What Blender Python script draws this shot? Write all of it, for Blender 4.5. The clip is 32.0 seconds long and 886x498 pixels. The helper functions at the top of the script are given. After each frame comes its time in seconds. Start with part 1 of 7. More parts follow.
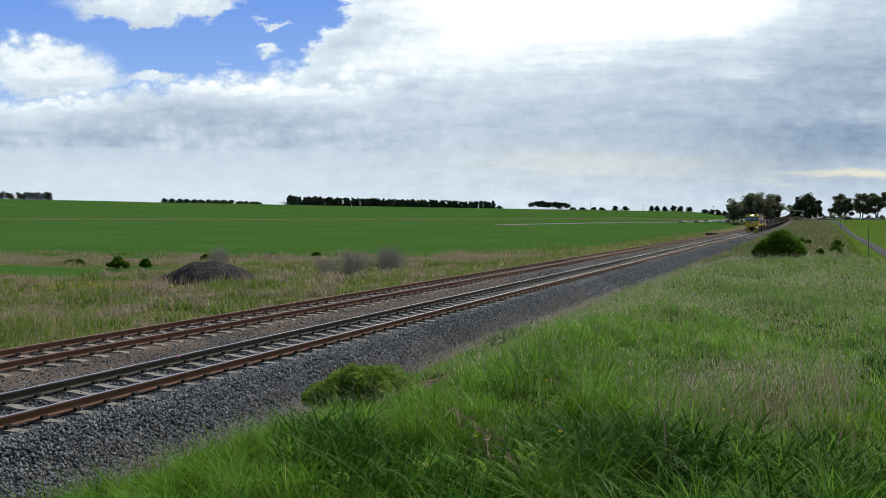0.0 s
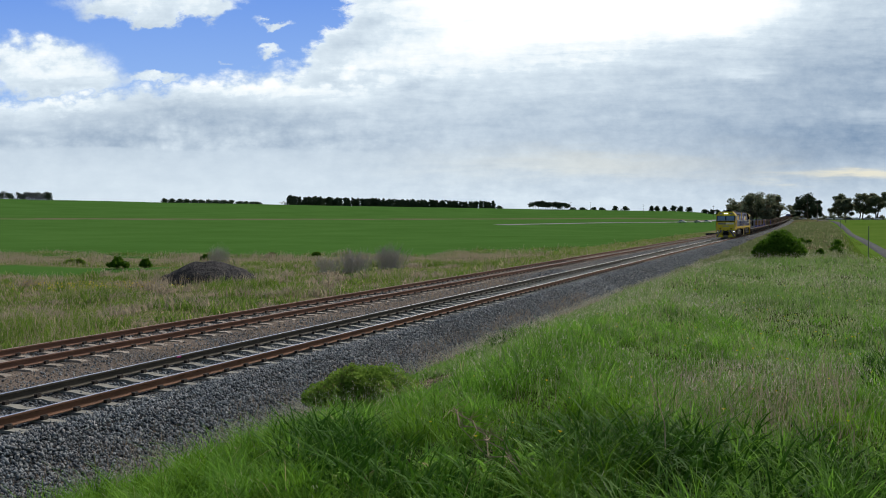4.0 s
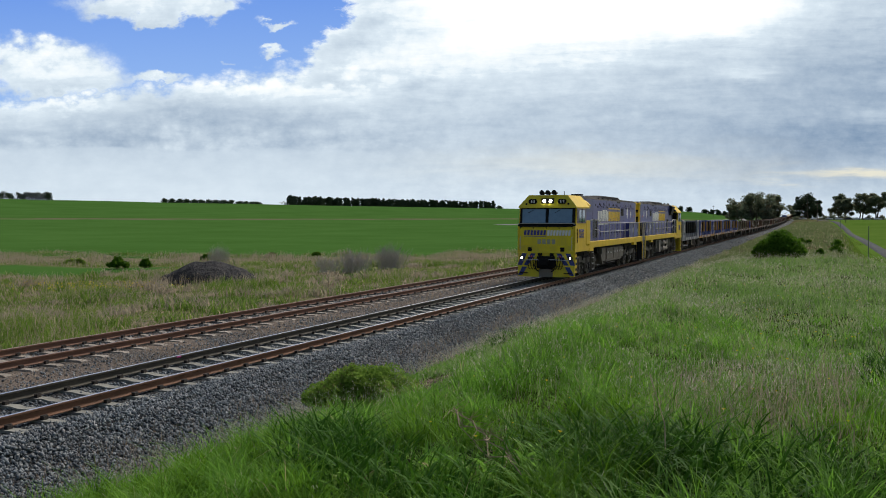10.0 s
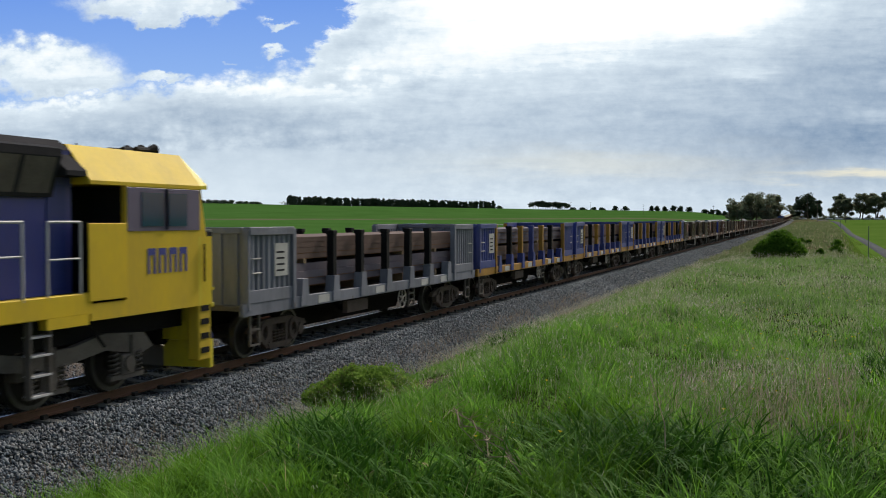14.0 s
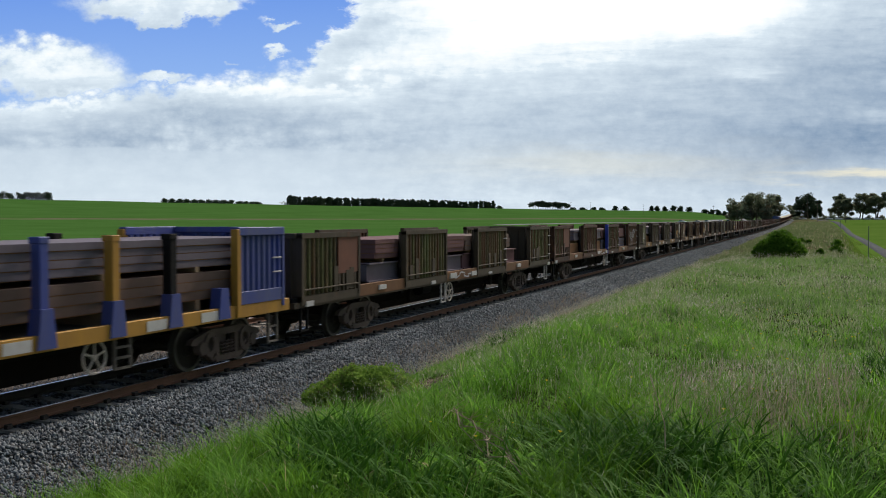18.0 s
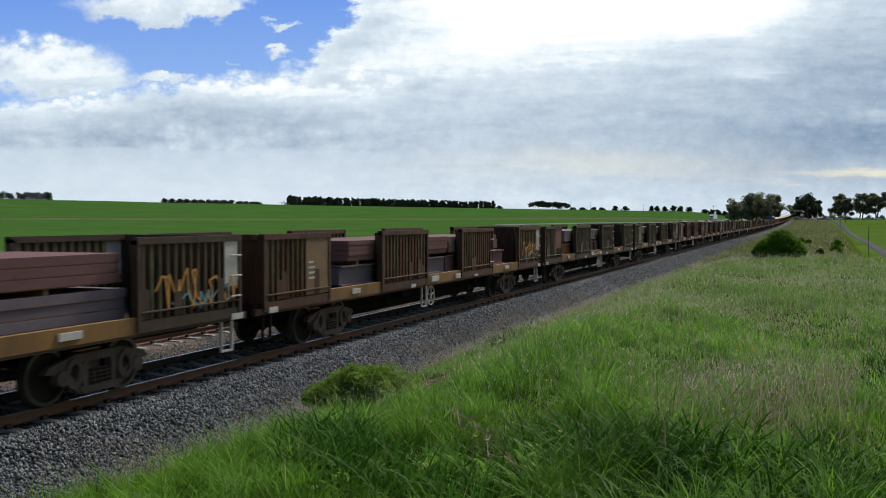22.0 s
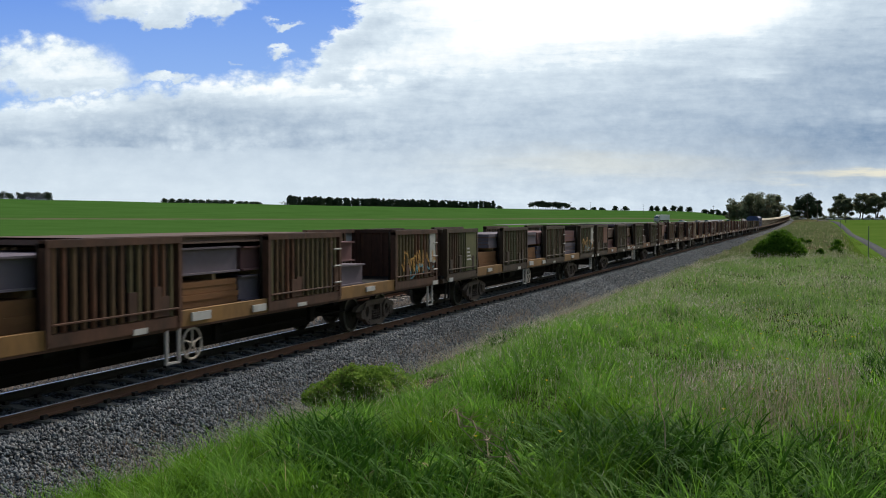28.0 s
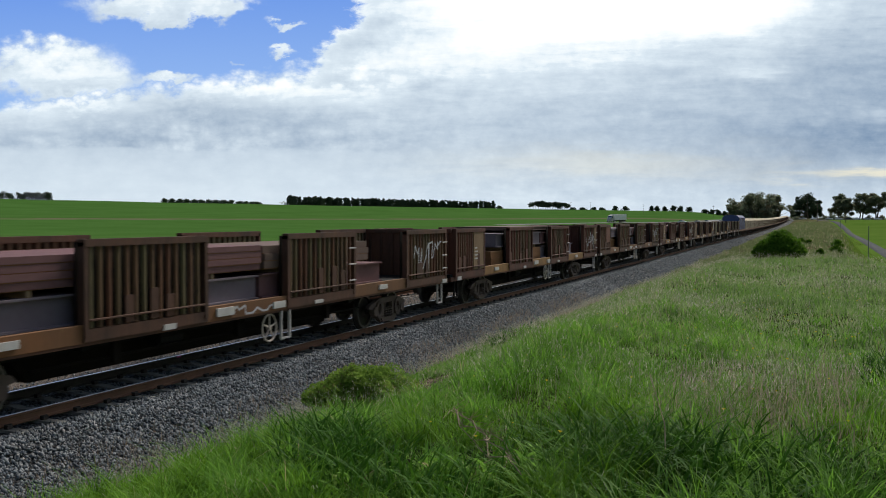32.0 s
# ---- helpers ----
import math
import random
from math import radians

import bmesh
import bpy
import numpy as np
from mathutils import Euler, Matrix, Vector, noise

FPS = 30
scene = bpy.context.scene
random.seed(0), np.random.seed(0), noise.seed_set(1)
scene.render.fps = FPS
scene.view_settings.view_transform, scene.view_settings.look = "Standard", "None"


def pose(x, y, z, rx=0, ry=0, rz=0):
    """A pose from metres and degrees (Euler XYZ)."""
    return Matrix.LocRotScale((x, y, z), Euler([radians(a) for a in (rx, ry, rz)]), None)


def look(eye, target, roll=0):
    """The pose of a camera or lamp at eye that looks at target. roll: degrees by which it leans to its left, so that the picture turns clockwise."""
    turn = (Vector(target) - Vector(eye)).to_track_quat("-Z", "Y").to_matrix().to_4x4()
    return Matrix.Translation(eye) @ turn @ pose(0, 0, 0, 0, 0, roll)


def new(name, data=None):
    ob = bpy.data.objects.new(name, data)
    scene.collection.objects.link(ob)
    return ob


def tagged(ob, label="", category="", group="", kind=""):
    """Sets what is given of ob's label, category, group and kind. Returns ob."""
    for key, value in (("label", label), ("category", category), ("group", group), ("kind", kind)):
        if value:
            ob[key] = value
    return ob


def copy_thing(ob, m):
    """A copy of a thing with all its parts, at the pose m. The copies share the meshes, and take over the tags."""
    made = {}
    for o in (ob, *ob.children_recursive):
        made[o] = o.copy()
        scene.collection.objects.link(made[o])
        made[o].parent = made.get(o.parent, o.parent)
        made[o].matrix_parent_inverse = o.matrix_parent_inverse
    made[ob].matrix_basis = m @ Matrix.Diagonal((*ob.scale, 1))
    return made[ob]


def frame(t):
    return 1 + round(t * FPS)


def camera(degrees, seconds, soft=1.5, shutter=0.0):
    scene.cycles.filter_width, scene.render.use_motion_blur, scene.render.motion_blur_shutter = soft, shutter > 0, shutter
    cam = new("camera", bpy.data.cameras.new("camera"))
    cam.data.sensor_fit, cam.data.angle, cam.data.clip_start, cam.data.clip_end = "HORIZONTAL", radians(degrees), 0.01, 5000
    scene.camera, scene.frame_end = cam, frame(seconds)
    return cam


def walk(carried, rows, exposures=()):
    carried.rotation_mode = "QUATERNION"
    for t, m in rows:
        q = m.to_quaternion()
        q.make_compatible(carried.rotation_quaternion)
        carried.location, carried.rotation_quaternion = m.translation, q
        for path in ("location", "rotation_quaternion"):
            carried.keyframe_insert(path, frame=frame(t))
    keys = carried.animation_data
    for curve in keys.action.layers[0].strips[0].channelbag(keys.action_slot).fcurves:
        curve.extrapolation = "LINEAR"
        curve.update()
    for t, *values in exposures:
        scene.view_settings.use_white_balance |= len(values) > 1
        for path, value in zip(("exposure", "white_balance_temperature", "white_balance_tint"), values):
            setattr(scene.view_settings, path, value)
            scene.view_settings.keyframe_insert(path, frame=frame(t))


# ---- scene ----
EXPOSURE, SKY_STRENGTH, SUN_POWER, SHEET_GLOW = -0.02, 0.082, 3.05, 1.015

# The line runs along +y; z = 0 is the top of the rail, the camera stands on the bank beside it.
NEAR_TRACK, FAR_TRACK = -12.04, -16.34
EYE_HEIGHT = 2.962

cam = camera(49.15, 32.0, soft=1.0, shutter=0.15)
eye = Vector((0.0, 0.0, EYE_HEIGHT))
aim = eye + Vector((-0.3522, 0.9354, -0.0307)) * 100
walk(cam, [(0.0, look(eye, aim)), (32.0, look(eye, aim))], exposures=[(0.0, EXPOSURE), (32.0, EXPOSURE)])

# ---- world and sun: bright cloud ahead, the sun veiled behind it ----
world = bpy.data.worlds.new("sky_world")
scene.world = world
world.use_nodes = True
wn = world.node_tree.nodes
sky = wn.new("ShaderNodeTexSky")
sky.sky_type, sky.sun_disc = "NISHITA", False
SUN_HEIGHT, SUN_TURN = 42.0, 10.0
sky.sun_elevation, sky.sun_rotation = radians(SUN_HEIGHT), radians(SUN_TURN)
sky.air_density, sky.dust_density = 1.3, 3.0
wn["Background"].inputs["Strength"].default_value = SKY_STRENGTH
world.node_tree.links.new(sky.outputs[0], wn["Background"].inputs["Color"])

sun = new("sun", bpy.data.lights.new("sun", "SUN"))
sun.data.energy, sun.data.angle, sun.data.color = SUN_POWER, radians(10), (1.0, 0.95, 0.86)
sun_way = Vector((math.sin(radians(SUN_TURN)) * math.cos(radians(SUN_HEIGHT)), math.cos(radians(SUN_TURN)) * math.cos(radians(SUN_HEIGHT)), math.sin(radians(SUN_HEIGHT))))
sun.matrix_world = look(sun_way * 100, (0, 0, 0))


# ---- mesh and part helpers ----
def link_mesh(name, bm, material=None, smooth=False):
    me = bpy.data.meshes.new(name)
    bm.to_mesh(me)
    bm.free()
    if material:
        me.materials.append(material)
    if smooth:
        me.shade_smooth()
    return new(name, me)


def part(name, bm, material, parent, label="", smooth=False):
    """One mesh object under a thing or under a part."""
    ob = link_mesh(name, bm, material, smooth)
    ob.parent = parent
    if label:
        tagged(ob, label)
    return ob


def again(ob, parent, m):
    """Another part on the same mesh."""
    o = new(ob.name.split(".")[0], ob.data)
    o.parent = parent
    o.matrix_basis = m
    if "label" in ob:
        o["label"] = ob["label"]
    for c in ob.children:
        again(c, o, c.matrix_basis)
    return o


def empty(name, m=None):
    ob = new(name)
    ob.empty_display_size = 0.3
    if m:
        ob.matrix_basis = m
    return ob


def box(bm, x0, x1, y0, y1, z0, z1, bevel=0.0):
    vs = [bm.verts.new((x, y, z)) for x in (x0, x1) for y in (y0, y1) for z in (z0, z1)]
    fs = [(0, 1, 3, 2), (4, 6, 7, 5), (0, 4, 5, 1), (2, 3, 7, 6), (0, 2, 6, 4), (1, 5, 7, 3)]
    faces = [bm.faces.new([vs[i] for i in f]) for f in fs]
    if bevel > 0:
        edges = list({e for f in faces for e in f.edges})
        bmesh.ops.bevel(bm, geom=edges, offset=bevel, segments=1, affect="EDGES")
    return bm


def boxes(*dims, bevel=0.0):
    bm = bmesh.new()
    for d in dims:
        box(bm, *d, bevel=bevel)
    return bm


def prism(bm, outline, axis, a, b):
    """Extrude a closed outline of (u, v) along x, y or z from a to b; u, v are the other two axes in order."""
    def at(u, v, w):
        return {"x": (w, u, v), "y": (u, w, v), "z": (u, v, w)}[axis]
    p = [bm.verts.new(at(u, v, a)) for u, v in outline]
    q = [bm.verts.new(at(u, v, b)) for u, v in outline]
    n = len(p)
    bm.faces.new(p)
    bm.faces.new(q[::-1])
    for i in range(n):
        bm.faces.new((p[i], q[i], q[(i + 1) % n], p[(i + 1) % n]))
    bmesh.ops.recalc_face_normals(bm, faces=bm.faces[:])
    return bm


def rod(bm, p, q, r, n=6, r2=None):
    """A round bar from p to q."""
    p, q = Vector(p), Vector(q)
    d = q - p
    if d.length < 1e-6:
        return bm
    turn = d.to_track_quat("Z", "Y").to_matrix()
    r2 = r if r2 is None else r2
    ring = [Vector((math.cos(2 * math.pi * i / n), math.sin(2 * math.pi * i / n), 0)) for i in range(n)]
    a = [bm.verts.new(p + turn @ (v * r)) for v in ring]
    b = [bm.verts.new(q + turn @ (v * r2)) for v in ring]
    for i in range(n):
        bm.faces.new((a[i], a[(i + 1) % n], b[(i + 1) % n], b[i]))
    bm.faces.new(a[::-1])
    bm.faces.new(b)
    return bm


def rods(points, r, n=6):
    bm = bmesh.new()
    for p, q in zip(points, points[1:]):
        rod(bm, p, q, r, n)
    return bm


def numpy_mesh(name, verts, faces, material=None, smooth=False, loops=None):
    """A mesh from arrays; faces all have the same number of corners."""
    me = bpy.data.meshes.new(name)
    verts, faces = np.asarray(verts, np.float32), np.asarray(faces, np.int32)
    k = faces.shape[1]
    me.vertices.add(len(verts))
    me.vertices.foreach_set("co", verts.ravel())
    me.loops.add(faces.size)
    me.loops.foreach_set("vertex_index", faces.ravel())
    me.polygons.add(len(faces))
    me.polygons.foreach_set("loop_start", np.arange(0, faces.size, k, dtype=np.int32))
    if smooth:
        me.polygons.foreach_set("use_smooth", np.ones(len(faces), bool))
    if material:
        me.materials.append(material)
    me.update(calc_edges=True)
    return new(name, me)


# ---- materials ----
class Nodes:
    """Short hand for a node tree."""
    def __init__(self, name):
        self.material = bpy.data.materials.new(name)
        self.material.use_nodes = True
        self.tree = self.material.node_tree
        self.bsdf = self.tree.nodes["Principled BSDF"]
        self.out = self.tree.nodes["Material Output"]

    def node(self, kind, operation=None, data_type=None, clamp=False, smooth=False):
        n = self.tree.nodes.new(kind)
        if operation:
            n.operation = operation
        if data_type:
            n.data_type = data_type
        if clamp:
            n.use_clamp = True
        if smooth:
            n.interpolation_type = "SMOOTHSTEP"
        return n

    def link(self, a, b):
        self.tree.links.new(a, b)

    def put(self, socket, value):
        if hasattr(value, "is_linked"):
            self.link(value, socket)
        else:
            socket.default_value = value

    def math(self, op, a, b=0.0, c=0.0, clamp=False):
        n = self.node("ShaderNodeMath", operation=op, clamp=clamp)
        for s, v in zip(n.inputs, (a, b, c)):
            self.put(s, v)
        return n.outputs[0]

    def mix(self, fac, a, b):
        n = self.node("ShaderNodeMix", data_type="RGBA")
        self.put(n.inputs["Factor"], fac)
        self.put(n.inputs["A"], a if hasattr(a, "is_linked") else (*a, 1))
        self.put(n.inputs["B"], b if hasattr(b, "is_linked") else (*b, 1))
        return n.outputs["Result"]

    def noise(self, vector, scale, detail=4, rough=0.55, distort=0.0):
        n = self.node("ShaderNodeTexNoise")
        if vector is not None:
            self.link(vector, n.inputs["Vector"])
        n.inputs["Scale"].default_value, n.inputs["Detail"].default_value = scale, detail
        n.inputs["Roughness"].default_value, n.inputs["Distortion"].default_value = rough, distort
        return n.outputs["Fac"]

    def ramp(self, value, a, b, smooth=False):
        n = self.node("ShaderNodeMapRange", smooth=smooth)
        self.put(n.inputs["Value"], value)
        n.inputs["From Min"].default_value, n.inputs["From Max"].default_value = a, b
        return n.outputs["Result"]

    def coords(self, kind="Object", scale=(1, 1, 1)):
        c = self.node("ShaderNodeTexCoord").outputs[kind]
        if scale == (1, 1, 1):
            return c
        m = self.node("ShaderNodeMapping")
        m.inputs["Scale"].default_value = scale
        self.link(c, m.inputs["Vector"])
        return m.outputs[0]

    def position(self, scale=(1, 1, 1)):
        c = self.node("ShaderNodeNewGeometry").outputs["Position"]
        if scale == (1, 1, 1):
            return c
        m = self.node("ShaderNodeMapping")
        m.inputs["Scale"].default_value = scale
        self.link(c, m.inputs["Vector"])
        return m.outputs[0]

    def finish(self, colour, rough=0.7, metal=0.0, bump=None, height=0.01, specular=0.5):
        self.put(self.bsdf.inputs["Base Color"], colour if hasattr(colour, "is_linked") else (*colour, 1))
        self.put(self.bsdf.inputs["Roughness"], rough)
        self.put(self.bsdf.inputs["Metallic"], metal)
        self.bsdf.inputs["Specular IOR Level"].default_value = specular
        if bump is not None:
            b = self.node("ShaderNodeBump")
            b.inputs["Distance"].default_value = height
            self.link(bump, b.inputs["Height"])
            self.link(b.outputs[0], self.bsdf.inputs["Normal"])
        return self.material


def worn(name, base, dirt, amount=0.45, rough=0.6, metal=0.0, scale=1.5, streak=False, bump=0.004, rust=None, rust_at=0.62, specular=0.4):
    """Paint or plain material with grime at two scales, streaks and rust."""
    k = Nodes(name)
    c = k.coords("Object", (1, 1, 0.25) if streak else (1, 1, 1))
    rnd = k.node("ShaderNodeObjectInfo").outputs["Random"]
    sh = k.node("ShaderNodeVectorMath", operation="ADD")
    k.link(c, sh.inputs[0])
    comb = k.node("ShaderNodeCombineXYZ")
    k.link(k.math("MULTIPLY", rnd, 37.0), comb.inputs[0])
    k.link(k.math("MULTIPLY", rnd, 19.0), comb.inputs[1])
    k.link(comb.outputs[0], sh.inputs[1])
    c = sh.outputs[0]
    big, fine = k.noise(c, scale, 5, 0.6), k.noise(c, scale * 14, 3, 0.6)
    grime = k.math("MULTIPLY", k.ramp(k.math("ADD", k.math("MULTIPLY", big, 0.75), k.math("MULTIPLY", fine, 0.25)), 0.36, 0.68), amount)
    col = k.mix(grime, base, dirt)
    if rust:
        r = k.noise(c, scale * 2.3, 6, 0.65)
        col = k.mix(k.ramp(r, rust_at, rust_at + 0.07), col, rust)
    return k.finish(col, k.math("ADD", k.math("MULTIPLY", fine, 0.25), rough - 0.12), metal, fine, bump, specular)
# ---- sky: a far cloud sheet ahead, drifting slowly; azimuth and height in degrees about the camera's heading ----
HEADING = -20.63


def sky_point(x, y):
    """Degrees right of the heading and above the horizon for a spot on a 1568 x 882 picture plane."""
    return (x - 784) / 29.92, (388 - y) / 29.92


def sky_material():
    k = Nodes("cloudy_sky")
    uv = k.node("ShaderNodeUVMap").outputs[0]
    sep = k.node("ShaderNodeSeparateXYZ")
    k.link(uv, sep.inputs[0])
    stretch = k.node("ShaderNodeMapping")
    stretch.inputs["Scale"].default_value = (0.42, 1.0, 1.0)
    k.link(uv, stretch.inputs["Vector"])
    flat = k.node("ShaderNodeMapping")
    flat.inputs["Scale"].default_value = (0.16, 1.0, 1.0)
    k.link(uv, flat.inputs["Vector"])
    puff = k.noise(stretch.outputs[0], 0.62, 8, 0.62, 0.3)
    round_cells = k.node("ShaderNodeMapping")
    round_cells.inputs["Scale"].default_value = (0.72, 1.0, 1.0)
    k.link(uv, round_cells.inputs["Vector"])
    puff2 = k.noise(round_cells.outputs[0], 1.7, 8, 0.66, 0.15)
    cells = k.node("ShaderNodeTexVoronoi")
    cells.feature, cells.normalize = "SMOOTH_F1", True
    cells.inputs["Scale"].default_value, cells.inputs["Detail"].default_value, cells.inputs["Roughness"].default_value, cells.inputs["Smoothness"].default_value = 0.85, 4.0, 0.55, 0.35
    k.link(round_cells.outputs[0], cells.inputs["Vector"])
    n3 = k.math("MULTIPLY", k.math("SUBTRACT", 0.295, cells.outputs["Distance"]), 3.2)
    band = k.noise(flat.outputs[0], 0.75, 6, 0.56, 0.5)
    band2 = k.noise(flat.outputs[0], 2.2, 5, 0.6, 0.3)
    n1 = k.math("SUBTRACT", puff, 0.5)
    n2 = k.math("SUBTRACT", puff2, 0.5)
    b1 = k.math("SUBTRACT", band, 0.5)
    b2 = k.math("SUBTRACT", band2, 0.5)
    # wander the coordinates so that the masses get ragged edges
    u = k.math("ADD", sep.outputs[0], k.math("ADD", k.math("MULTIPLY", n1, 3.2), k.math("MULTIPLY", n2, 1.5)))
    v = k.math("ADD", sep.outputs[1], k.math("ADD", k.math("MULTIPLY", n1, -1.7), k.math("MULTIPLY", n3, -1.15)))

    def blob(x, y, rx, ry, a=1.0, uu=u, vv=v):
        cu, cv = sky_point(x, y)
        du = k.math("MULTIPLY", k.math("SUBTRACT", uu, cu), 29.92 / rx)
        dv = k.math("MULTIPLY", k.math("SUBTRACT", vv, cv), 29.92 / ry)
        r = k.math("ADD", k.math("MULTIPLY", du, du), k.math("MULTIPLY", dv, dv))
        return k.math("MULTIPLY", k.math("POWER", 2.718, k.math("MULTIPLY", r, -1.0)), a)

    def total(items):
        s = items[0]
        for i in items[1:]:
            s = k.math("ADD", s, i)
        return s

    # edge of the cloud deck: level on the left, climbing steeply to the right
    edge = k.math("SUBTRACT", k.math("ADD", sky_point(0, 186)[1], k.math("MULTIPLY", k.math("ADD", u, 26.2), 0.115)), 0.0)
    edge = k.math("ADD", edge, k.math("MULTIPLY", k.ramp(u, sky_point(500, 0)[0], sky_point(720, 0)[0], True), 6.6))
    deck = k.ramp(k.math("SUBTRACT", v, edge), 0.55, -0.55, True)
    puffs = total([blob(70, 122, 118, 46, 1.5), blob(130, 150, 70, 24, 0.8), blob(255, 2, 130, 26, 1.4), blob(350, 10, 70, 22, 0.9), blob(265, 34, 40, 12, 0.9),
                   blob(490, 47, 34, 9, 0.85), blob(482, 95, 26, 10, 0.85), blob(572, 108, 42, 15, 1.0), blob(280, 138, 50, 13, 0.95), blob(588, 53, 28, 5, 0.55),
                   blob(396, 106, 16, 8, 0.5), blob(622, 26, 16, 8, 0.6), blob(640, 75, 60, 5, 0.5)])
    cover = k.math("MAXIMUM", deck, k.ramp(puffs, 0.24, 0.85, True))
    blue = k.mix(k.ramp(sep.outputs[1], 5.5, 13.0), (0.33, 0.53, 0.90), (0.17, 0.34, 0.82))
    # brightness of the cloud: lit crowns along the deck's edge, blue-grey bellies, a flat base with even haze below
    leftward = k.ramp(sep.outputs[0], sky_point(900, 0)[0], sky_point(480, 0)[0], True)
    deep = k.math("SUBTRACT", edge, v)
    crown = k.math("MULTIPLY", k.ramp(deep, 1.3, 0.2, True), leftward)
    under = k.math("MULTIPLY", k.ramp(k.math("ADD", sep.outputs[1], k.math("ADD", k.math("MULTIPLY", n1, 0.9), k.math("MULTIPLY", b1, 1.4))), 4.35, 3.95, True), leftward)
    belly = k.math("MULTIPLY", k.math("MULTIPLY", k.ramp(deep, 0.5, 2.2, True), leftward), k.math("SUBTRACT", 1.0, under))
    calm = k.math("SUBTRACT", 1.0, k.math("MULTIPLY", under, 0.75))
    calm_u, calm_v = k.math("ADD", sep.outputs[0], k.math("MULTIPLY", b1, 9.0)), k.math("ADD", sep.outputs[1], k.math("ADD", k.math("MULTIPLY", b1, 2.2), k.math("MULTIPLY", b2, 1.3)))
    tone = total([0.63, k.math("MULTIPLY", k.math("MULTIPLY", b1, 0.46), calm), k.math("MULTIPLY", k.math("MULTIPLY", b2, 0.20), calm),
                  k.math("MULTIPLY", crown, 0.16), k.math("MULTIPLY", belly, -0.09), k.math("MULTIPLY", under, 0.03), k.math("MULTIPLY", k.math("MULTIPLY", n3, k.math("ADD", 0.14, k.math("MULTIPLY", leftward, 0.22))), calm),
                  blob(1010, 10, 330, 88, 0.95, calm_u, calm_v), blob(700, 120, 190, 55, 0.28, calm_u, calm_v), blob(560, 165, 160, 26, 0.22), blob(1290, 25, 110, 60, 0.35, calm_u, calm_v), blob(1310, 132, 55, 14, 0.30, calm_u, calm_v),
                  blob(1480, 120, 230, 90, -0.33, calm_u, calm_v), blob(1300, 225, 420, 55, -0.17, calm_u, calm_v), blob(1400, 300, 300, 60, -0.27, calm_u, calm_v), blob(1520, 250, 160, 45, -0.16, calm_u, calm_v), blob(330, 232, 260, 34, -0.10), blob(300, 190, 60, 16, -0.14),
                  blob(80, 115, 100, 34, 0.24), blob(100, 152, 90, 12, -0.16), blob(250, -2, 110, 18, 0.18), blob(110, 190, 110, 12, 0.24), blob(420, 160, 140, 14, 0.24), blob(55, 215, 40, 18, 0.15),
                  k.math("MULTIPLY", k.ramp(sep.outputs[1], 4.6, 0.3, True), 0.16), k.math("MULTIPLY", k.math("MULTIPLY", n2, 0.30), calm), k.math("MULTIPLY", n1, 0.10)])
    grey = k.mix(k.ramp(tone, 0.05, 0.95), (0.215, 0.315, 0.46), (0.77, 0.875, 0.955))
    grey = k.mix(k.ramp(tone, 0.88, 1.30), grey, (1.12, 1.12, 1.08))
    warm = k.math("ADD", blob(1520, 308, 130, 10, 0.75, calm_u, calm_v), blob(1060, 290, 260, 26, 0.30, calm_u, calm_v), clamp=True)
    grey = k.mix(warm, grey, (0.92, 0.86, 0.66))
    col = k.mix(cover, blue, grey)
    e = k.node("ShaderNodeEmission")
    k.link(col, e.inputs["Color"])
    e.inputs["Strength"].default_value = SHEET_GLOW
    k.link(e.outputs[0], k.out.inputs["Surface"])
    return k.material


def cloud_sheet():
    verts, uvs, R = [], [], 4300.0
    nu, nv = 97, 41
    for j in range(nv):
        for i in range(nu):
            du, dv = -36 + 72 * i / (nu - 1), -1.5 + 20.5 * j / (nv - 1)
            a, e = radians(HEADING + du), radians(dv)
            verts.append((R * math.sin(a) * math.cos(e), R * math.cos(a) * math.cos(e), R * math.sin(e)))
            # flat-picture degrees, so that shapes keep their look away from the middle
            c, s = math.cos(radians(du)), math.sin(radians(du))
            uvs.append((math.degrees(s / c), math.degrees(math.tan(e) / c)))
    faces = [(j * nu + i, j * nu + i + 1, (j + 1) * nu + i + 1, (j + 1) * nu + i) for j in range(nv - 1) for i in range(nu - 1)]
    ob = numpy_mesh("backdrop", verts, faces, sky_material(), True)
    layer = ob.data.uv_layers.new(name="degrees")
    flat = np.array(uvs, np.float32)[np.array(faces, np.int32).ravel()]
    layer.data.foreach_set("uv", flat.ravel())
    ob.matrix_basis = Matrix.Translation(eye)
    return tagged(ob, "bright broken cloud with blue gaps over the fields", "sky", kind="structure")


backdrop = cloud_sheet()
# ---- the lie of the land ----
def ease(t):
    t = np.clip(t, 0, 1)
    return t * t * (3 - 2 * t)


def rail_rise(y):
    """The line climbs gently beyond 200 m."""
    d = np.clip(np.asarray(y, float) - 200, 0, 520)
    return 1.22e-5 * d * d + np.clip(np.asarray(y, float) - 720, 0, None) * 0.004


def road_x(y):
    return np.interp(y, [-60, 0, 188, 217, 260, 330, 400, 440, 484, 510, 535, 600, 1200], [8.4, 9.7, 12.8, 13.3, 14.0, 14.9, 15.3, 15.2, 14.0, 12.8, 11.0, 6.5, -20.0])


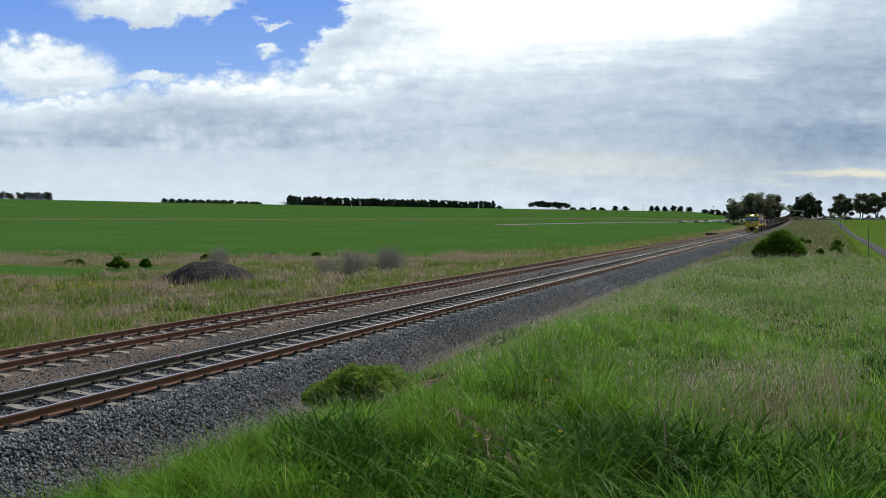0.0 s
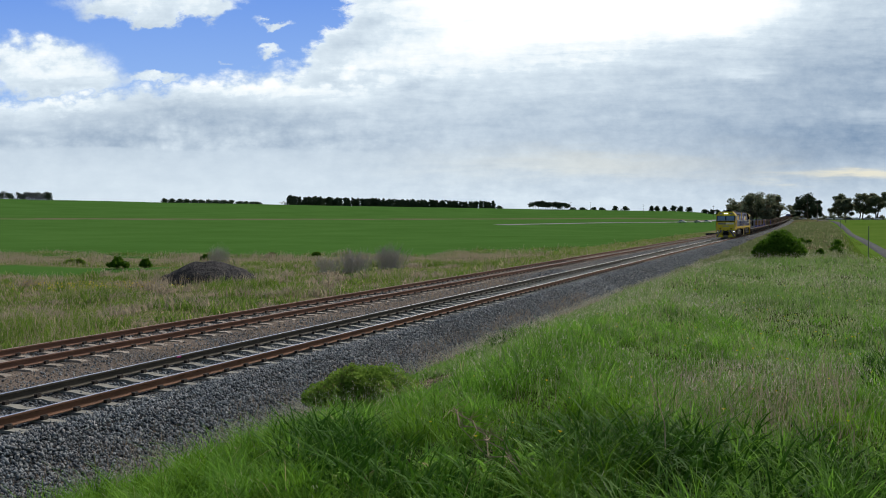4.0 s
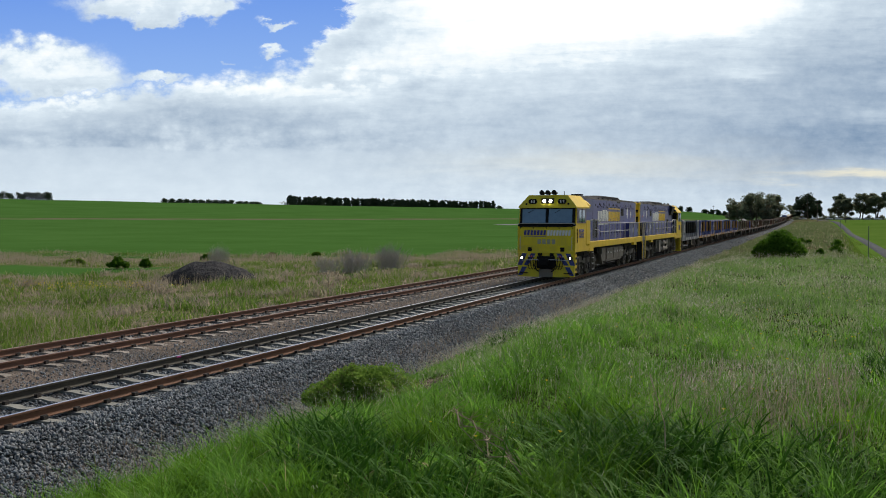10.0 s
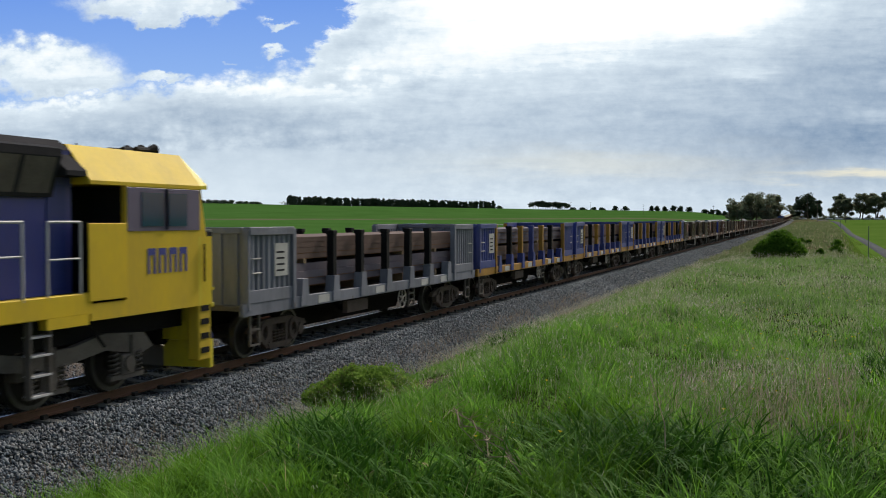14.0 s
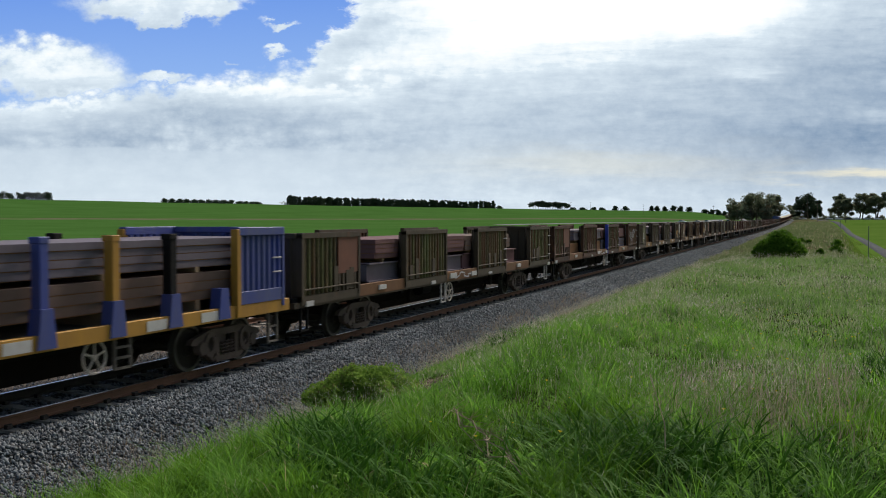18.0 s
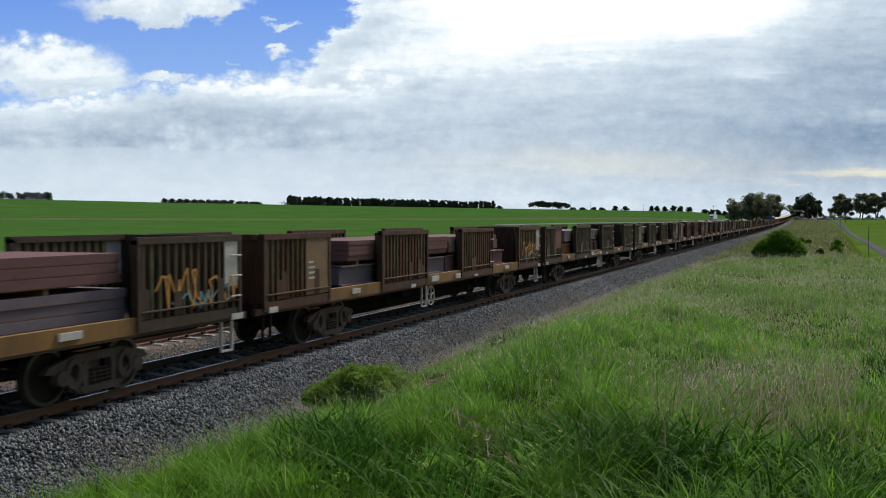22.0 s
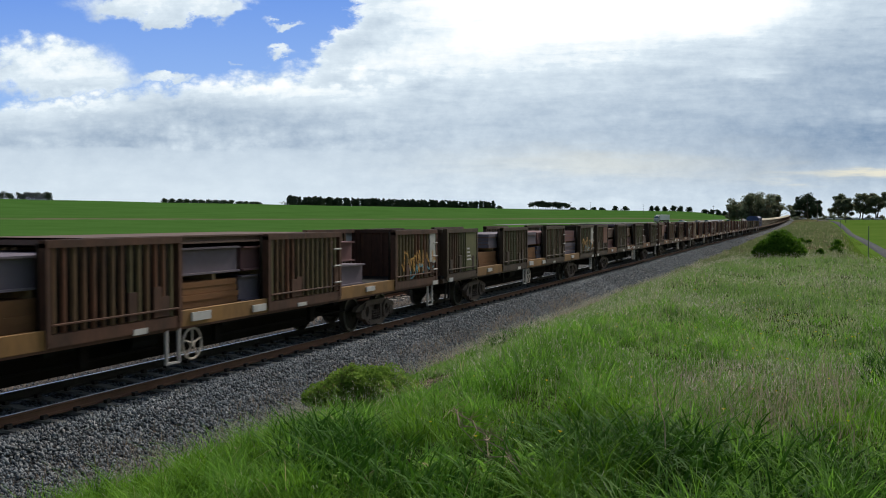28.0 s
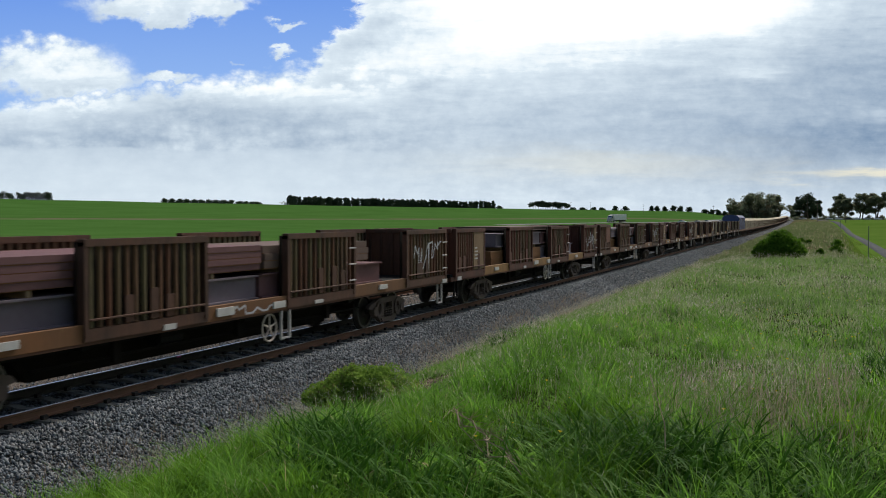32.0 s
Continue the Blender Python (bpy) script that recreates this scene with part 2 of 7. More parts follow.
def land(x, y):
    x, y = np.asarray(x, float), np.asarray(y, float)
    rise = rail_rise(y)
    # bank between line and road: a grassy ridge, a dip behind it, a ridge again
    top = 1.16 - 1.75 * ease((y - 43) / 18) + 1.9 * ease((y - 95) / 90) + 0.5 * rise
    top = top + 0.10 * np.sin(x * 0.9 + 1.3) * np.sin(y * 0.33) + 0.06 * np.sin(x * 2.1 + y * 0.7)
    t = np.clip((x + 9.1) / 6.0, 0, 1)
    slope = t ** 0.9
    bank = (-0.95 + rise) * (1 - slope) + top * slope
    right = -3.0 + 4.8 * ease((y - 380) / 190) + rise * 0.3
    fall = ease((x - 2.2 - 0.012 * y) / (4.2 + 0.004 * y))
    near = bank * (1 - fall) + right * fall
    # beyond the line: verge, then the wide field that swells to a ridge
    r = np.hypot(x, y)
    ang = np.degrees(np.arctan2(-x, np.maximum(y, 1)))
    crest = 8.0 + 12.0 * np.clip(ang / 45, 0, 1.6)
    swell = (crest + 2) * np.clip((r - 120) / 780, 0, 1) ** 2
    verge = -0.80 - 0.5 * ease((-x - 22) / 14) - 0.35 * ease((-x - 36) / 40)
    verge = verge + 0.12 * np.sin(x * 0.31 + 2) * np.sin(y * 0.23) * ease((-x - 22) / 6)
    side = ease((-x - 30) / 80)
    far = verge + rise * (1 - side) + swell * side
    z = np.where(x > -9.1, near, np.where(x < -20.4, far, -1.15 + rise))
    return z


def ground_material():
    k = Nodes("land")
    p = k.position()
    sep = k.node("ShaderNodeSeparateXYZ")
    k.link(p, sep.inputs[0])
    x, y = sep.outputs[0], sep.outputs[1]
    wide, mid, fine = k.noise(p, 0.035, 4), k.noise(p, 0.45, 5, 0.6), k.noise(p, 6.0, 4, 0.65)
    # dry verge grass
    dry = k.mix(k.ramp(mid, 0.35, 0.65), (0.21, 0.175, 0.115), (0.085, 0.11, 0.04))
    dry = k.mix(k.math("MULTIPLY", k.ramp(fine, 0.4, 0.7), 0.5), dry, (0.24, 0.20, 0.12))
    # young crop in faint drilled rows
    rows = k.noise(k.position((0.9, 0.02, 1)), 1.0, 3, 0.5)
    crop = k.mix(k.ramp(wide, 0.3, 0.7), (0.050, 0.122, 0.025), (0.070, 0.152, 0.036))
    crop = k.mix(k.math("MULTIPLY", k.ramp(rows, 0.45, 0.75), 0.35), crop, (0.076, 0.160, 0.038))
    crop = k.mix(k.math("MULTIPLY", k.ramp(mid, 0.5, 0.8), 0.25), crop, (0.03, 0.085, 0.012))
    wob = k.math("MULTIPLY", k.math("SUBTRACT", mid, 0.5), 5.0)
    in_x = k.ramp(k.math("ADD", x, wob), -28.5, -30.5)
    in_y = k.ramp(k.math("SUBTRACT", k.math("ADD", y, wob), k.math("ADD", 111.0, k.math("MULTIPLY", x, 0.235))), -1.5, 1.5)
    field = k.math("MULTIPLY", in_x, in_y)
    # a farm track and fence strip across the field
    off = k.math("ABSOLUTE", k.math("SUBTRACT", k.math("ADD", y, k.math("MULTIPLY", k.math("SUBTRACT", wide, 0.5), 10.0)), k.math("ADD", 729.0, k.math("MULTIPLY", x, 1.108))))
    strip = k.math("MULTIPLY", k.ramp(off, 24.0, 12.0), k.ramp(k.noise(p, 0.05, 5, 0.7), 0.34, 0.52))
    crop = k.mix(k.math("MULTIPLY", strip, 0.9), crop, (0.15, 0.13, 0.085))
    left = k.mix(field, dry, crop)
    patch = k.math("MULTIPLY", k.ramp(k.math("ADD", x, wob), -52.0, -54.0), k.math("MULTIPLY", k.ramp(k.math("ADD", y, wob), 57.0, 59.0), k.ramp(k.math("ADD", y, wob), 75.0, 73.0)))
    left = k.mix(patch, left, crop)
    # bank grass and the fields by the road
    lush = k.mix(k.ramp(mid, 0.35, 0.65), (0.030, 0.050, 0.012), (0.060, 0.075, 0.026))
    lush = k.mix(k.math("MULTIPLY", k.ramp(fine, 0.45, 0.7), 0.4), lush, (0.09, 0.075, 0.04))
    brown_bank = k.mix(k.ramp(mid, 0.4, 0.6), (0.14, 0.12, 0.07), (0.085, 0.10, 0.04))
    # near-black band: shade between the front tussocks, painted into the ground colour
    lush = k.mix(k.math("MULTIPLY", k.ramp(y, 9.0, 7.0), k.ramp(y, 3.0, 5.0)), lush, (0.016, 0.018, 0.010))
    lush = k.mix(k.ramp(y, 60.0, 110.0), lush, brown_bank)
    meadow = k.mix(k.ramp(wide, 0.35, 0.65), (0.075, 0.145, 0.022), (0.105, 0.17, 0.032))
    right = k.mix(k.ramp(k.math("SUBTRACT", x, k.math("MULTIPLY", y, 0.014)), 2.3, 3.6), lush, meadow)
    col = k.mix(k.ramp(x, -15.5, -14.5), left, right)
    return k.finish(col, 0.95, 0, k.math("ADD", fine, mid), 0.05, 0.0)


def spaced(stops):
    out = []
    for a, b, step in stops:
        out += list(np.arange(a, b, step))
    return np.array(out + [stops[-1][1]])


def land_sheet():
    xs = spaced([(-4200, -1000, 200), (-1000, -400, 40), (-400, -120, 12), (-120, -40, 4), (-40, -20.4, 1.4), (-20.4, -9.1, 2.825), (-9.1, 8, 0.35), (8, 30, 2), (30, 120, 10), (120, 1000, 80), (1000, 4200, 320)])
    ys = spaced([(-900, -100, 100), (-100, -8, 12), (-8, 70, 0.8), (70, 140, 2.5), (140, 420, 7), (420, 1000, 20), (1000, 4200, 200)])
    X, Y = np.meshgrid(xs, ys)
    Z = land(X, Y)
    n, m = len(xs), len(ys)
    verts = np.stack([X.ravel(), Y.ravel(), Z.ravel()], 1)
    i, j = np.meshgrid(np.arange(n - 1), np.arange(m - 1))
    a = (j * n + i).ravel()
    faces = np.stack([a, a + 1, a + n + 1, a + n], 1)
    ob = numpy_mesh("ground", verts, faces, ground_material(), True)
    return tagged(ob, "open farmland with green crop and grassy railway bank", "ground", kind="structure")


land_sheet()


# ---- country road beside the bank ----
def road():
    k = Nodes("worn_asphalt")
    p = k.position()
    f = k.noise(p, 9.0, 4)
    m = k.finish(k.mix(k.ramp(k.noise(p, 0.3), 0.3, 0.7), (0.045, 0.050, 0.060), (0.070, 0.075, 0.085)), 0.95, 0, f, 0.01, 0.1)
    ys = np.concatenate([np.arange(-60, 640, 10.0)])
    verts = []
    for y in ys:
        c = float(road_x(y))
        for d, up in ((-1.3, -0.3), (-1.15, 0.06), (1.15, 0.06), (1.3, -0.3)):
            verts.append((c + d, y, max(float(land(c - 2.0, y)), float(land(c + 2.0, y))) + up))
    faces = [(i * 4 + j, i * 4 + j + 1, i * 4 + j + 5, i * 4 + j + 4) for i in range(len(ys) - 1) for j in range(3)]
    tagged(numpy_mesh("road", verts, faces, m, False), "narrow grey sealed road beside the grassy bank", "road", kind="structure")


road()
# ---- railway: ballast bed, rails, sleepers ----
def stone_material():
    k = Nodes("ballast_stone")
    isl = k.node("ShaderNodeNewGeometry").outputs["Random Per Island"]
    p = k.position()
    col = k.mix(k.ramp(isl, 0.0, 0.75), (0.072, 0.083, 0.093), (0.235, 0.258, 0.275))
    col = k.mix(k.ramp(isl, 0.86, 1.0), col, (0.34, 0.33, 0.32))
    rusty = k.math("MULTIPLY", k.ramp(k.noise(p, 0.55, 3), 0.5, 0.72), 0.22)
    col = k.mix(rusty, col, (0.13, 0.09, 0.065))
    return k.finish(col, 0.8, 0, k.noise(p, 60, 3), 0.004, 0.25)


def bed_material():
    k = Nodes("ballast_bed")
    p = k.position()
    v = k.node("ShaderNodeTexVoronoi")
    v.inputs["Scale"].default_value = 17.0
    k.link(p, v.inputs["Vector"])
    g = k.node("ShaderNodeSeparateColor")
    k.link(v.outputs["Color"], g.inputs[0])
    col = k.mix(g.outputs[0], (0.072, 0.082, 0.090), (0.255, 0.275, 0.292))
    # crevice shade between the drawn stones, put in as near-black colour
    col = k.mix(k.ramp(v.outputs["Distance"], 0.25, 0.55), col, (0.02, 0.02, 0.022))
    sep = k.node("ShaderNodeSeparateXYZ")
    k.link(p, sep.inputs[0])
    # rust-brown dust between and beyond the tracks
    dust = k.math("MULTIPLY", k.ramp(sep.outputs[0], -12.9, -13.7), k.ramp(k.noise(p, 0.5, 4), 0.30, 0.55))
    dust = k.math("MULTIPLY", dust, k.ramp(sep.outputs[1], 80.0, 26.0))
    col = k.mix(k.math("MULTIPLY", dust, 0.85), col, (0.185, 0.145, 0.118))
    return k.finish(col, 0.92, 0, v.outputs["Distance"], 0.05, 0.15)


STONE, BED = stone_material(), bed_material()


def bed_height(x):
    return np.interp(x, [-20.6, -19.0, -18.1, -17.75, -15.2, -14.2, -13.3, -12.72, -12.6, -11.5, -11.38, -10.75, -10.45, -8.6], [-1.05, -0.62, -0.30, -0.215, -0.215, -0.27, -0.215, -0.215, -0.24, -0.24, -0.215, -0.215, -0.25, -1.12])


def ballast():
    xs = np.array([-20.6, -19.8, -19.0, -18.1, -17.75, -16.8, -15.9, -15.2, -14.7, -14.2, -13.7, -13.3, -12.72, -12.6, -11.5, -11.38, -10.75, -10.45, -10.0, -9.5, -9.0, -8.6])
    ys = np.concatenate([np.arange(-60, 110, 1.0), np.arange(110, 1300, 20.0)])
    X, Y = np.meshgrid(xs, ys)
    Z = bed_height(X) + rail_rise(Y) + 0.02 * np.sin(X * 9 + Y * 1.7) * np.sin(Y * 0.8)
    n, m = len(xs), len(ys)
    i, j = np.meshgrid(np.arange(n - 1), np.arange(m - 1))
    a = (j * n + i).ravel()
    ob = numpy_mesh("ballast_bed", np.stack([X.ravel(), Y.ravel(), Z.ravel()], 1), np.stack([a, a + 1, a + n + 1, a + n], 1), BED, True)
    return tagged(ob, "bed of dark grey crushed stone under both tracks", "ballast", kind="structure")


def stones():
    """Loose stones over the bed, thinning with distance along the line."""
    rng = np.random.default_rng(5)
    spots = []
    for x0, x1, y0, y1, per in ((-10.95, -8.85, 5, 26, 620), (-10.95, -8.9, 26, 52, 330), (-10.95, -9.0, 52, 100, 110), (-10.95, -9.05, 100, 180, 45), (-12.6, -11.5, 5, 30, 150), (-12.6, -11.5, 30, 60, 60),
                                (-15.0, -13.3, 8, 30, 60), (-15.0, -13.3, 30, 60, 30), (-17.2, -15.5, 10, 50, 60), (-18.6, -17.6, 15, 50, 60)):
        n = int((x1 - x0) * (y1 - y0) * per)
        spots.append(np.stack([rng.uniform(x0, x1, n), rng.uniform(y0, y1, n)], 1))
    P = np.concatenate(spots)
    n = len(P)
    size = rng.uniform(0.016, 0.040, n) * (1 + 0.5 * ease((P[:, 1] - 30) / 40))
    dirs = np.array([(1, 0, 0), (-1, 0, 0), (0, 1, 0), (0, -1, 0), (0, 0, 1), (0, 0, -1)], float)
    V = dirs[None] * rng.uniform(0.6, 1.25, (n, 6, 1)) + rng.uniform(-0.35, 0.35, (n, 6, 3))
    V = V * size[:, None, None]
    c = np.stack([P[:, 0], P[:, 1], bed_height(P[:, 0]) + size * rng.uniform(0.1, 0.75, n)], 1)
    V = (V + c[:, None]).reshape(-1, 3)
    F = np.array([(0, 2, 4), (2, 1, 4), (1, 3, 4), (3, 0, 4), (2, 0, 5), (1, 2, 5), (3, 1, 5), (0, 3, 5)])
    F = (F[None] + (np.arange(n) * 6)[:, None, None]).reshape(-1, 3)
    tagged(numpy_mesh("loose_ballast", V, F, STONE), "loose angular blue-grey stones lying on the ballast", "gravel", kind="stuff")


RAIL_SIDE = worn("rusty_rail", (0.20, 0.105, 0.065), (0.10, 0.06, 0.042), 0.6, 0.85, 0.0, 1.2, bump=0.002, specular=0.2)
RUST_RAIL = worn("rust_red_rail", (0.195, 0.105, 0.072), (0.10, 0.062, 0.048), 0.6, 0.85, 0.0, 1.2, bump=0.002, specular=0.2)
# darker colour for the far rail of the near track
DARK_RAIL = worn("oily_rail", (0.085, 0.075, 0.058), (0.045, 0.040, 0.034), 0.6, 0.8, 0.0, 1.2, bump=0.002, specular=0.25)
RAIL_TOP = Nodes("polished_rail_head").finish((0.66, 0.65, 0.64), 0.36, 1.0)
DULL_TOP = worn("dull_rail_head", (0.30, 0.22, 0.19), (0.20, 0.13, 0.10), 0.5, 0.6, 0.35, 1.5, bump=0.001)
CLIP = worn("clip_steel", (0.045, 0.035, 0.03), (0.02, 0.018, 0.016), 0.5, 0.7, 0.0, 8)
CONCRETE = worn("sleeper_concrete", (0.30, 0.295, 0.265), (0.15, 0.14, 0.12), 0.7, 0.9, 0.0, 2.2, bump=0.004, specular=0.2)
DUSTY_CONCRETE = worn("dusty_concrete", (0.36, 0.32, 0.28), (0.16, 0.13, 0.10), 0.6, 0.9, 0.0, 2.2, bump=0.004, specular=0.2)


def rail_bar(parent, x, paint, top):
    """Flat-bottomed rail; the wheel-worn head is bright."""
    out = [(-0.066, -0.159), (0.066, -0.159), (0.066, -0.149), (0.018, -0.135), (0.009, -0.12), (0.009, -0.047), (0.034, -0.036), (0.035, -0.008), (0.028, 0.0), (-0.028, 0.0), (-0.035, -0.008), (-0.034, -0.036), (-0.009, -0.047), (-0.009, -0.12), (-0.018, -0.135), (-0.066, -0.149)]
    ys = list(range(-60, 200, 20)) + list(range(200, 1260, 40))
    bm = bmesh.new()
    rings = [[bm.verts.new((u, y, v + float(rail_rise(y)))) for u, v in out] for y in ys]
    n = len(out)
    for a, b in zip(rings, rings[1:]):
        for i in range(n):
            f = bm.faces.new((a[i], a[(i + 1) % n], b[(i + 1) % n], b[i]))
            f.material_index = 1 if i == 8 else 0
    bmesh.ops.recalc_face_normals(bm, faces=bm.faces[:])
    ob = part("rail", bm, paint, parent, "rusty steel rail with a bright worn head" if top is RAIL_TOP else "rust-red steel rail with a dull head")
    ob.data.materials.append(top)
    ob.location.x = x
    return ob


def sleeper_bm():
    bm = bmesh.new()
    out = [(-1.25, -0.40), (1.25, -0.40), (1.25, -0.21), (1.20, -0.185), (0.45, -0.178), (0.3, -0.205), (-0.3, -0.205), (-0.45, -0.178), (-1.20, -0.185), (-1.25, -0.21)]
    prism(bm, out, "y", -0.125, 0.125)
    for v in bm.verts:
        if v.co.z > -0.3:
            v.co.y *= 0.82
    return bm


def clip_bm(rows):
    bm = bmesh.new()
    for y, up in rows:
        for rx in (-0.753, 0.753):
            for s in (-1, 1):
                box(bm, rx + s * 0.105 - 0.035, rx + s * 0.105 + 0.035, y - 0.05, y + 0.05, -0.18 + up, -0.118 + up)
                rod(bm, (rx + s * 0.07, y - 0.045, -0.125 + up), (rx + s * 0.12, y + 0.05, -0.115 + up), 0.014, 5)
    return bm


def track(x, material, words, first, paints, top):
    t = tagged(empty("railway_track", pose(x, 0, 0)), words, "railway track", group="two parallel railway tracks", kind="structure")
    for d in (-0.753, 0.753):
        rail_bar(t, d, paints[d > 0], top)
    step = 0.73
    near = [first + step * i for i in range(90)]
    bm = sleeper_bm()
    ob = part("sleeper", bm, material, t)
    ob.location.y = near[0]
    for y in near[1:]:
        again(ob, t, pose(0, y, 0))
    far = bmesh.new()
    for i in range(260):
        y = near[-1] + step * (i + 1)
        up = float(rail_rise(y))
        box(far, -1.25, 1.25, y - 0.11, y + 0.11, -0.4 + up, -0.185 + up)
    tagged(part("far_sleepers", far, material, t), kind="stuff")
    tagged(part("rail_clips", clip_bm([(y, 0.0) for y in near]), CLIP, t, "dark spring clips holding the rails"), kind="stuff")
    return t


ballast()
track(NEAR_TRACK, CONCRETE, "main line with rusty rails on grey concrete sleepers", 6.1, (DARK_RAIL, RAIL_SIDE), RAIL_TOP)
track(FAR_TRACK, DUSTY_CONCRETE, "second line with rust-red rails on dusty concrete sleepers", 6.4, (RUST_RAIL, RUST_RAIL), DULL_TOP)
# a splash of magenta survey paint on one rail and sleeper
PAINT = Nodes("survey_paint").finish((0.55, 0.05, 0.30), 0.7)
mark = tagged(empty("survey_mark", pose(NEAR_TRACK, 17.6, 0)), "magenta survey paint on rail and sleeper", "paint mark")
part("rail_dab", boxes((-0.742, -0.715, -0.07, 0.07, -0.035, -0.012)), PAINT, mark)
part("sleeper_dab", boxes((0.32, 0.62, -0.04, 0.05, -0.176, -0.168)), PAINT, mark)
stones()
# ---- plants ----
def leaf_material(name, low, high, glow=0.35, dry=None, dry_share=0.15, patch=0.5, gloss=0.03):
    k = Nodes(name)
    isl = k.node("ShaderNodeNewGeometry").outputs["Random Per Island"]
    p = k.position()
    w = k.noise(p, patch, 3, 0.6)
    col = k.mix(k.math("ADD", k.math("MULTIPLY", isl, 0.55), k.math("MULTIPLY", k.ramp(w, 0.3, 0.7), 0.45)), low, high)
    if dry:
        col = k.mix(k.ramp(k.math("ADD", isl, k.math("MULTIPLY", k.math("SUBTRACT", w, 0.5), 0.6)), 1.0 - dry_share, 1.0 - dry_share + 0.06), col, dry)
    k.finish(col, 0.55 if gloss < 0.1 else 0.38, 0, None, 0, gloss)
    t = k.node("ShaderNodeBsdfTranslucent")
    k.link(col, t.inputs["Color"])
    m = k.node("ShaderNodeMixShader")
    m.inputs[0].default_value = glow
    k.link(k.bsdf.outputs[0], m.inputs[1])
    k.link(t.outputs[0], m.inputs[2])
    k.link(m.outputs[0], k.out.inputs["Surface"])
    return k.material


def blades(rng, P, height, width, lean, curl=0.6):
    """Grass blades rooted at P (n, 3): bent strips of three triangles."""
    n = len(P)
    a = rng.uniform(0, 2 * np.pi, n)
    d = np.stack([np.cos(a), np.sin(a), np.zeros(n)], 1)
    b = rng.uniform(0, 2 * np.pi, n)
    s = np.stack([np.cos(b), np.sin(b), np.zeros(n)], 1) * (width / 2)[:, None]
    reach = (height * lean)[:, None]
    up = np.array([0, 0, 1.0])
    mid = P + d * reach * 0.32 + up * (height * 0.62)[:, None]
    tip = P + d * reach + up * (height * (1 - curl * np.minimum(lean, 1.0) ** 2))[:, None]
    V = np.stack([P - s, P + s, mid - s * 0.8, mid + s * 0.8, tip], 1).reshape(-1, 3)
    F = np.array([(0, 1, 3), (0, 3, 2), (2, 3, 4)])
    return V, (F[None] + (np.arange(n) * 5)[:, None, None]).reshape(-1, 3)


def merge(pieces):
    vs, fs, k = [], [], 0
    for v, f in pieces:
        vs.append(v)
        fs.append(f + k)
        k += len(v)
    return np.concatenate(vs), np.concatenate(fs)


def lump(x, y, f, seed):
    """Smooth unevenness, 0 to 1."""
    return 0.5 + 0.25 * (np.sin(x * f + seed) * np.cos(y * f * 0.83 + seed * 1.7) + np.sin((x * 0.7 + y) * f * 1.31 + seed * 2.3)) 


GRASS = leaf_material("bank_grass", (0.052, 0.150, 0.010), (0.275, 0.545, 0.075), 0.52, (0.40, 0.37, 0.18), 0.05, 0.45, 0.06)
# darker copy of the bank grass, with the shade of the front painted in
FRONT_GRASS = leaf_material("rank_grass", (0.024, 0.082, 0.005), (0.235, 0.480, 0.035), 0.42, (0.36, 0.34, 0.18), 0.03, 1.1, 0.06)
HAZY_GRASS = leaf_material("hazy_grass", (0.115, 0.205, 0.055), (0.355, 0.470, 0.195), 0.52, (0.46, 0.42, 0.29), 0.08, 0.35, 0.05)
# darkest grass copy, coloured for the deep shade low in front
DEEP_SHADE_GRASS = leaf_material("dark_sedge", (0.016, 0.052, 0.003), (0.140, 0.310, 0.022), 0.34, gloss=0.06)
DARK_LEAF = leaf_material("broad_weed", (0.015, 0.055, 0.006), (0.075, 0.20, 0.018), 0.3)
STRAW = leaf_material("dry_stalks", (0.30, 0.25, 0.18), (0.50, 0.43, 0.33), 0.4)
# seed heads whose pale end also paints the glints on the blades
SEED_GLINT = leaf_material("seed_heads", (0.28, 0.28, 0.19), (0.74, 0.71, 0.58), 0.45)
BROWN_WEED = leaf_material("brown_weed", (0.26, 0.205, 0.15), (0.44, 0.36, 0.28), 0.4)
VERGE = leaf_material("verge_grass", (0.060, 0.150, 0.020), (0.28, 0.375, 0.075), 0.48, (0.44, 0.37, 0.25), 0.20, 0.22)
YELLOW = leaf_material("yellow_petals", (0.55, 0.45, 0.02), (0.75, 0.62, 0.04), 0.3)


def arching(rng, P, height, width, lean, droop):
    """Long blades in four joints, rising and bowing over."""
    n = len(P)
    a = rng.uniform(0, 2 * np.pi, n)
    d = np.stack([np.cos(a), np.sin(a), np.zeros(n)], 1)
    b = a + np.pi / 2 + rng.normal(0, 0.5, n)
    s = np.stack([np.cos(b), np.sin(b), np.zeros(n)], 1) * (width / 2)[:, None]
    up = np.array([0, 0, 1.0])
    rows = []
    for u, w in ((0.0, 0.8), (0.35, 1.0), (0.62, 0.9), (0.84, 0.6)):
        c = P + d * (height * lean * u ** 1.7)[:, None] + up * (height * (u - droop * u ** 2.6))[:, None]
        rows += [c - s * w, c + s * w]
    rows.append(P + d * (height * lean)[:, None] + up * (height * (1 - droop))[:, None])
    V = np.stack(rows, 1).reshape(-1, 3)
    F = np.array([(0, 1, 3), (0, 3, 2), (2, 3, 5), (2, 5, 4), (4, 5, 7), (4, 7, 6), (6, 7, 8)])
    return V, (F[None] + (np.arange(n) * 9)[:, None, None]).reshape(-1, 3)


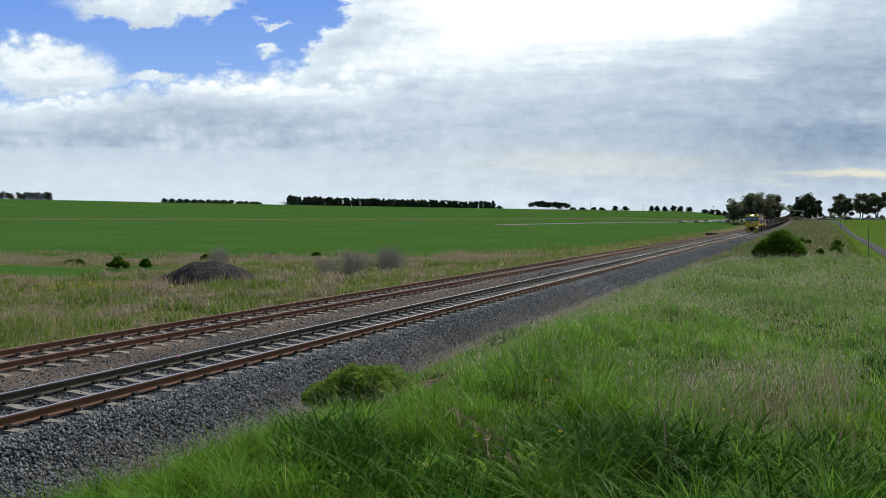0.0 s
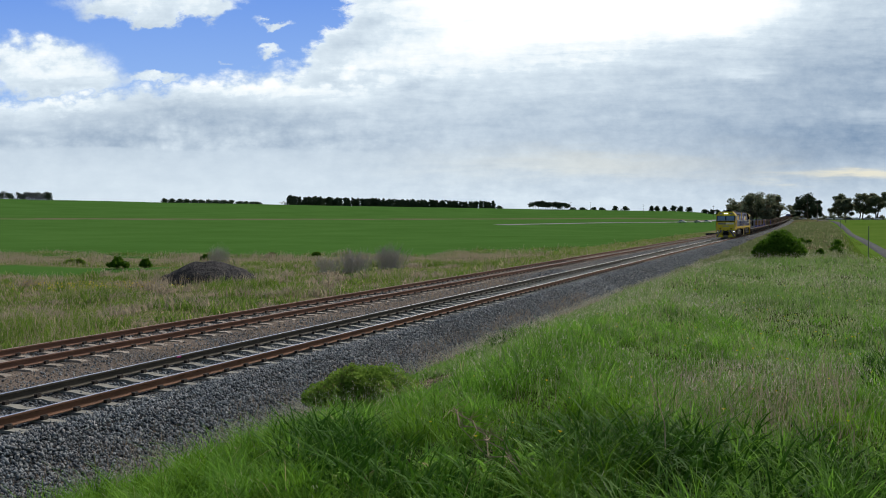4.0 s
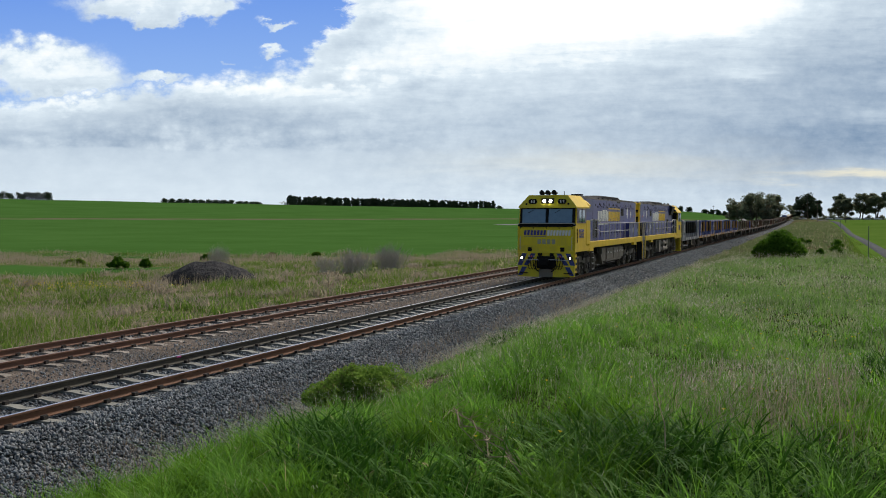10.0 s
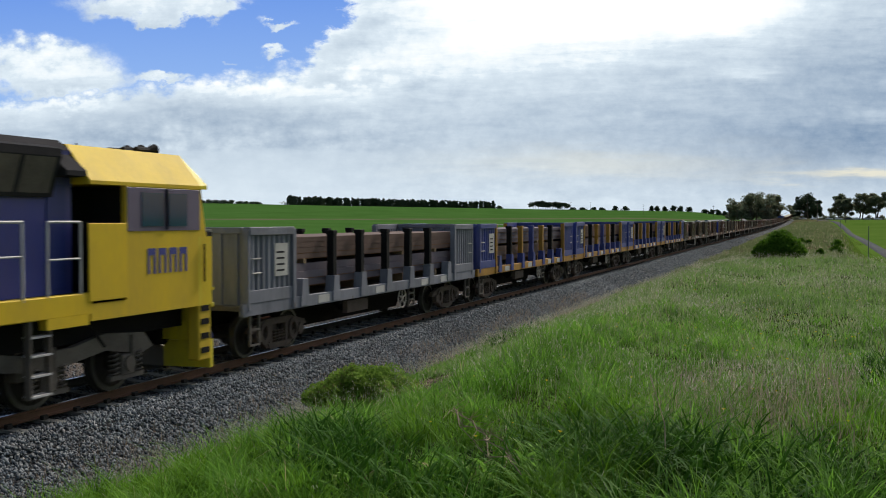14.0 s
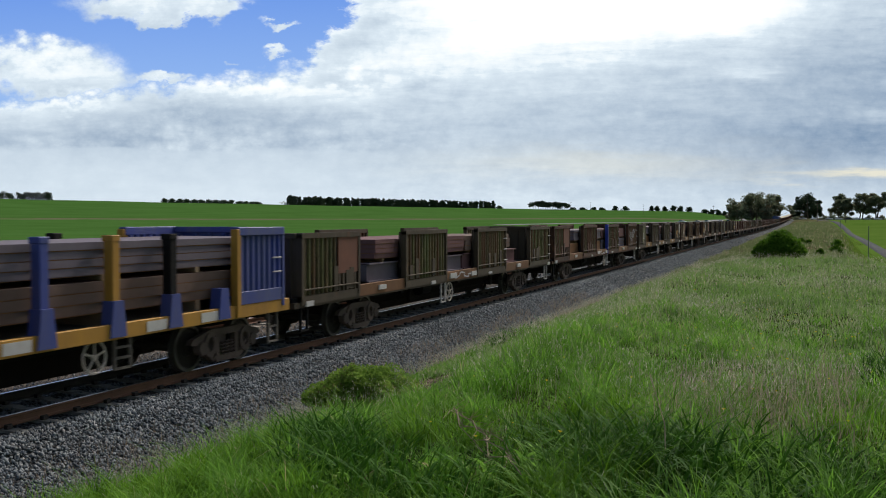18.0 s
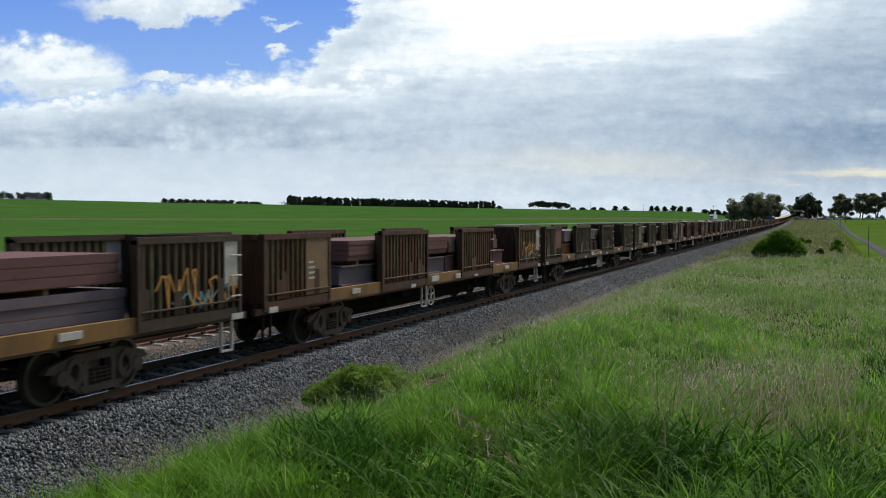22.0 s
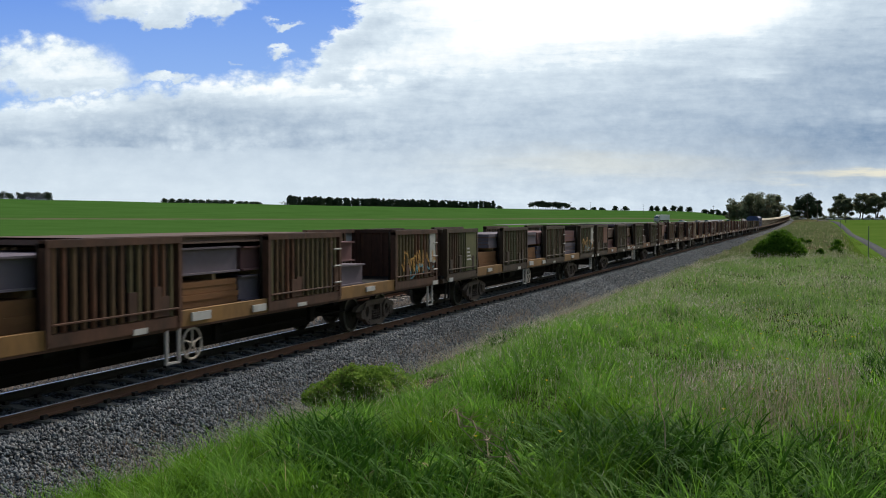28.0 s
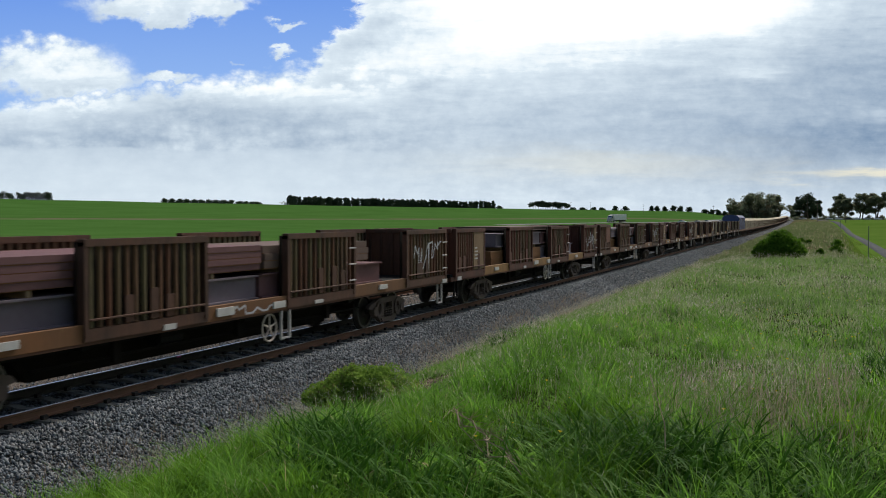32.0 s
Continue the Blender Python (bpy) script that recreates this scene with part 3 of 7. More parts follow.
def worn_way(x, y):
    """1 on the scuffed strip that runs down the bank past the cushion shrub."""
    ax, ay, bx, by = -5.2, 13.6, -6.6, 16.6
    u = np.clip(((x - ax) * (bx - ax) + (y - ay) * (by - ay)) / ((bx - ax) ** 2 + (by - ay) ** 2), 0, 1)
    d = np.hypot(x - ax - u * (bx - ax), y - ay - u * (by - ay))
    return np.exp(-(d / (0.50 + 0.12 * u)) ** 4)


def bank_spots(rng, n, x0, x1, y0, y1, clump, loose_share=0.3):
    """Roots in clumps."""
    m = max(1, n // 22)
    c = np.stack([rng.uniform(x0, x1, m), rng.uniform(y0, y1, m)], 1)
    q = c[rng.integers(0, m, n)] + rng.normal(0, clump, (n, 2))
    loose = rng.random(n) < loose_share
    q[loose] = np.stack([rng.uniform(x0, x1, loose.sum()), rng.uniform(y0, y1, loose.sum())], 1)
    q = q[(q[:, 0] > -9.0 + 0.22 * np.sin(q[:, 1] * 1.9))]
    # worn earth and the ground under the cushion shrub stay thin
    bare = 0.96 * worn_way(q[:, 0], q[:, 1]) + 0.95 * np.exp(-((q[:, 0] + 6.8) / 1.15) ** 4 - ((q[:, 1] - 13.7) / 1.1) ** 4)
    q = q[rng.random(len(q)) > bare]
    return np.column_stack([q, land(q[:, 0], q[:, 1]) - 0.01])


def bank_grass():
    rng = np.random.default_rng(11)
    front, out, hazy, stalks, heads = [], [], [], [], []
    for x0, x1, y0, y1, per, w, tall in ((-8.5, 4, -8, 3.5, 110, 0.016, 0.8), (-7, 2.5, 3.5, 7.6, 230, 0.0065, 0.8), (-8, 2.5, 7.6, 9, 1000, 0.0065, 1.0), (-9.8, 3, 9, 15, 1100, 0.008, 1.0), (-9.8, 3.5, 15, 25, 720, 0.012, 0.85), (-9.8, 4.5, 25, 50, 330, 0.020, 0.8), (-9.8, 6, 50, 110, 60, 0.05, 0.9)):
        n = int((x1 - x0) * (y1 - y0) * per)
        P = bank_spots(rng, n, x0, x1, y0, y1, 0.13, 0.2 if y0 < 9 else 0.3)
        n = len(P)
        t = lump(P[:, 0], P[:, 1], 1.3, 2.0) * 0.55 + lump(P[:, 0], P[:, 1], 4.6, 5.0) * 0.45
        edge = ease((P[:, 0] + 9.2) / 2.6)
        h = (0.06 + 0.36 * t * t) * rng.uniform(0.5, 1.3, n) * (0.45 + 0.55 * edge) * tall
        h *= 1 - 0.55 * np.exp(-((P[:, 0] + 5.9) / 1.3) ** 4 - ((P[:, 1] - 13.3) / 1.7) ** 4)
        h *= 1 - 0.72 * worn_way(P[:, 0], P[:, 1])
        kind = rng.random(n)
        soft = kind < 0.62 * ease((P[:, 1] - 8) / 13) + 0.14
        # nearer blades take the copy darkened for shade
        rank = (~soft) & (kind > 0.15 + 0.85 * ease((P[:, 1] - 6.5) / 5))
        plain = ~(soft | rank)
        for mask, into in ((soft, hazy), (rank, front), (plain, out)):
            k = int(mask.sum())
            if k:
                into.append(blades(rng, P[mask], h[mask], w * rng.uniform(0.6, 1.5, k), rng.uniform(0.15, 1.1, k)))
        # fine dry stalks with hazy heads, in drifts
        m = int(n * (0.06 if y0 < 9 else 0.13))
        Q = P[rng.integers(0, n, m)] + np.column_stack([rng.normal(0, 0.25, (m, 2)), np.zeros(m)])
        drift = 0.8 * lump(Q[:, 0] * 1.0, Q[:, 1], 0.55, 0.6) + 0.8 * np.exp(-((Q[:, 0] + 8.7) / 0.6) ** 2) + 1.2 * np.exp(-((Q[:, 0] + 0.6) / 0.7) ** 2 - ((Q[:, 1] - 9.4) / 1.3) ** 2)
        Q = Q[(rng.random(m) < np.clip(drift - 0.25, 0.04, 1)) & (worn_way(Q[:, 0], Q[:, 1]) < 0.2) & (worn_way(Q[:, 0] - 0.3, Q[:, 1] + 0.9) < 0.3)]
        m = len(Q)
        Q[:, 2] = land(Q[:, 0], Q[:, 1])
        hs = rng.uniform(0.16, 0.50, m) * tall
        stalks.append(blades(rng, Q, hs, w * 0.30 * np.ones(m), rng.uniform(0.1, 0.7, m), 0.3))
        # the many small heads double as painted glints
        for r in range(4):
            H = Q + np.column_stack([rng.normal(0, 0.04, (m, 2)), hs * rng.uniform(0.65, 1.0, m)])
            heads.append(blades(rng, H, rng.uniform(0.02, 0.06, m), w * 0.5 * np.ones(m), rng.uniform(0.2, 1.2, m)))
    for name, sets, mat, words in (("bank_grass", out, GRASS, "lush green tufted grass on the railway bank"), ("rank_grass", front, FRONT_GRASS, "deep green grass low on the bank, darkened in colour for shade"), ("hazy_grass", hazy, HAZY_GRASS, "soft grey-green flowering grass up the bank"), ("dry_grass_stalks", stalks, STRAW, "thin straw stalks standing in the green grass"), ("grass_seed_heads", heads, SEED_GLINT, "hazy pale seed heads above the grass, lightened to imitate glints")):
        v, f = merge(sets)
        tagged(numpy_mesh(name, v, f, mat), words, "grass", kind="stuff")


def tussocks():
    """Tall arching clumps with dark gaps between."""
    rng = np.random.default_rng(41)
    out, dark, deepest = [], [], []
    for i in range(520):
        y = 3.8 + 15.0 * rng.random() ** 1.6
        x = rng.uniform(-0.92 * y - 0.4, 0.09 * y + 0.5)
        if x < -8.3 or (x + 6.2) ** 2 + (y - 14.4) ** 2 < 3.2 or worn_way(x, y) > 0.05 or worn_way(x - 0.4, y + 1.1) > 0.3:
            continue
        n = int(rng.uniform(75, 140) * (1.0 if y < 11 else 0.8))
        h = rng.uniform(0.30, 0.62) * (0.6 + 0.4 * min(1.0, (x + 9.0) / 2.5)) * (1.0 if y < 10 else 0.75)
        r = rng.uniform(0.05, 0.12)
        q = np.stack([rng.normal(x, r, n), rng.normal(y, r, n)], 1)
        P = np.column_stack([q, land(q[:, 0], q[:, 1]) - 0.02])
        v = arching(rng, P, rng.uniform(0.5, 1.2, n) * h, rng.uniform(0.0032, 0.0078, n) * (1 + y / 25), rng.uniform(0.3, 1.0, n), rng.uniform(0.15, 0.62, n))
        # front clumps get the darkened grass colours in place of real shade
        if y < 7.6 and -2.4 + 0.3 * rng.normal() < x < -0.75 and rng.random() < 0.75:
            deepest.append(v)
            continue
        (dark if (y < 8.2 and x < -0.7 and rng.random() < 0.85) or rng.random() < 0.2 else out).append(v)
    v, f = merge(out)
    tagged(numpy_mesh("grass_tussocks", v, f, GRASS), "tall arching green grass tussocks on the bank", "grass", kind="stuff")
    v, f = merge(deepest)
    tagged(numpy_mesh("dark_sedge", v, f, DEEP_SHADE_GRASS), "very dark green bowed grass, its colour standing in for deep shade", "grass", kind="stuff")
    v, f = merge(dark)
    tagged(numpy_mesh("rank_tussocks", v, f, FRONT_GRASS), "deep green bowed tussocks low on the bank, shade put into the colour", "grass", kind="stuff")


def broad_weeds():
    """Darker leafy clumps with arching leaves in the front of the bank."""
    rng = np.random.default_rng(3)
    out, lance = [], []
    # weeds, plus dark clumps about x = -1 added to imitate shaded gaps
    spots = [(-3.35, 6.6, 0.62), (-2.6, 5.8, 0.6), (-3.0, 6.2, 0.6), (-1.9, 5.2, 0.5), (-2.2, 5.6, 0.6), (-4.0, 7.6, 0.62), (-4.4, 8.2, 0.55), (-3.7, 7.0, 0.6), (-6.2, 20.5, 0.5), (-0.9, 5.2, 0.45), (-5.9, 21.3, 0.45), (0.2, 6.4, 0.4), (0.9, 11.5, 0.6), (1.2, 12.4, 0.6), (-7.6, 24.0, 0.45), (-0.2, 5.4, 0.5), (-1.4, 6.8, 0.5), (-1.0, 6.6, 0.55), (-0.4, 7.2, 0.5), (-1.5, 6.0, 0.5), (-1.2, 6.3, 0.5), (-0.9, 7.0, 0.5), (-0.6, 6.4, 0.5), (-1.7, 7.0, 0.45), (0.1, 7.0, 0.45)]
    for x, y, h in spots:
        n = 130
        q = np.stack([rng.normal(x, 0.2, n), rng.normal(y, 0.2, n)], 1)
        P = np.column_stack([q, land(q[:, 0], q[:, 1])])
        out.append(arching(rng, P, rng.uniform(0.5, 1.15, n) * h, rng.uniform(0.010, 0.022, n), rng.uniform(0.3, 1.0, n), rng.uniform(0.2, 0.65, n)))
    # lance-leaved plants low in the gaps
    for x, y in ((-2.25, 6.15), (-2.05, 6.0), (-2.45, 6.3), (-1.55, 5.9), (-2.9, 5.9), (-1.7, 6.3), (-6.0, 20.7), (-6.3, 21.0), (-5.8, 20.4)):
        n = 34
        q = np.stack([rng.normal(x, 0.07, n), rng.normal(y, 0.07, n)], 1)
        P = np.column_stack([q, land(q[:, 0], q[:, 1]) + rng.uniform(0.0, 0.16, n)])
        lance.append(arching(rng, P, rng.uniform(0.12, 0.26, n), rng.uniform(0.022, 0.040, n), rng.uniform(0.5, 1.2, n), rng.uniform(0.1, 0.5, n)))
    v, f = merge(out)
    tagged(numpy_mesh("broad_leaf_weeds", v, f, DARK_LEAF), "dark green broad-leaved weed clumps, some added to darken the shaded front", "weeds", kind="stuff")
    v, f = merge(lance)
    tagged(numpy_mesh("lance_leaf_weeds", v, f, GRASS), "bright green lance-leaved weeds low in the grass", "weeds", kind="stuff")


def cess_weeds():
    """Thin brown weeds that haze the edges of the ballast."""
    rng = np.random.default_rng(77)
    sets = []
    for n, x0, x1, y0, y1 in ((5200, -14.95, -13.45, 8, 48), (9000, -9.9, -8.5, 5, 45), (1500, -18.9, -17.9, 12, 50), (1500, -1.25, 0.45, 7.6, 11.2)):
        x, y = rng.uniform(x0, x1, n), y0 + (y1 - y0) * rng.random(n) ** 1.2
        k = rng.random(n) < 0.25 + 0.75 * lump(x, y, 1.1, 3.0)
        x, y = x[k], y[k]
        P = np.column_stack([x, y, np.where(x < -9.1, bed_height(x), land(x, y)) - 0.02])
        m = len(x)
        sets.append(blades(rng, P, rng.uniform(0.10, 0.34, m) * np.where(x > -5, 1.9, 1.0), 0.0032 * (1 + y / 18), rng.uniform(0.1, 0.9, m), 0.3))
    v, f = merge(sets)
    tagged(numpy_mesh("ballast_weeds", v, f, BROWN_WEED), "thin brown dead weeds along the ballast edges", "weeds", kind="stuff")


def crest_grass():
    """Rough dun grass on the bank beyond the dip, and the sward beside the road."""
    rng = np.random.default_rng(52)
    sets, lush = [], []
    for x0, x1, y0, y1, per, w, h in ((-9, 7, 48, 110, 26, 0.05, 0.42), (-9, 10, 110, 240, 9, 0.10, 0.45), (-9, 12, 240, 420, 3, 0.2, 0.5)):
        n = int((x1 - x0) * (y1 - y0) * per)
        x, y = rng.uniform(x0, x1, n), rng.uniform(y0, y1, n)
        green = (x - 0.014 * y) > 2.4 + rng.normal(0, 0.7, n)
        P = np.column_stack([x, y, land(x, y) - 0.02])
        hs = h * rng.uniform(0.4, 1.3, n) * (0.35 + 0.9 * lump(x, y, 0.35, 1.0))
        sets.append(blades(rng, P[~green], hs[~green], np.full((~green).sum(), w), rng.uniform(0.1, 0.8, (~green).sum())))
        lush.append(blades(rng, P[green], hs[green] * 0.5, np.full(green.sum(), w), rng.uniform(0.1, 0.8, green.sum())))
    v, f = merge(sets)
    tagged(numpy_mesh("crest_grass", v, f, DUN_GRASS), "rough dun and green grass on the far bank", "grass", kind="stuff")
    v, f = merge(lush)
    tagged(numpy_mesh("roadside_grass", v, f, ROAD_GRASS), "bright yellow-green grass beside the road", "grass", kind="stuff")


DUN_GRASS = leaf_material("dun_grass", (0.120, 0.175, 0.060), (0.255, 0.285, 0.14), 0.45, (0.42, 0.36, 0.25), 0.10, 0.12)
ROAD_GRASS = leaf_material("road_grass", (0.11, 0.19, 0.03), (0.20, 0.27, 0.05), 0.45, None, 0, 0.1)


def dead_branch():
    """A fallen dead branch and a snapped straw in the front grass."""
    rng = np.random.default_rng(9)
    t = tagged(empty("dead_branch", pose(*on_land(-1.95, 6.05, 0.02))), "pale dry branch fallen over the grass", "branch")
    bm = bmesh.new()
    for strand in range(4):
        a = Vector((-0.52 + 0.05 * strand, 0.75 - 0.09 * strand, 0.40))
        for i in range(6):
            b = a + Vector((0.14 + 0.035 * rng.normal(), -0.14 + 0.04 * rng.normal(), -0.03 + 0.045 * rng.normal()))
            rod(bm, a, b, 0.0045, 4, 0.004)
            for k in range(3):
                rod(bm, a, a + Vector((rng.normal(0.05, 0.07), rng.normal(-0.06, 0.08), rng.uniform(-0.05, 0.10))), 0.0022, 3, 0.0012)
            a = b
    part("brushwood", bm, DEAD_WOOD, t)
    s = tagged(empty("straw_stem", pose(*on_land(-0.95, 6.5, 0.0))), "pale snapped straw stem leaning in the grass", "grass stem")
    bm = bmesh.new()
    rod(bm, (-0.10, 0.5, 0.62), (0.06, 0.1, 0.36), 0.003, 5)
    rod(bm, (0.06, 0.1, 0.36), (0.10, -0.1, 0.05), 0.0045, 5)
    part("stem", bm, DEAD_WOOD, s)


def on_land(x, y, up=0.0):
    return (x, y, float(land(x, y)) + up)


DEAD_WOOD = worn("dead_wood", (0.34, 0.25, 0.16), (0.18, 0.13, 0.09), 0.5, 0.85, 0, 6)


def flowers(name, spots, size, words, seed):
    rng = np.random.default_rng(seed)
    vs, fs = [], []
    F = np.array([(0, 1, 2), (0, 2, 3), (0, 3, 4), (0, 4, 1)])
    for i, (x, y, z) in enumerate(spots):
        s = size * rng.uniform(0.6, 1.3)
        a = rng.uniform(0, 6.3)
        vs.append([(x, y, z - s * 0.4)] + [(x + s * math.cos(a + j * 1.571), y + s * math.sin(a + j * 1.571), z + s * rng.uniform(0.1, 0.5)) for j in range(4)])
        fs.append(F + i * 5)
    tagged(numpy_mesh(name, np.concatenate(vs), np.concatenate(fs), YELLOW), words, "flowers", kind="stuff")


def flower_fields():
    rng = np.random.default_rng(8)
    a = []
    for _ in range(170):
        x, y = rng.uniform(-3, 2.2), rng.uniform(6, 20)
        if x / y < 0.06 and (rng.random() < 0.4 or x > -1.0):
            a.append((x, y, float(land(x, y)) + rng.uniform(0.25, 0.5)))
    flowers("bank_flowers", a, 0.014, "scattered tiny yellow flowers in the bank grass", 1)
    b = []
    for _ in range(420):
        x, y = rng.normal(-39.5, 3.2), rng.normal(45.5, 1.6)
        b.append((x, y, float(land(x, y)) + rng.uniform(0.3, 0.7)))
    flowers("verge_flowers", b, 0.036, "drift of yellow flowering weeds on the verge", 2)


def verge_grass():
    rng = np.random.default_rng(21)
    out, dry = [], []
    for x0, x1, y0, y1, per in ((-40, -18.6, 10, 45, 95), (-62, -18.8, 45, 80, 42), (-105, -30, 70, 106, 18), (-42, -19.2, 80, 130, 16), (-29, -19.2, 130, 260, 7)):
        n = int((x1 - x0) * (y1 - y0) * per)
        m = max(1, n // 10)
        c = np.stack([rng.uniform(x0, x1, m), rng.uniform(y0, y1, m)], 1)
        q = c[rng.integers(0, m, n)] + rng.normal(0, 0.22, (n, 2))
        keep = (q[:, 0] < -18.5 - 0.4 * rng.random(n)) & ~((q[:, 0] > -27) & (q[:, 1] > 31 + rng.normal(0, 1.2, n)) & (q[:, 1] < 44 + rng.normal(0, 2, n)) & (q[:, 0] > -23.5 + rng.normal(0, 0.7, n)))
        keep &= ~((q[:, 0] < -52.5) & (q[:, 1] > 58) & (q[:, 1] < 74.5))
        q = q[keep]
        n = len(q)
        P = np.column_stack([q, np.maximum(land(q[:, 0], q[:, 1]), np.where(q[:, 0] > -20.6, bed_height(q[:, 0]), -9)) - 0.02])
        t = lump(q[:, 0], q[:, 1], 0.5, 1.0)
        h = (0.10 + 0.62 * t * t) * rng.uniform(0.5, 1.2, n)
        far = 1 + (np.hypot(q[:, 0], q[:, 1]) - 30) / 60
        tall = rng.random(n) < 0.06 + 0.40 * ease((-q[:, 0] - 26) / 26) * lump(q[:, 0], q[:, 1], 0.33, 4.0)
        edge_band = np.exp(-((q[:, 1] - (111.0 + 0.235 * q[:, 0]) + 6.0) / 8.0) ** 2) * (q[:, 0] < -26)
        tall |= rng.random(n) < 0.92 * edge_band
        w = 0.020 * np.clip(far, 0.8, 4)
        out.append(blades(rng, P[~tall], h[~tall], w[~tall], rng.uniform(0.1, 0.8, (~tall).sum())))
        dry.append(blades(rng, P[tall], h[tall] * 1.45, w[tall] * 0.6, rng.uniform(0.05, 0.5, tall.sum())))
    v, f = merge(out)
    tagged(numpy_mesh("verge_grass", v, f, VERGE), "rank green and yellow grass on the far verge", "grass", kind="stuff")
    # leafy clumps standing in the verge
    weeds, pale = [], []
    for i in range(330):
        y = 20 + 62 * rng.random() ** 0.8
        x = -19.5 - (4 + 0.62 * y) * rng.random()
        if x < -52 and y > 56:
            continue
        n, h = int(rng.uniform(40, 90)), rng.uniform(0.35, 0.85)
        q = np.stack([rng.normal(x, 0.34, n), rng.normal(y, 0.34, n)], 1)
        P = np.column_stack([q, land(q[:, 0], q[:, 1]) - 0.02])
        clump = arching(rng, P, rng.uniform(0.5, 1.2, n) * h, rng.uniform(0.02, 0.045, n) * (0.6 + y / 70), rng.uniform(0.2, 0.8, n), rng.uniform(0.1, 0.5, n))
        (weeds if rng.random() < 0.45 else pale).append(clump)
    v, f = merge(weeds)
    tagged(numpy_mesh("verge_weeds", v, f, VERGE), "leafy green weed clumps on the far verge", "weeds", kind="stuff")
    v, f = merge(pale)
    tagged(numpy_mesh("verge_straw_clumps", v, f, STRAW), "bleached straw clumps on the far verge", "grass", kind="stuff")
    v, f = merge(dry)
    tagged(numpy_mesh("verge_dry_grass", v, f, STRAW), "tall dead straw on the far verge", "grass", kind="stuff")


bank_grass()
tussocks()
broad_weeds()
cess_weeds()
crest_grass()
dead_branch()
flower_fields()
verge_grass()


# ---- shrubs and trees ----
BARK = worn("bark", (0.12, 0.095, 0.07), (0.05, 0.04, 0.032), 0.6, 0.9, 0, 3)
# gum and pine colours are lightened to paint in the haze of distance
GUM = leaf_material("gum_leaves", (0.105, 0.135, 0.088), (0.245, 0.275, 0.180), 0.55, (0.19, 0.12, 0.075), 0.14, 0.12)
PINE = leaf_material("pine_needles", (0.036, 0.058, 0.038), (0.085, 0.115, 0.066), 0.25)
SHRUB = leaf_material("shrub_leaves", (0.030, 0.085, 0.008), (0.14, 0.28, 0.028), 0.45)
CUSHION = leaf_material("cushion_leaves", (0.115, 0.215, 0.030), (0.29, 0.42, 0.085), 0.5, (0.25, 0.21, 0.09), 0.06, 1.5)
TWIG = leaf_material("bare_twigs", (0.40, 0.38, 0.36), (0.60, 0.57, 0.54), 0.2)


def leaves(rng, centres, radii, per, size, flat=0.7):
    """Small leaf cards scattered through clumps."""
    n = len(centres) * per
    c = np.repeat(np.array(centres, float), per, 0)
    r = np.repeat(np.array(radii, float), per)
    d = rng.normal(0, 1, (n, 3))
    d /= np.linalg.norm(d, axis=1)[:, None]
    p = c + d * (r * rng.random(n) ** 0.4)[:, None] * np.array([1, 1, flat])
    a, b = rng.normal(0, 1, (n, 3)), rng.normal(0, 1, (n, 3))
    a /= np.linalg.norm(a, axis=1)[:, None]
    b -= a * (a * b).sum(1)[:, None]
    b /= np.linalg.norm(b, axis=1)[:, None]
    s = size * rng.uniform(0.6, 1.4, n)[:, None]
    V = np.stack([p - a * s, p + b * s * 0.45, p + a * s, p - b * s * 0.45], 1).reshape(-1, 3)
    return V, np.arange(n * 4).reshape(-1, 4)


def tree(name, base, height, spread, rng, leaf, words, category="tree", group="", clumps=26, per=120, leaf_size=0.35, bare=0.35, trunks=1, lop=0.0, crown_flat=0.7, puff=0.16, column=False):
    t = tagged(empty(name, pose(*base)), words, category, group)
    limbs, ends = bmesh.new(), []
    trunk = bmesh.new()
    for k in range(trunks):
        bx = rng.uniform(-0.25, 0.25) * spread * (trunks > 1)
        top = Vector((bx * 1.5 + rng.uniform(-0.08, 0.08) * height, rng.uniform(-0.08, 0.08) * height, height * (bare + 0.15)))
        rod(trunk, (bx, 0, -0.3), top * 0.55, height * 0.030, 7, height * 0.022)
        rod(trunk, top * 0.55, top, height * 0.022, 7, height * 0.014)
        for i in range(max(3, clumps // (3 * trunks))):
            a = rng.uniform(0, 6.283)
            rr = spread * 0.5 * rng.uniform(0.35, 0.95)
            e = Vector((bx + rr * math.cos(a) + lop * rr, rr * math.sin(a), height * rng.uniform(bare + 0.12, 0.93)))
            s = top * rng.uniform(0.55, 1.0)
            m = s.lerp(e, 0.55) + Vector((0, 0, -0.03 * height))
            rod(limbs, s, m, height * 0.010, 5, height * 0.006)
            rod(limbs, m, e, height * 0.006, 5, height * 0.003)
            ends.append(e)
    part("trunk", trunk, BARK, t)
    part("limbs", limbs, BARK, t)
    cs, rs = [], []
    for i in range(clumps):
        if column:
            # a full crown down to the ground, narrowing upwards
            z = (i + 0.4) / clumps
            cs.append(Vector((rng.normal(0, 0.12) * spread, rng.normal(0, 0.12) * spread, height * z * 0.93)))
            rs.append(spread * puff * rng.uniform(1.0, 1.5) * (1.15 - 0.6 * z))
            continue
        e = ends[i % len(ends)]
        cs.append(e + Vector(rng.normal(0, spread * 0.075, 3)))
        rs.append(spread * puff * rng.uniform(0.7, 1.35))
    v, f = leaves(rng, cs, rs, per, leaf_size, crown_flat)
    crown = numpy_mesh("crown", v, f, leaf)
    crown.parent = t
    return t


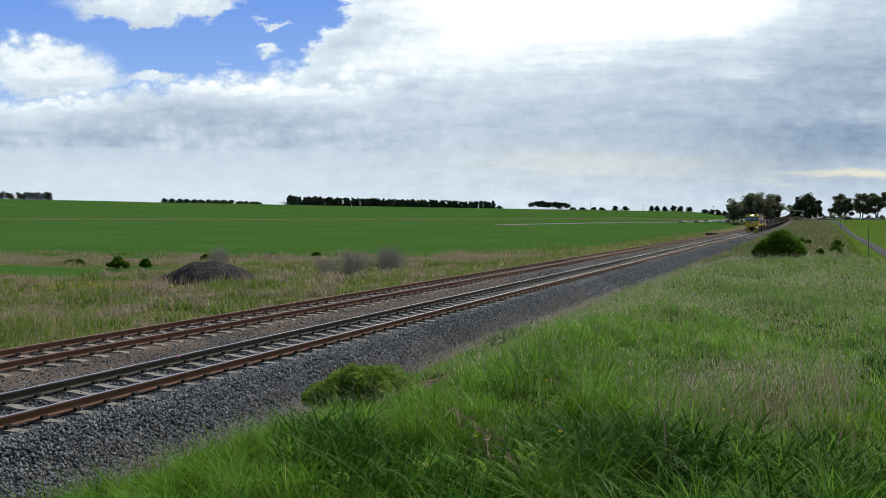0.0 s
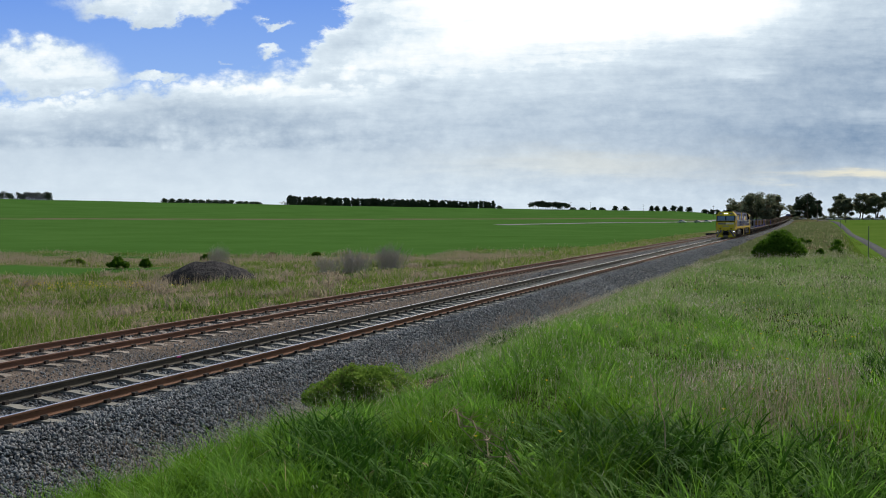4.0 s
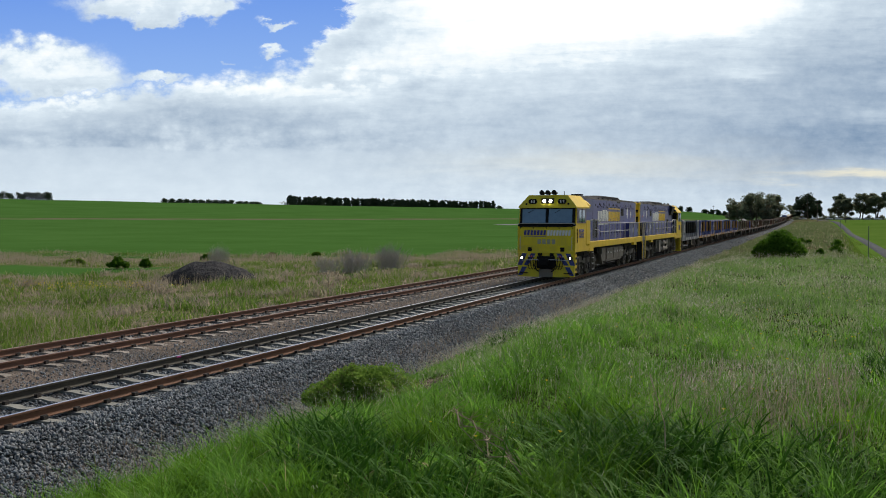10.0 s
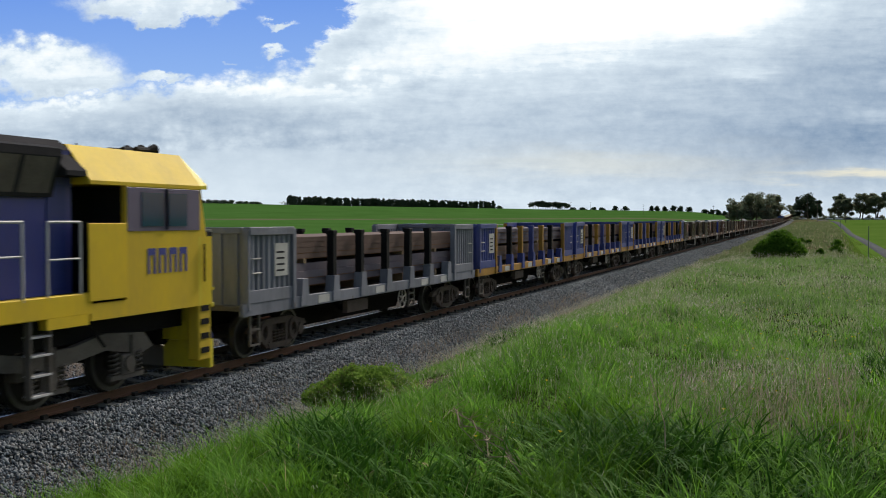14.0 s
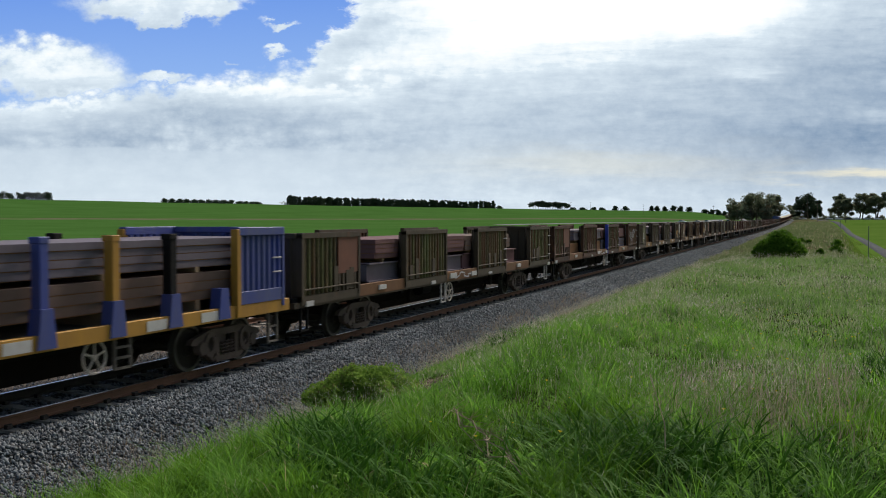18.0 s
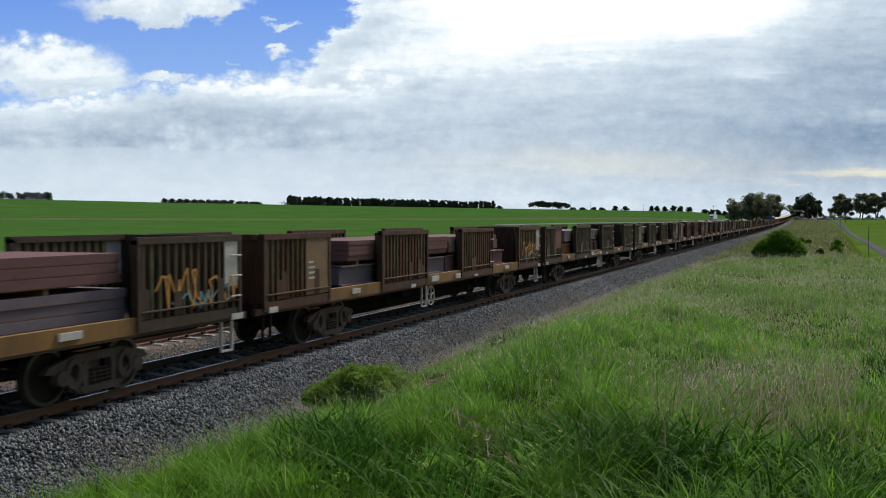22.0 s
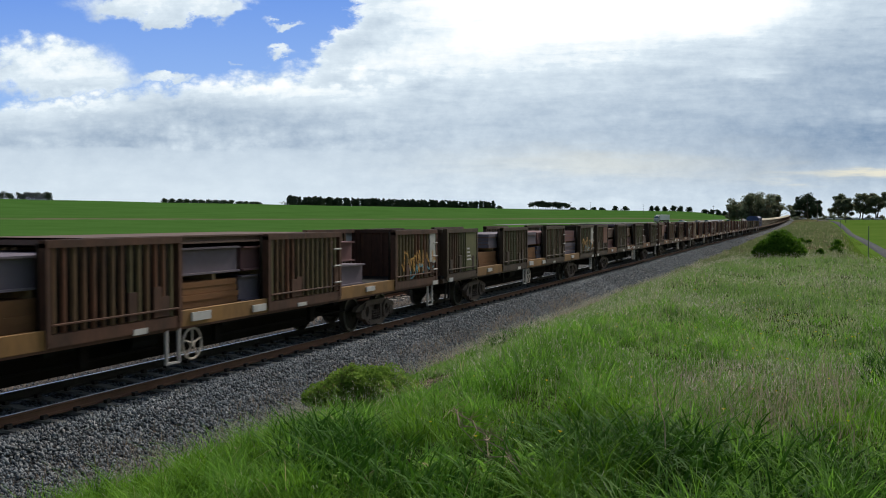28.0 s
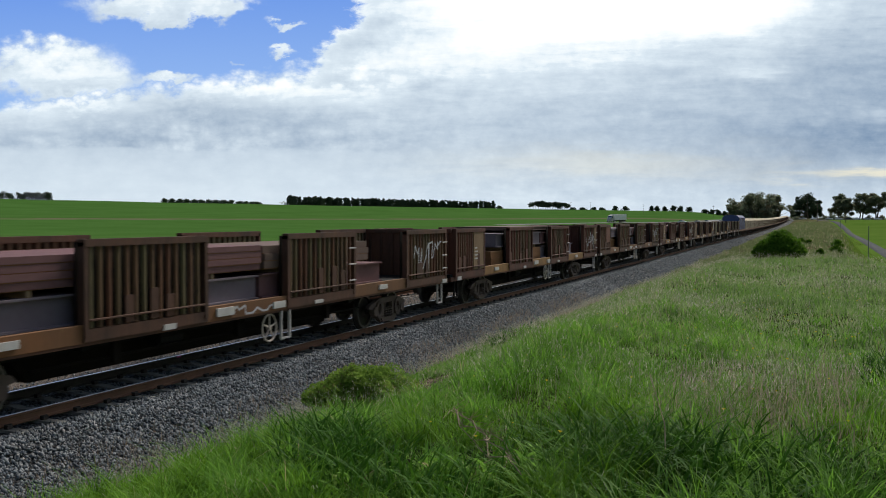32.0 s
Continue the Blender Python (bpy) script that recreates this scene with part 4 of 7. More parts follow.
def shrub(name, base, size, rng, leaf, words, clumps=18, per=140, leaf_size=0.09, category="shrub", group=""):
    w, d, h = size
    t = tagged(empty(name, pose(*base)), words, category, group)
    stems = bmesh.new()
    cs, rs = [], []
    for i in range(clumps):
        a, r = rng.uniform(0, 6.283), math.sqrt(rng.random())
        z = h * (0.25 + 0.6 * (1 - r * r) * rng.uniform(0.5, 1.0))
        c = Vector((w * 0.42 * r * math.cos(a), d * 0.42 * r * math.sin(a), z))
        rod(stems, (c.x * 0.2, c.y * 0.2, -0.1), c, h * 0.014, 4, h * 0.006)
        cs.append(c)
        rs.append(min(w, d, h) * rng.uniform(0.17, 0.28))
    part("stems", stems, BARK, t)
    v, f = leaves(rng, cs, rs, per, leaf_size, 0.85)
    crown = numpy_mesh("foliage", v, f, leaf)
    crown.parent = t
    return t


def twig_bush(base, size, rng, n, words):
    t = tagged(empty("bare_shrub", pose(*base)), words, "shrub", group="leafless shrubs on the verge")
    w, d, h = size
    bm = bmesh.new()
    for i in range(n):
        a, r = rng.uniform(0, 6.283), math.sqrt(rng.random())
        p = Vector((0.30 * w * r * math.cos(a), 0.30 * d * r * math.sin(a), 0))
        e = p + Vector((rng.normal(0, 0.13) * w, rng.normal(0, 0.13) * d, h * rng.uniform(0.5, 1.0) * (1 - 0.35 * r)))
        m = p.lerp(e, 0.5) + Vector((rng.normal(0, 0.05), rng.normal(0, 0.05), 0))
        rod(bm, p, m, 0.012, 3, 0.009)
        rod(bm, m, e, 0.009, 3, 0.004)
        for j in range(4):
            q = m.lerp(e, rng.uniform(0, 0.9))
            rod(bm, q, q + Vector((rng.normal(0, 0.16), rng.normal(0, 0.16), rng.uniform(0.1, 0.45))), 0.006, 3, 0.003)
    part("brushwood", bm, TWIG, t)


def shrubs_and_trees():
    rng = np.random.default_rng(17)
    # the cushion shrub at the foot of the bank, and the dark bush in the dip
    shrub("cushion_shrub", on_land(-6.54, 14.05, -0.16), (2.5, 1.6, 0.86), rng, CUSHION, "low rounded yellow-green cushion shrub beside bare earth", 95, 360, 0.028)
    shrub("dark_bush", on_land(-1.95, 76, 0.35), (3.7, 3.2, 2.5), rng, SHRUB, "dense dark green bush behind the bank crest", 80, 330, 0.10)
    for px, r, s in ((1419, 128, (1.0, 1.0, 0.9)), (1431, 126, (0.9, 0.9, 0.8)), (1452, 100, (0.8, 0.8, 0.9)), (1482, 120, (1.4, 1.3, 1.1)), (1481, 108, (1.3, 1.2, 1.0)), (1488, 104, (0.7, 0.7, 0.7))):
        a = radians(-HEADING) - math.atan((px - 784) / 1714.0)
        shrub("roadside_bush", on_land(-r * math.sin(a), r * math.cos(a), -0.1), s, rng, SHRUB, "small dark bush on the slope above the road", 14, 90, 0.10, group="bushes above the road")
    # verge
    for x, y, s, m in ((-57.6, 70.6, (2.2, 1.8, 1.25), SHRUB), (-56.6, 73.2, (0.95, 0.9, 0.95), SHRUB), (-58.0, 98.0, (1.2, 1, 0.8), SHRUB), (-59.9, 87.5, (1.3, 1.0, 0.8), SHRUB), (-54.2, 101.6, (1.1, 0.9, 0.6), SHRUB), (-69.0, 78.0, (2.6, 1.5, 0.8), CUSHION)):
        shrub("verge_bush", on_land(x, y, -0.05), s, rng, m, "small rounded bush in the dry verge grass", 20, 110, 0.11, group="bushes on the far verge")
    for x, y, s, n in ((-33.0, 68.0, (4.2, 2.4, 2.3), 230), (-30.6, 69.5, (3.4, 2.2, 2.6), 240), (-35.6, 68.5, (3.0, 2, 1.7), 120), (-51.0, 76.5, (2.6, 2.0, 2.3), 140)):
        twig_bush(on_land(x, y, -0.05), s, rng, n, "grey leafless shrub in dry grass")


shrubs_and_trees()
# ---- locomotives ----
YELLOW_PAINT = worn("yellow_paint", (0.84, 0.575, 0.028), (0.46, 0.30, 0.07), 0.5, 0.6, 0, 1.1, True, 0.001, (0.16, 0.09, 0.04), 0.68, 0.18)
YELLOW_FACE = worn("yellow_front_paint", (0.90, 0.72, 0.030), (0.46, 0.37, 0.10), 0.55, 0.5, 0, 1.6, True, 0.001, (0.10, 0.08, 0.05), 0.66, 0.25)
BLUE_PAINT = worn("blue_violet_paint", (0.044, 0.060, 0.34), (0.085, 0.080, 0.215), 0.75, 0.40, 0, 0.9, True, 0.001, (0.16, 0.15, 0.23), 0.69, 0.42)
DEEP_BLUE = worn("deep_blue_paint", (0.03, 0.05, 0.26), (0.05, 0.05, 0.12), 0.5, 0.4, 0, 1.5, True, 0.001)
MAUVE = worn("faded_mauve_panel", (0.16, 0.13, 0.20), (0.09, 0.075, 0.11), 0.5, 0.5, 0, 1.4, True, 0.001)
SMOKE = worn("sooty_roof", (0.040, 0.038, 0.042), (0.018, 0.017, 0.018), 0.6, 0.9, 0, 1.5, specular=0.1)
BLACK = worn("black_steel", (0.010, 0.010, 0.011), (0.02, 0.017, 0.014), 0.5, 0.75, 0, 2.5, specular=0.15)
GRIME = worn("grimy_underframe", (0.18, 0.155, 0.13), (0.06, 0.05, 0.043), 0.7, 0.85, 0, 1.8, bump=0.004)
TANK_PAINT = worn("dusty_tank_paint", (0.25, 0.215, 0.185), (0.12, 0.10, 0.085), 0.6, 0.7, 0, 1.2, True)
WHEEL = worn("wheel_steel", (0.045, 0.036, 0.031), (0.022, 0.019, 0.017), 0.6, 0.7, 0.2, 3)
TREAD = Nodes("bright_tread").finish((0.13, 0.12, 0.11), 0.5, 0.6)
HANDRAIL = worn("pale_handrail", (0.62, 0.60, 0.60), (0.35, 0.32, 0.32), 0.4, 0.5, 0, 3)
WHITE_MARK = worn("white_decal", (0.85, 0.85, 0.86), (0.55, 0.54, 0.60), 0.4, 0.5, 0, 4)
YELLOW_MARK = worn("yellow_decal", (0.88, 0.56, 0.02), (0.55, 0.36, 0.06), 0.4, 0.5, 0, 4)
BLUE_MARK = worn("blue_decal", (0.055, 0.06, 0.30), (0.08, 0.08, 0.2), 0.4, 0.5, 0, 4)
GREY_MARK = worn("grey_decal", (0.42, 0.40, 0.30), (0.30, 0.27, 0.12), 0.5, 0.6, 0, 4)
RED_MARK = worn("red_lens", (0.55, 0.10, 0.09), (0.35, 0.1, 0.09), 0.3, 0.3, 0, 4)


def glass_material(name, tint):
    k = Nodes(name)
    m = k.finish(tint, 0.06, 0, None, 0, 0.8)
    return m


GLASS = glass_material("cab_glass", (0.016, 0.060, 0.125))
# windscreen glass with the sky's blue reflection painted as base colour
SKY_SCREEN = worn("sky_blue_screen_glass", (0.16, 0.29, 0.46), (0.08, 0.16, 0.28), 0.6, 0.2, 0, 1.2, bump=0.0, specular=0.7)


def lamp_material(name, power):
    k = Nodes(name)
    e = k.node("ShaderNodeEmission")
    e.inputs["Color"].default_value, e.inputs["Strength"].default_value = (1.0, 0.98, 0.95, 1), power
    k.link(e.outputs[0], k.out.inputs["Surface"])
    return k.material


HEADLAMP, DITCHLAMP = lamp_material("headlamp_glow", 16.0), lamp_material("ditch_lamp_glow", 10.0)


def disc(bm, c, r, axis, thick, n=18):
    d = {"x": Vector((thick, 0, 0)), "y": Vector((0, thick, 0)), "z": Vector((0, 0, thick))}[axis]
    return rod(bm, Vector(c) - d / 2, Vector(c) + d / 2, r, n)


def wheel_bm(bm, r, x, s):
    """Wheel with tread, flange, dished web and hub; s: outer side."""
    prof = [(0.10, 0.10), (r * 0.30, 0.09), (r * 0.36, 0.03), (r * 0.80, 0.025), (r * 0.86, 0.068), (r, 0.066), (r, -0.045), (r + 0.028, -0.055), (r + 0.028, -0.075), (r * 0.86, -0.075), (r * 0.80, -0.02), (r * 0.36, -0.02), (r * 0.30, -0.09), (0.10, -0.09)]
    n = 24
    rings = []
    for i in range(n):
        a = 2 * math.pi * i / n
        rings.append([bm.verts.new((x + s * d, q * math.cos(a), q * math.sin(a))) for q, d in prof])
    for i in range(n):
        a, b = rings[i], rings[(i + 1) % n]
        for j in range(len(prof) - 1):
            f = bm.faces.new((a[j], a[j + 1], b[j + 1], b[j]))
            f.material_index = 1 if j in (4, 5) else 0
    bmesh.ops.recalc_face_normals(bm, faces=bm.faces[:])
    return bm


def wheelset(parent, y, r):
    """Axle and both wheels, one rolling piece."""
    bm = bmesh.new()
    for s in (-1, 1):
        wheel_bm(bm, r, s * 0.745, s)
    rod(bm, (-0.9, 0, 0), (0.9, 0, 0), 0.085, 10)
    w = part("wheelset", bm, WHEEL, parent)
    w.data.materials.append(TREAD)
    w.location = (0, y, r)
    return w


def spring(bm, x, y, z0, z1, r=0.10, wire=0.022, turns=5):
    pts = []
    n = turns * 8
    for i in range(n + 1):
        a = 2 * math.pi * i / 8
        pts.append((x + r * math.cos(a), y + r * math.sin(a), z0 + (z1 - z0) * i / n))
    for p, q in zip(pts, pts[1:]):
        rod(bm, p, q, wire, 4)


def loco_bogie(loco, at):
    b = part("bogie", boxes((-1.0, 1.0, -0.5, 0.5, 0.5, 0.85), bevel=0.03), GRIME, loco, "grimy three-axle bogie")
    b.location.y = at
    for y in (-2.35, 2.1):
        part("end_transom", boxes((-0.95, 0.95, y, y + 0.25, 0.55, 0.8), bevel=0.03), GRIME, b)
    for s in (-1, 1):
        bm = bmesh.new()
        prism(bm, [(-2.55, 0.72), (-2.3, 0.98), (-1.3, 1.06), (-0.5, 0.92), (0.5, 0.92), (1.3, 1.06), (2.3, 0.98), (2.55, 0.72), (2.2, 0.62), (1.3, 0.78), (0.45, 0.66), (-0.45, 0.66), (-1.3, 0.78), (-2.2, 0.62)], "x", s * 1.02, s * 1.14)
        part("side_frame", bm, GRIME, b)
        for k in (-1.85, 0.0, 1.85):
            bm = bmesh.new()
            box(bm, min(s * 1.0, s * 1.17), max(s * 1.0, s * 1.17), k - 0.17, k + 0.17, 0.30, 0.66, 0.02)
            disc(bm, (s * 1.18, k, 0.50), 0.13, "x", 0.07, 14)
            box(bm, min(s * 1.04, s * 1.15), max(s * 1.04, s * 1.15), k - 0.42, k + 0.42, 0.24, 0.32)
            rod(bm, (s * 1.16, k - 0.1, 0.62), (s * 1.16, k - 0.1, 0.98), 0.035, 6)
            part("axlebox", bm, GRIME, b)
        bm = bmesh.new()
        spring(bm, s * 1.10, 0.0, 0.32, 0.72, 0.075, 0.020)
        coil = part("coil_spring", bm, GRIME, b)
        coil.location.y = -2.15
        for y in (-1.55, -0.30, 0.30, 1.55, 2.15):
            again(coil, b, pose(0, y, 0))
        bm = rods([(s * 1.2, -1.2, 0.86), (s * 1.2, -0.9, 1.2), (s * 1.2, -0.6, 1.28), (s * 1.2, -0.3, 1.25)], 0.025, 5)
        part("sand_hose", bm, BLACK, b)
    for k in (-1.85, 0.0, 1.85):
        wheelset(b, k, 0.53)
    return b


def star_bm(x, y, z, r, points=7):
    bm = bmesh.new()
    s = 1 if x > 0 else -1
    ring = []
    for i in range(points * 2):
        a, q = math.pi * i / points + math.pi / 2, r if i % 2 == 0 else r * 0.46
        ring.append(bm.verts.new((x, y + q * 0.8 * math.cos(a), z + q * math.sin(a))))
    top = bm.verts.new((x + s * 0.004, y, z))
    for i in range(len(ring)):
        bm.faces.new((ring[i], ring[(i + 1) % len(ring)], top))
    bmesh.ops.recalc_face_normals(bm, faces=bm.faces[:])
    return bm


def slant_block(s, x, y0, y1, z0, z1, lean=0.05, notch=0.0):
    """A leaning lettering block on a side wall; the fore end leans forward."""
    bm = bmesh.new()
    out = [(y0, z0), (y1, z0), (y1 + lean, z1), (y0 + lean, z1)]
    if notch:
        out = [(y0, z0), (y0 + (y1 - y0) * 0.34, z0), (y0 + (y1 - y0) * 0.36, z0 + notch), (y0 + (y1 - y0) * 0.64, z0 + notch), (y0 + (y1 - y0) * 0.66, z0), (y1, z0), (y1 + lean, z1), (y0 + lean, z1)]
    return prism(bm, out, "x", s * x, s * (x + 0.006))


def front_block(x0, x1, z0, z1, y, lean=0.03):
    return prism(bmesh.new(), [(x0, z0), (x1, z0), (x1 + lean, z1), (x0 + lean, z1)], "y", y - 0.006, y)


def build_loco(name, words, tail=0.0):
    """Cab at y = 0.6, couplers at 0 and 21.9; the x > 0 side carries the flat fuel tank, the x < 0 side the two air cylinders."""
    L = tagged(empty(name), words, "locomotive", group="two diesel locomotives heading the train")
    # frame and skirts
    part("sill", boxes((1.30, 1.45, 3.9, 20.9, 1.46, 1.80), bevel=0.015), YELLOW_PAINT, L, "yellow frame sill stained with oil")
    part("sill", boxes((-1.45, -1.30, 3.9, 20.9, 1.46, 1.80), bevel=0.015), YELLOW_PAINT, L, "yellow frame sill stained with oil")
    part("walkway", boxes((-1.42, 1.42, 3.8, 21.2, 1.72, 1.79)), SMOKE, L)
    part("underframe", boxes((-0.95, 0.95, 0.9, 21.2, 0.95, 1.72), (-1.2, 1.2, 7.0, 14.2, 1.1, 1.7)), BLACK, L)
    # cab shell: sides, angled roof, rounded nose
    bm = bmesh.new()
    prism(bm, [(-1.45, 1.35), (1.45, 1.35), (1.45, 2.64), (-1.45, 2.64)], "y", 0.62, 1.05)
    part("nose", bm, YELLOW_FACE, L, "bright yellow nose streaked with dirt")
    part("nose_band", boxes((-1.40, 1.40, 0.585, 0.62, 1.36, 1.64), (-1.46, 1.46, 0.57, 0.63, 1.62, 1.67)), YELLOW_FACE, L)
    part("visor_ledge", boxes((-1.44, 1.44, 0.60, 0.85, 2.62, 2.72)), BLACK, L)
    part("visor_rail", rods([(-1.40, 0.58, 2.70), (-1.40, 0.58, 2.76), (1.40, 0.58, 2.76), (1.40, 0.58, 2.70)], 0.016, 5), HANDRAIL, L)
    cabside = [(0.62, 1.35), (3.95, 1.35), (3.95, 1.62), (3.1, 1.62), (3.1, 3.55), (1.0, 3.55), (0.80, 2.64), (0.62, 2.64)]
    for s in (-1, 1):
        bm = bmesh.new()
        prism(bm, cabside, "x", s * 1.36, s * 1.45)
        part("cab_side", bm, YELLOW_PAINT, L, "yellow cab side")
        part("window_band", boxes((min(s * 1.44, s * 1.462), max(s * 1.44, s * 1.462), 1.02, 3.06, 2.76, 3.50), bevel=0.004), MAUVE, L, "faded mauve window surround")
        for y0, y1 in ((1.42, 1.95), (2.10, 2.70)):
            part("side_window", boxes((min(s * 1.455, s * 1.472), max(s * 1.455, s * 1.472), y0, y1, 2.84, 3.42)), GLASS, L)
        part("window_wiper", rods([(s * 1.478, 2.02, 2.78), (s * 1.478, 2.02, 3.50)], 0.02, 5), BLACK, L)
        part("cab_door", boxes((min(s * 1.44, s * 1.47), max(s * 1.44, s * 1.47), 3.08, 4.0, 1.66, 2.90), bevel=0.008), YELLOW_PAINT, L, "yellow locker door")
        part("grab_iron", rods([(s * 1.49, 0.92, 1.8), (s * 1.49, 0.92, 2.5)], 0.02, 5), BLACK, L)
        # fleet number as plain bars
        for i in range(4):
            y = (1.42 + 0.30 * i) if s > 0 else (1.42 + 0.30 * i)
            part("number_bar", prism(bmesh.new(), [(y, 2.02), (y + 0.06, 2.02), (y + 0.06, 2.34), (y + 0.16, 2.34), (y + 0.16, 2.02), (y + 0.22, 2.02), (y + 0.22, 2.46), (y, 2.46)], "x", s * 1.452, s * 1.459), BLUE_MARK, L)
        # step well in the front corner
        part("step_well", boxes((min(s * 1.20, s * 1.44), max(s * 1.20, s * 1.44), 0.66, 1.05, 0.32, 1.36), bevel=0.02), YELLOW_PAINT, L, "yellow stepped front corner")
        for z in (0.45, 0.72, 0.99, 1.24):
            part("foothold", boxes((min(s * 1.30, s * 1.452), max(s * 1.30, s * 1.452), 0.72, 0.98, z, z + 0.11)), BLACK, L)
    part("cab_interior", boxes((-1.34, 1.34, 1.25, 3.1, 1.4, 3.5)), BLACK, L)
    roof = [(-1.46, 3.52), (1.46, 3.52), (1.46, 3.58), (0.98, 4.16), (-0.98, 4.16), (-1.46, 3.58)]
    part("cab_roof", prism(bmesh.new(), roof, "y", 0.98, 3.95), YELLOW_PAINT, L, "yellow angled cab roof")
    bm = bmesh.new()
    vs = [bm.verts.new(c) for c in ((-1.46, 0.78, 3.52), (1.46, 0.78, 3.52), (1.46, 0.78, 3.60), (0.98, 0.98, 4.16), (-0.98, 0.98, 4.16), (-1.46, 0.78, 3.60), (-1.46, 1.0, 3.52), (1.46, 1.0, 3.52), (1.46, 1.0, 3.58), (-1.46, 1.0, 3.58))]
    for f in ((0, 1, 2, 3, 4, 5), (0, 6, 7, 1), (1, 7, 8, 2), (2, 8, 3), (5, 4, 9), (0, 5, 9, 6)):
        bm.faces.new([vs[i] for i in f])
    bmesh.ops.recalc_face_normals(bm, faces=bm.faces[:])
    part("brow", bm, YELLOW_FACE, L, "yellow brow over the windscreens")
    # windscreen wall leans back
    bm = bmesh.new()
    prism(bm, [(0.74, 2.66), (0.86, 3.52), (0.98, 3.52), (0.90, 2.66)], "x", -1.38, 1.38)
    part("windscreen_surround", bm, BLACK, L)
    for x0, x1, m in ((-1.26, -0.08, SKY_SCREEN), (0.08, 1.26, SKY_SCREEN)):
        bm = prism(bmesh.new(), [(0.737, 2.78), (0.830, 3.46), (0.848, 3.46), (0.755, 2.78)], "x", x0, x1)
        w = part("windscreen", bm, m, L, "windscreen")
        part("wiper", rods([((x0 + x1) / 2, 0.80, 3.43), ((x0 + x1) / 2 - 0.28, 0.79, 3.28)], 0.012, 4), BLACK, w)
    for x in (-0.74, 0.74):
        part("number_board", prism(bmesh.new(), [(x - 0.21, 3.80), (x - 0.15, 3.72), (x + 0.15, 3.72), (x + 0.21, 3.80), (x + 0.21, 3.88), (x + 0.15, 3.96), (x - 0.15, 3.96), (x - 0.21, 3.88)], "y", 0.795, 0.93), BLACK, L)
        for d in (-0.09, 0.05):
            part("number_bar", boxes((x + d, x + d + 0.06, 0.785, 0.80, 3.78, 3.90)), WHITE_MARK, L)
    for x in (-0.16, 0.16):
        bm = disc(bmesh.new(), (x, 0.835, 3.86), 0.085, "y", 0.10, 6)
        h = part("headlight", bm, HEADLAMP, L, "lit white headlight")
    part("headlight_housing", boxes((-0.32, 0.32, 0.82, 0.98, 3.72, 4.0), bevel=0.03), BLACK, L)
    for x in (-1.06, 1.06):
        part("marker_light", disc(bmesh.new(), (x, 0.80, 3.72), 0.05, "y", 0.06, 10), BLACK, L)
    # roof gear
    for x in (-0.28, 0.02, 0.34):
        part("horn", rods([(x, 0.95, 4.27), (x, 1.35, 4.26)], 0.06, 8), BLACK, L)
        part("horn_bell", rod(bmesh.new(), (x, 0.80, 4.28), (x, 0.98, 4.27), 0.125, 10, 0.06), BLACK, L)
        part("horn_bracket", boxes((x - 0.03, x + 0.03, 1.15, 1.22, 4.15, 4.27)), BLACK, L)
    part("aerial", rods([(0.6, 1.9, 4.15), (0.6, 1.9, 4.36)], 0.02, 5), BLACK, L)
    # front lettering as plain leaning blocks
    for i in range(7):
        part("front_lettering", front_block(-1.14 + i * 0.165, -1.02 + i * 0.165, 2.18, 2.42, 0.618), BLUE_MARK, L, "dark blue lettering block")
    for i in range(8):
        part("front_lettering", front_block(0.04 + i * 0.150, 0.15 + i * 0.150, 2.16, 2.42, 0.618), WHITE_MARK, L, "white lettering block")
    part("front_underline", boxes((-1.14, 0.0, 0.612, 0.619, 2.11, 2.135)), BLUE_MARK, L)
    for i in range(4):
        part("number_bar", boxes((-0.44 + i * 0.24, -0.27 + i * 0.24, 0.612, 0.619, 1.74, 1.98)), GREY_MARK, L)
    # pilot with blue chevrons, coupler, plough
    part("pilot", boxes((-1.40, 1.40, 0.60, 0.80, 0.66, 1.36), (-1.46, 1.46, 0.56, 0.66, 1.30, 1.38), bevel=0.01), YELLOW_FACE, L, "yellow pilot plate")
    for s in (-1, 1):
        for k in range(2):
            x0 = s * (0.52 + 0.46 * k)
            part("chevron", prism(bmesh.new(), [(x0, 1.28), (x0 + s * 0.24, 1.28), (x0 + s * 0.62 - s * 0.14 * k, 0.70), (x0 + s * 0.38 - s * 0.14 * k, 0.70)], "y", 0.590, 0.598), DEEP_BLUE, L, "blue warning stripe")
        part("plough_blade", prism(bmesh.new(), [(s * 0.35, 0.12), (s * 1.42, 0.14), (s * 1.42, 0.68), (s * 0.35, 0.62)], "y", 0.56, 0.66), YELLOW_FACE, L)
        part("chevron", prism(bmesh.new(), [(s * 0.95, 0.62), (s * 1.2, 0.62), (s * 1.42, 0.2), (s * 1.2, 0.2)], "y", 0.548, 0.556), DEEP_BLUE, L, "blue warning stripe")
        d = part("ditch_light", disc(bmesh.new(), (s * 1.22, 0.55, 1.06), 0.048, "y", 0.06, 12), DITCHLAMP, L, "lit ditch light")
        part("ditch_light_rim", disc(bmesh.new(), (s * 1.22, 0.59, 1.06), 0.115, "y", 0.07, 12), BLACK, L)
        part("hose", rods([(s * 0.5, 0.55, 1.0), (s * 0.52, 0.42, 0.7), (s * 0.42, 0.40, 0.45), (s * 0.30, 0.45, 0.40)], 0.03, 6), BLACK, L)
        part("buffer_lamp", boxes((s * 0.82 - 0.10, s * 0.82 + 0.10, 0.55, 0.62, 1.38, 1.58)), BLACK, L)
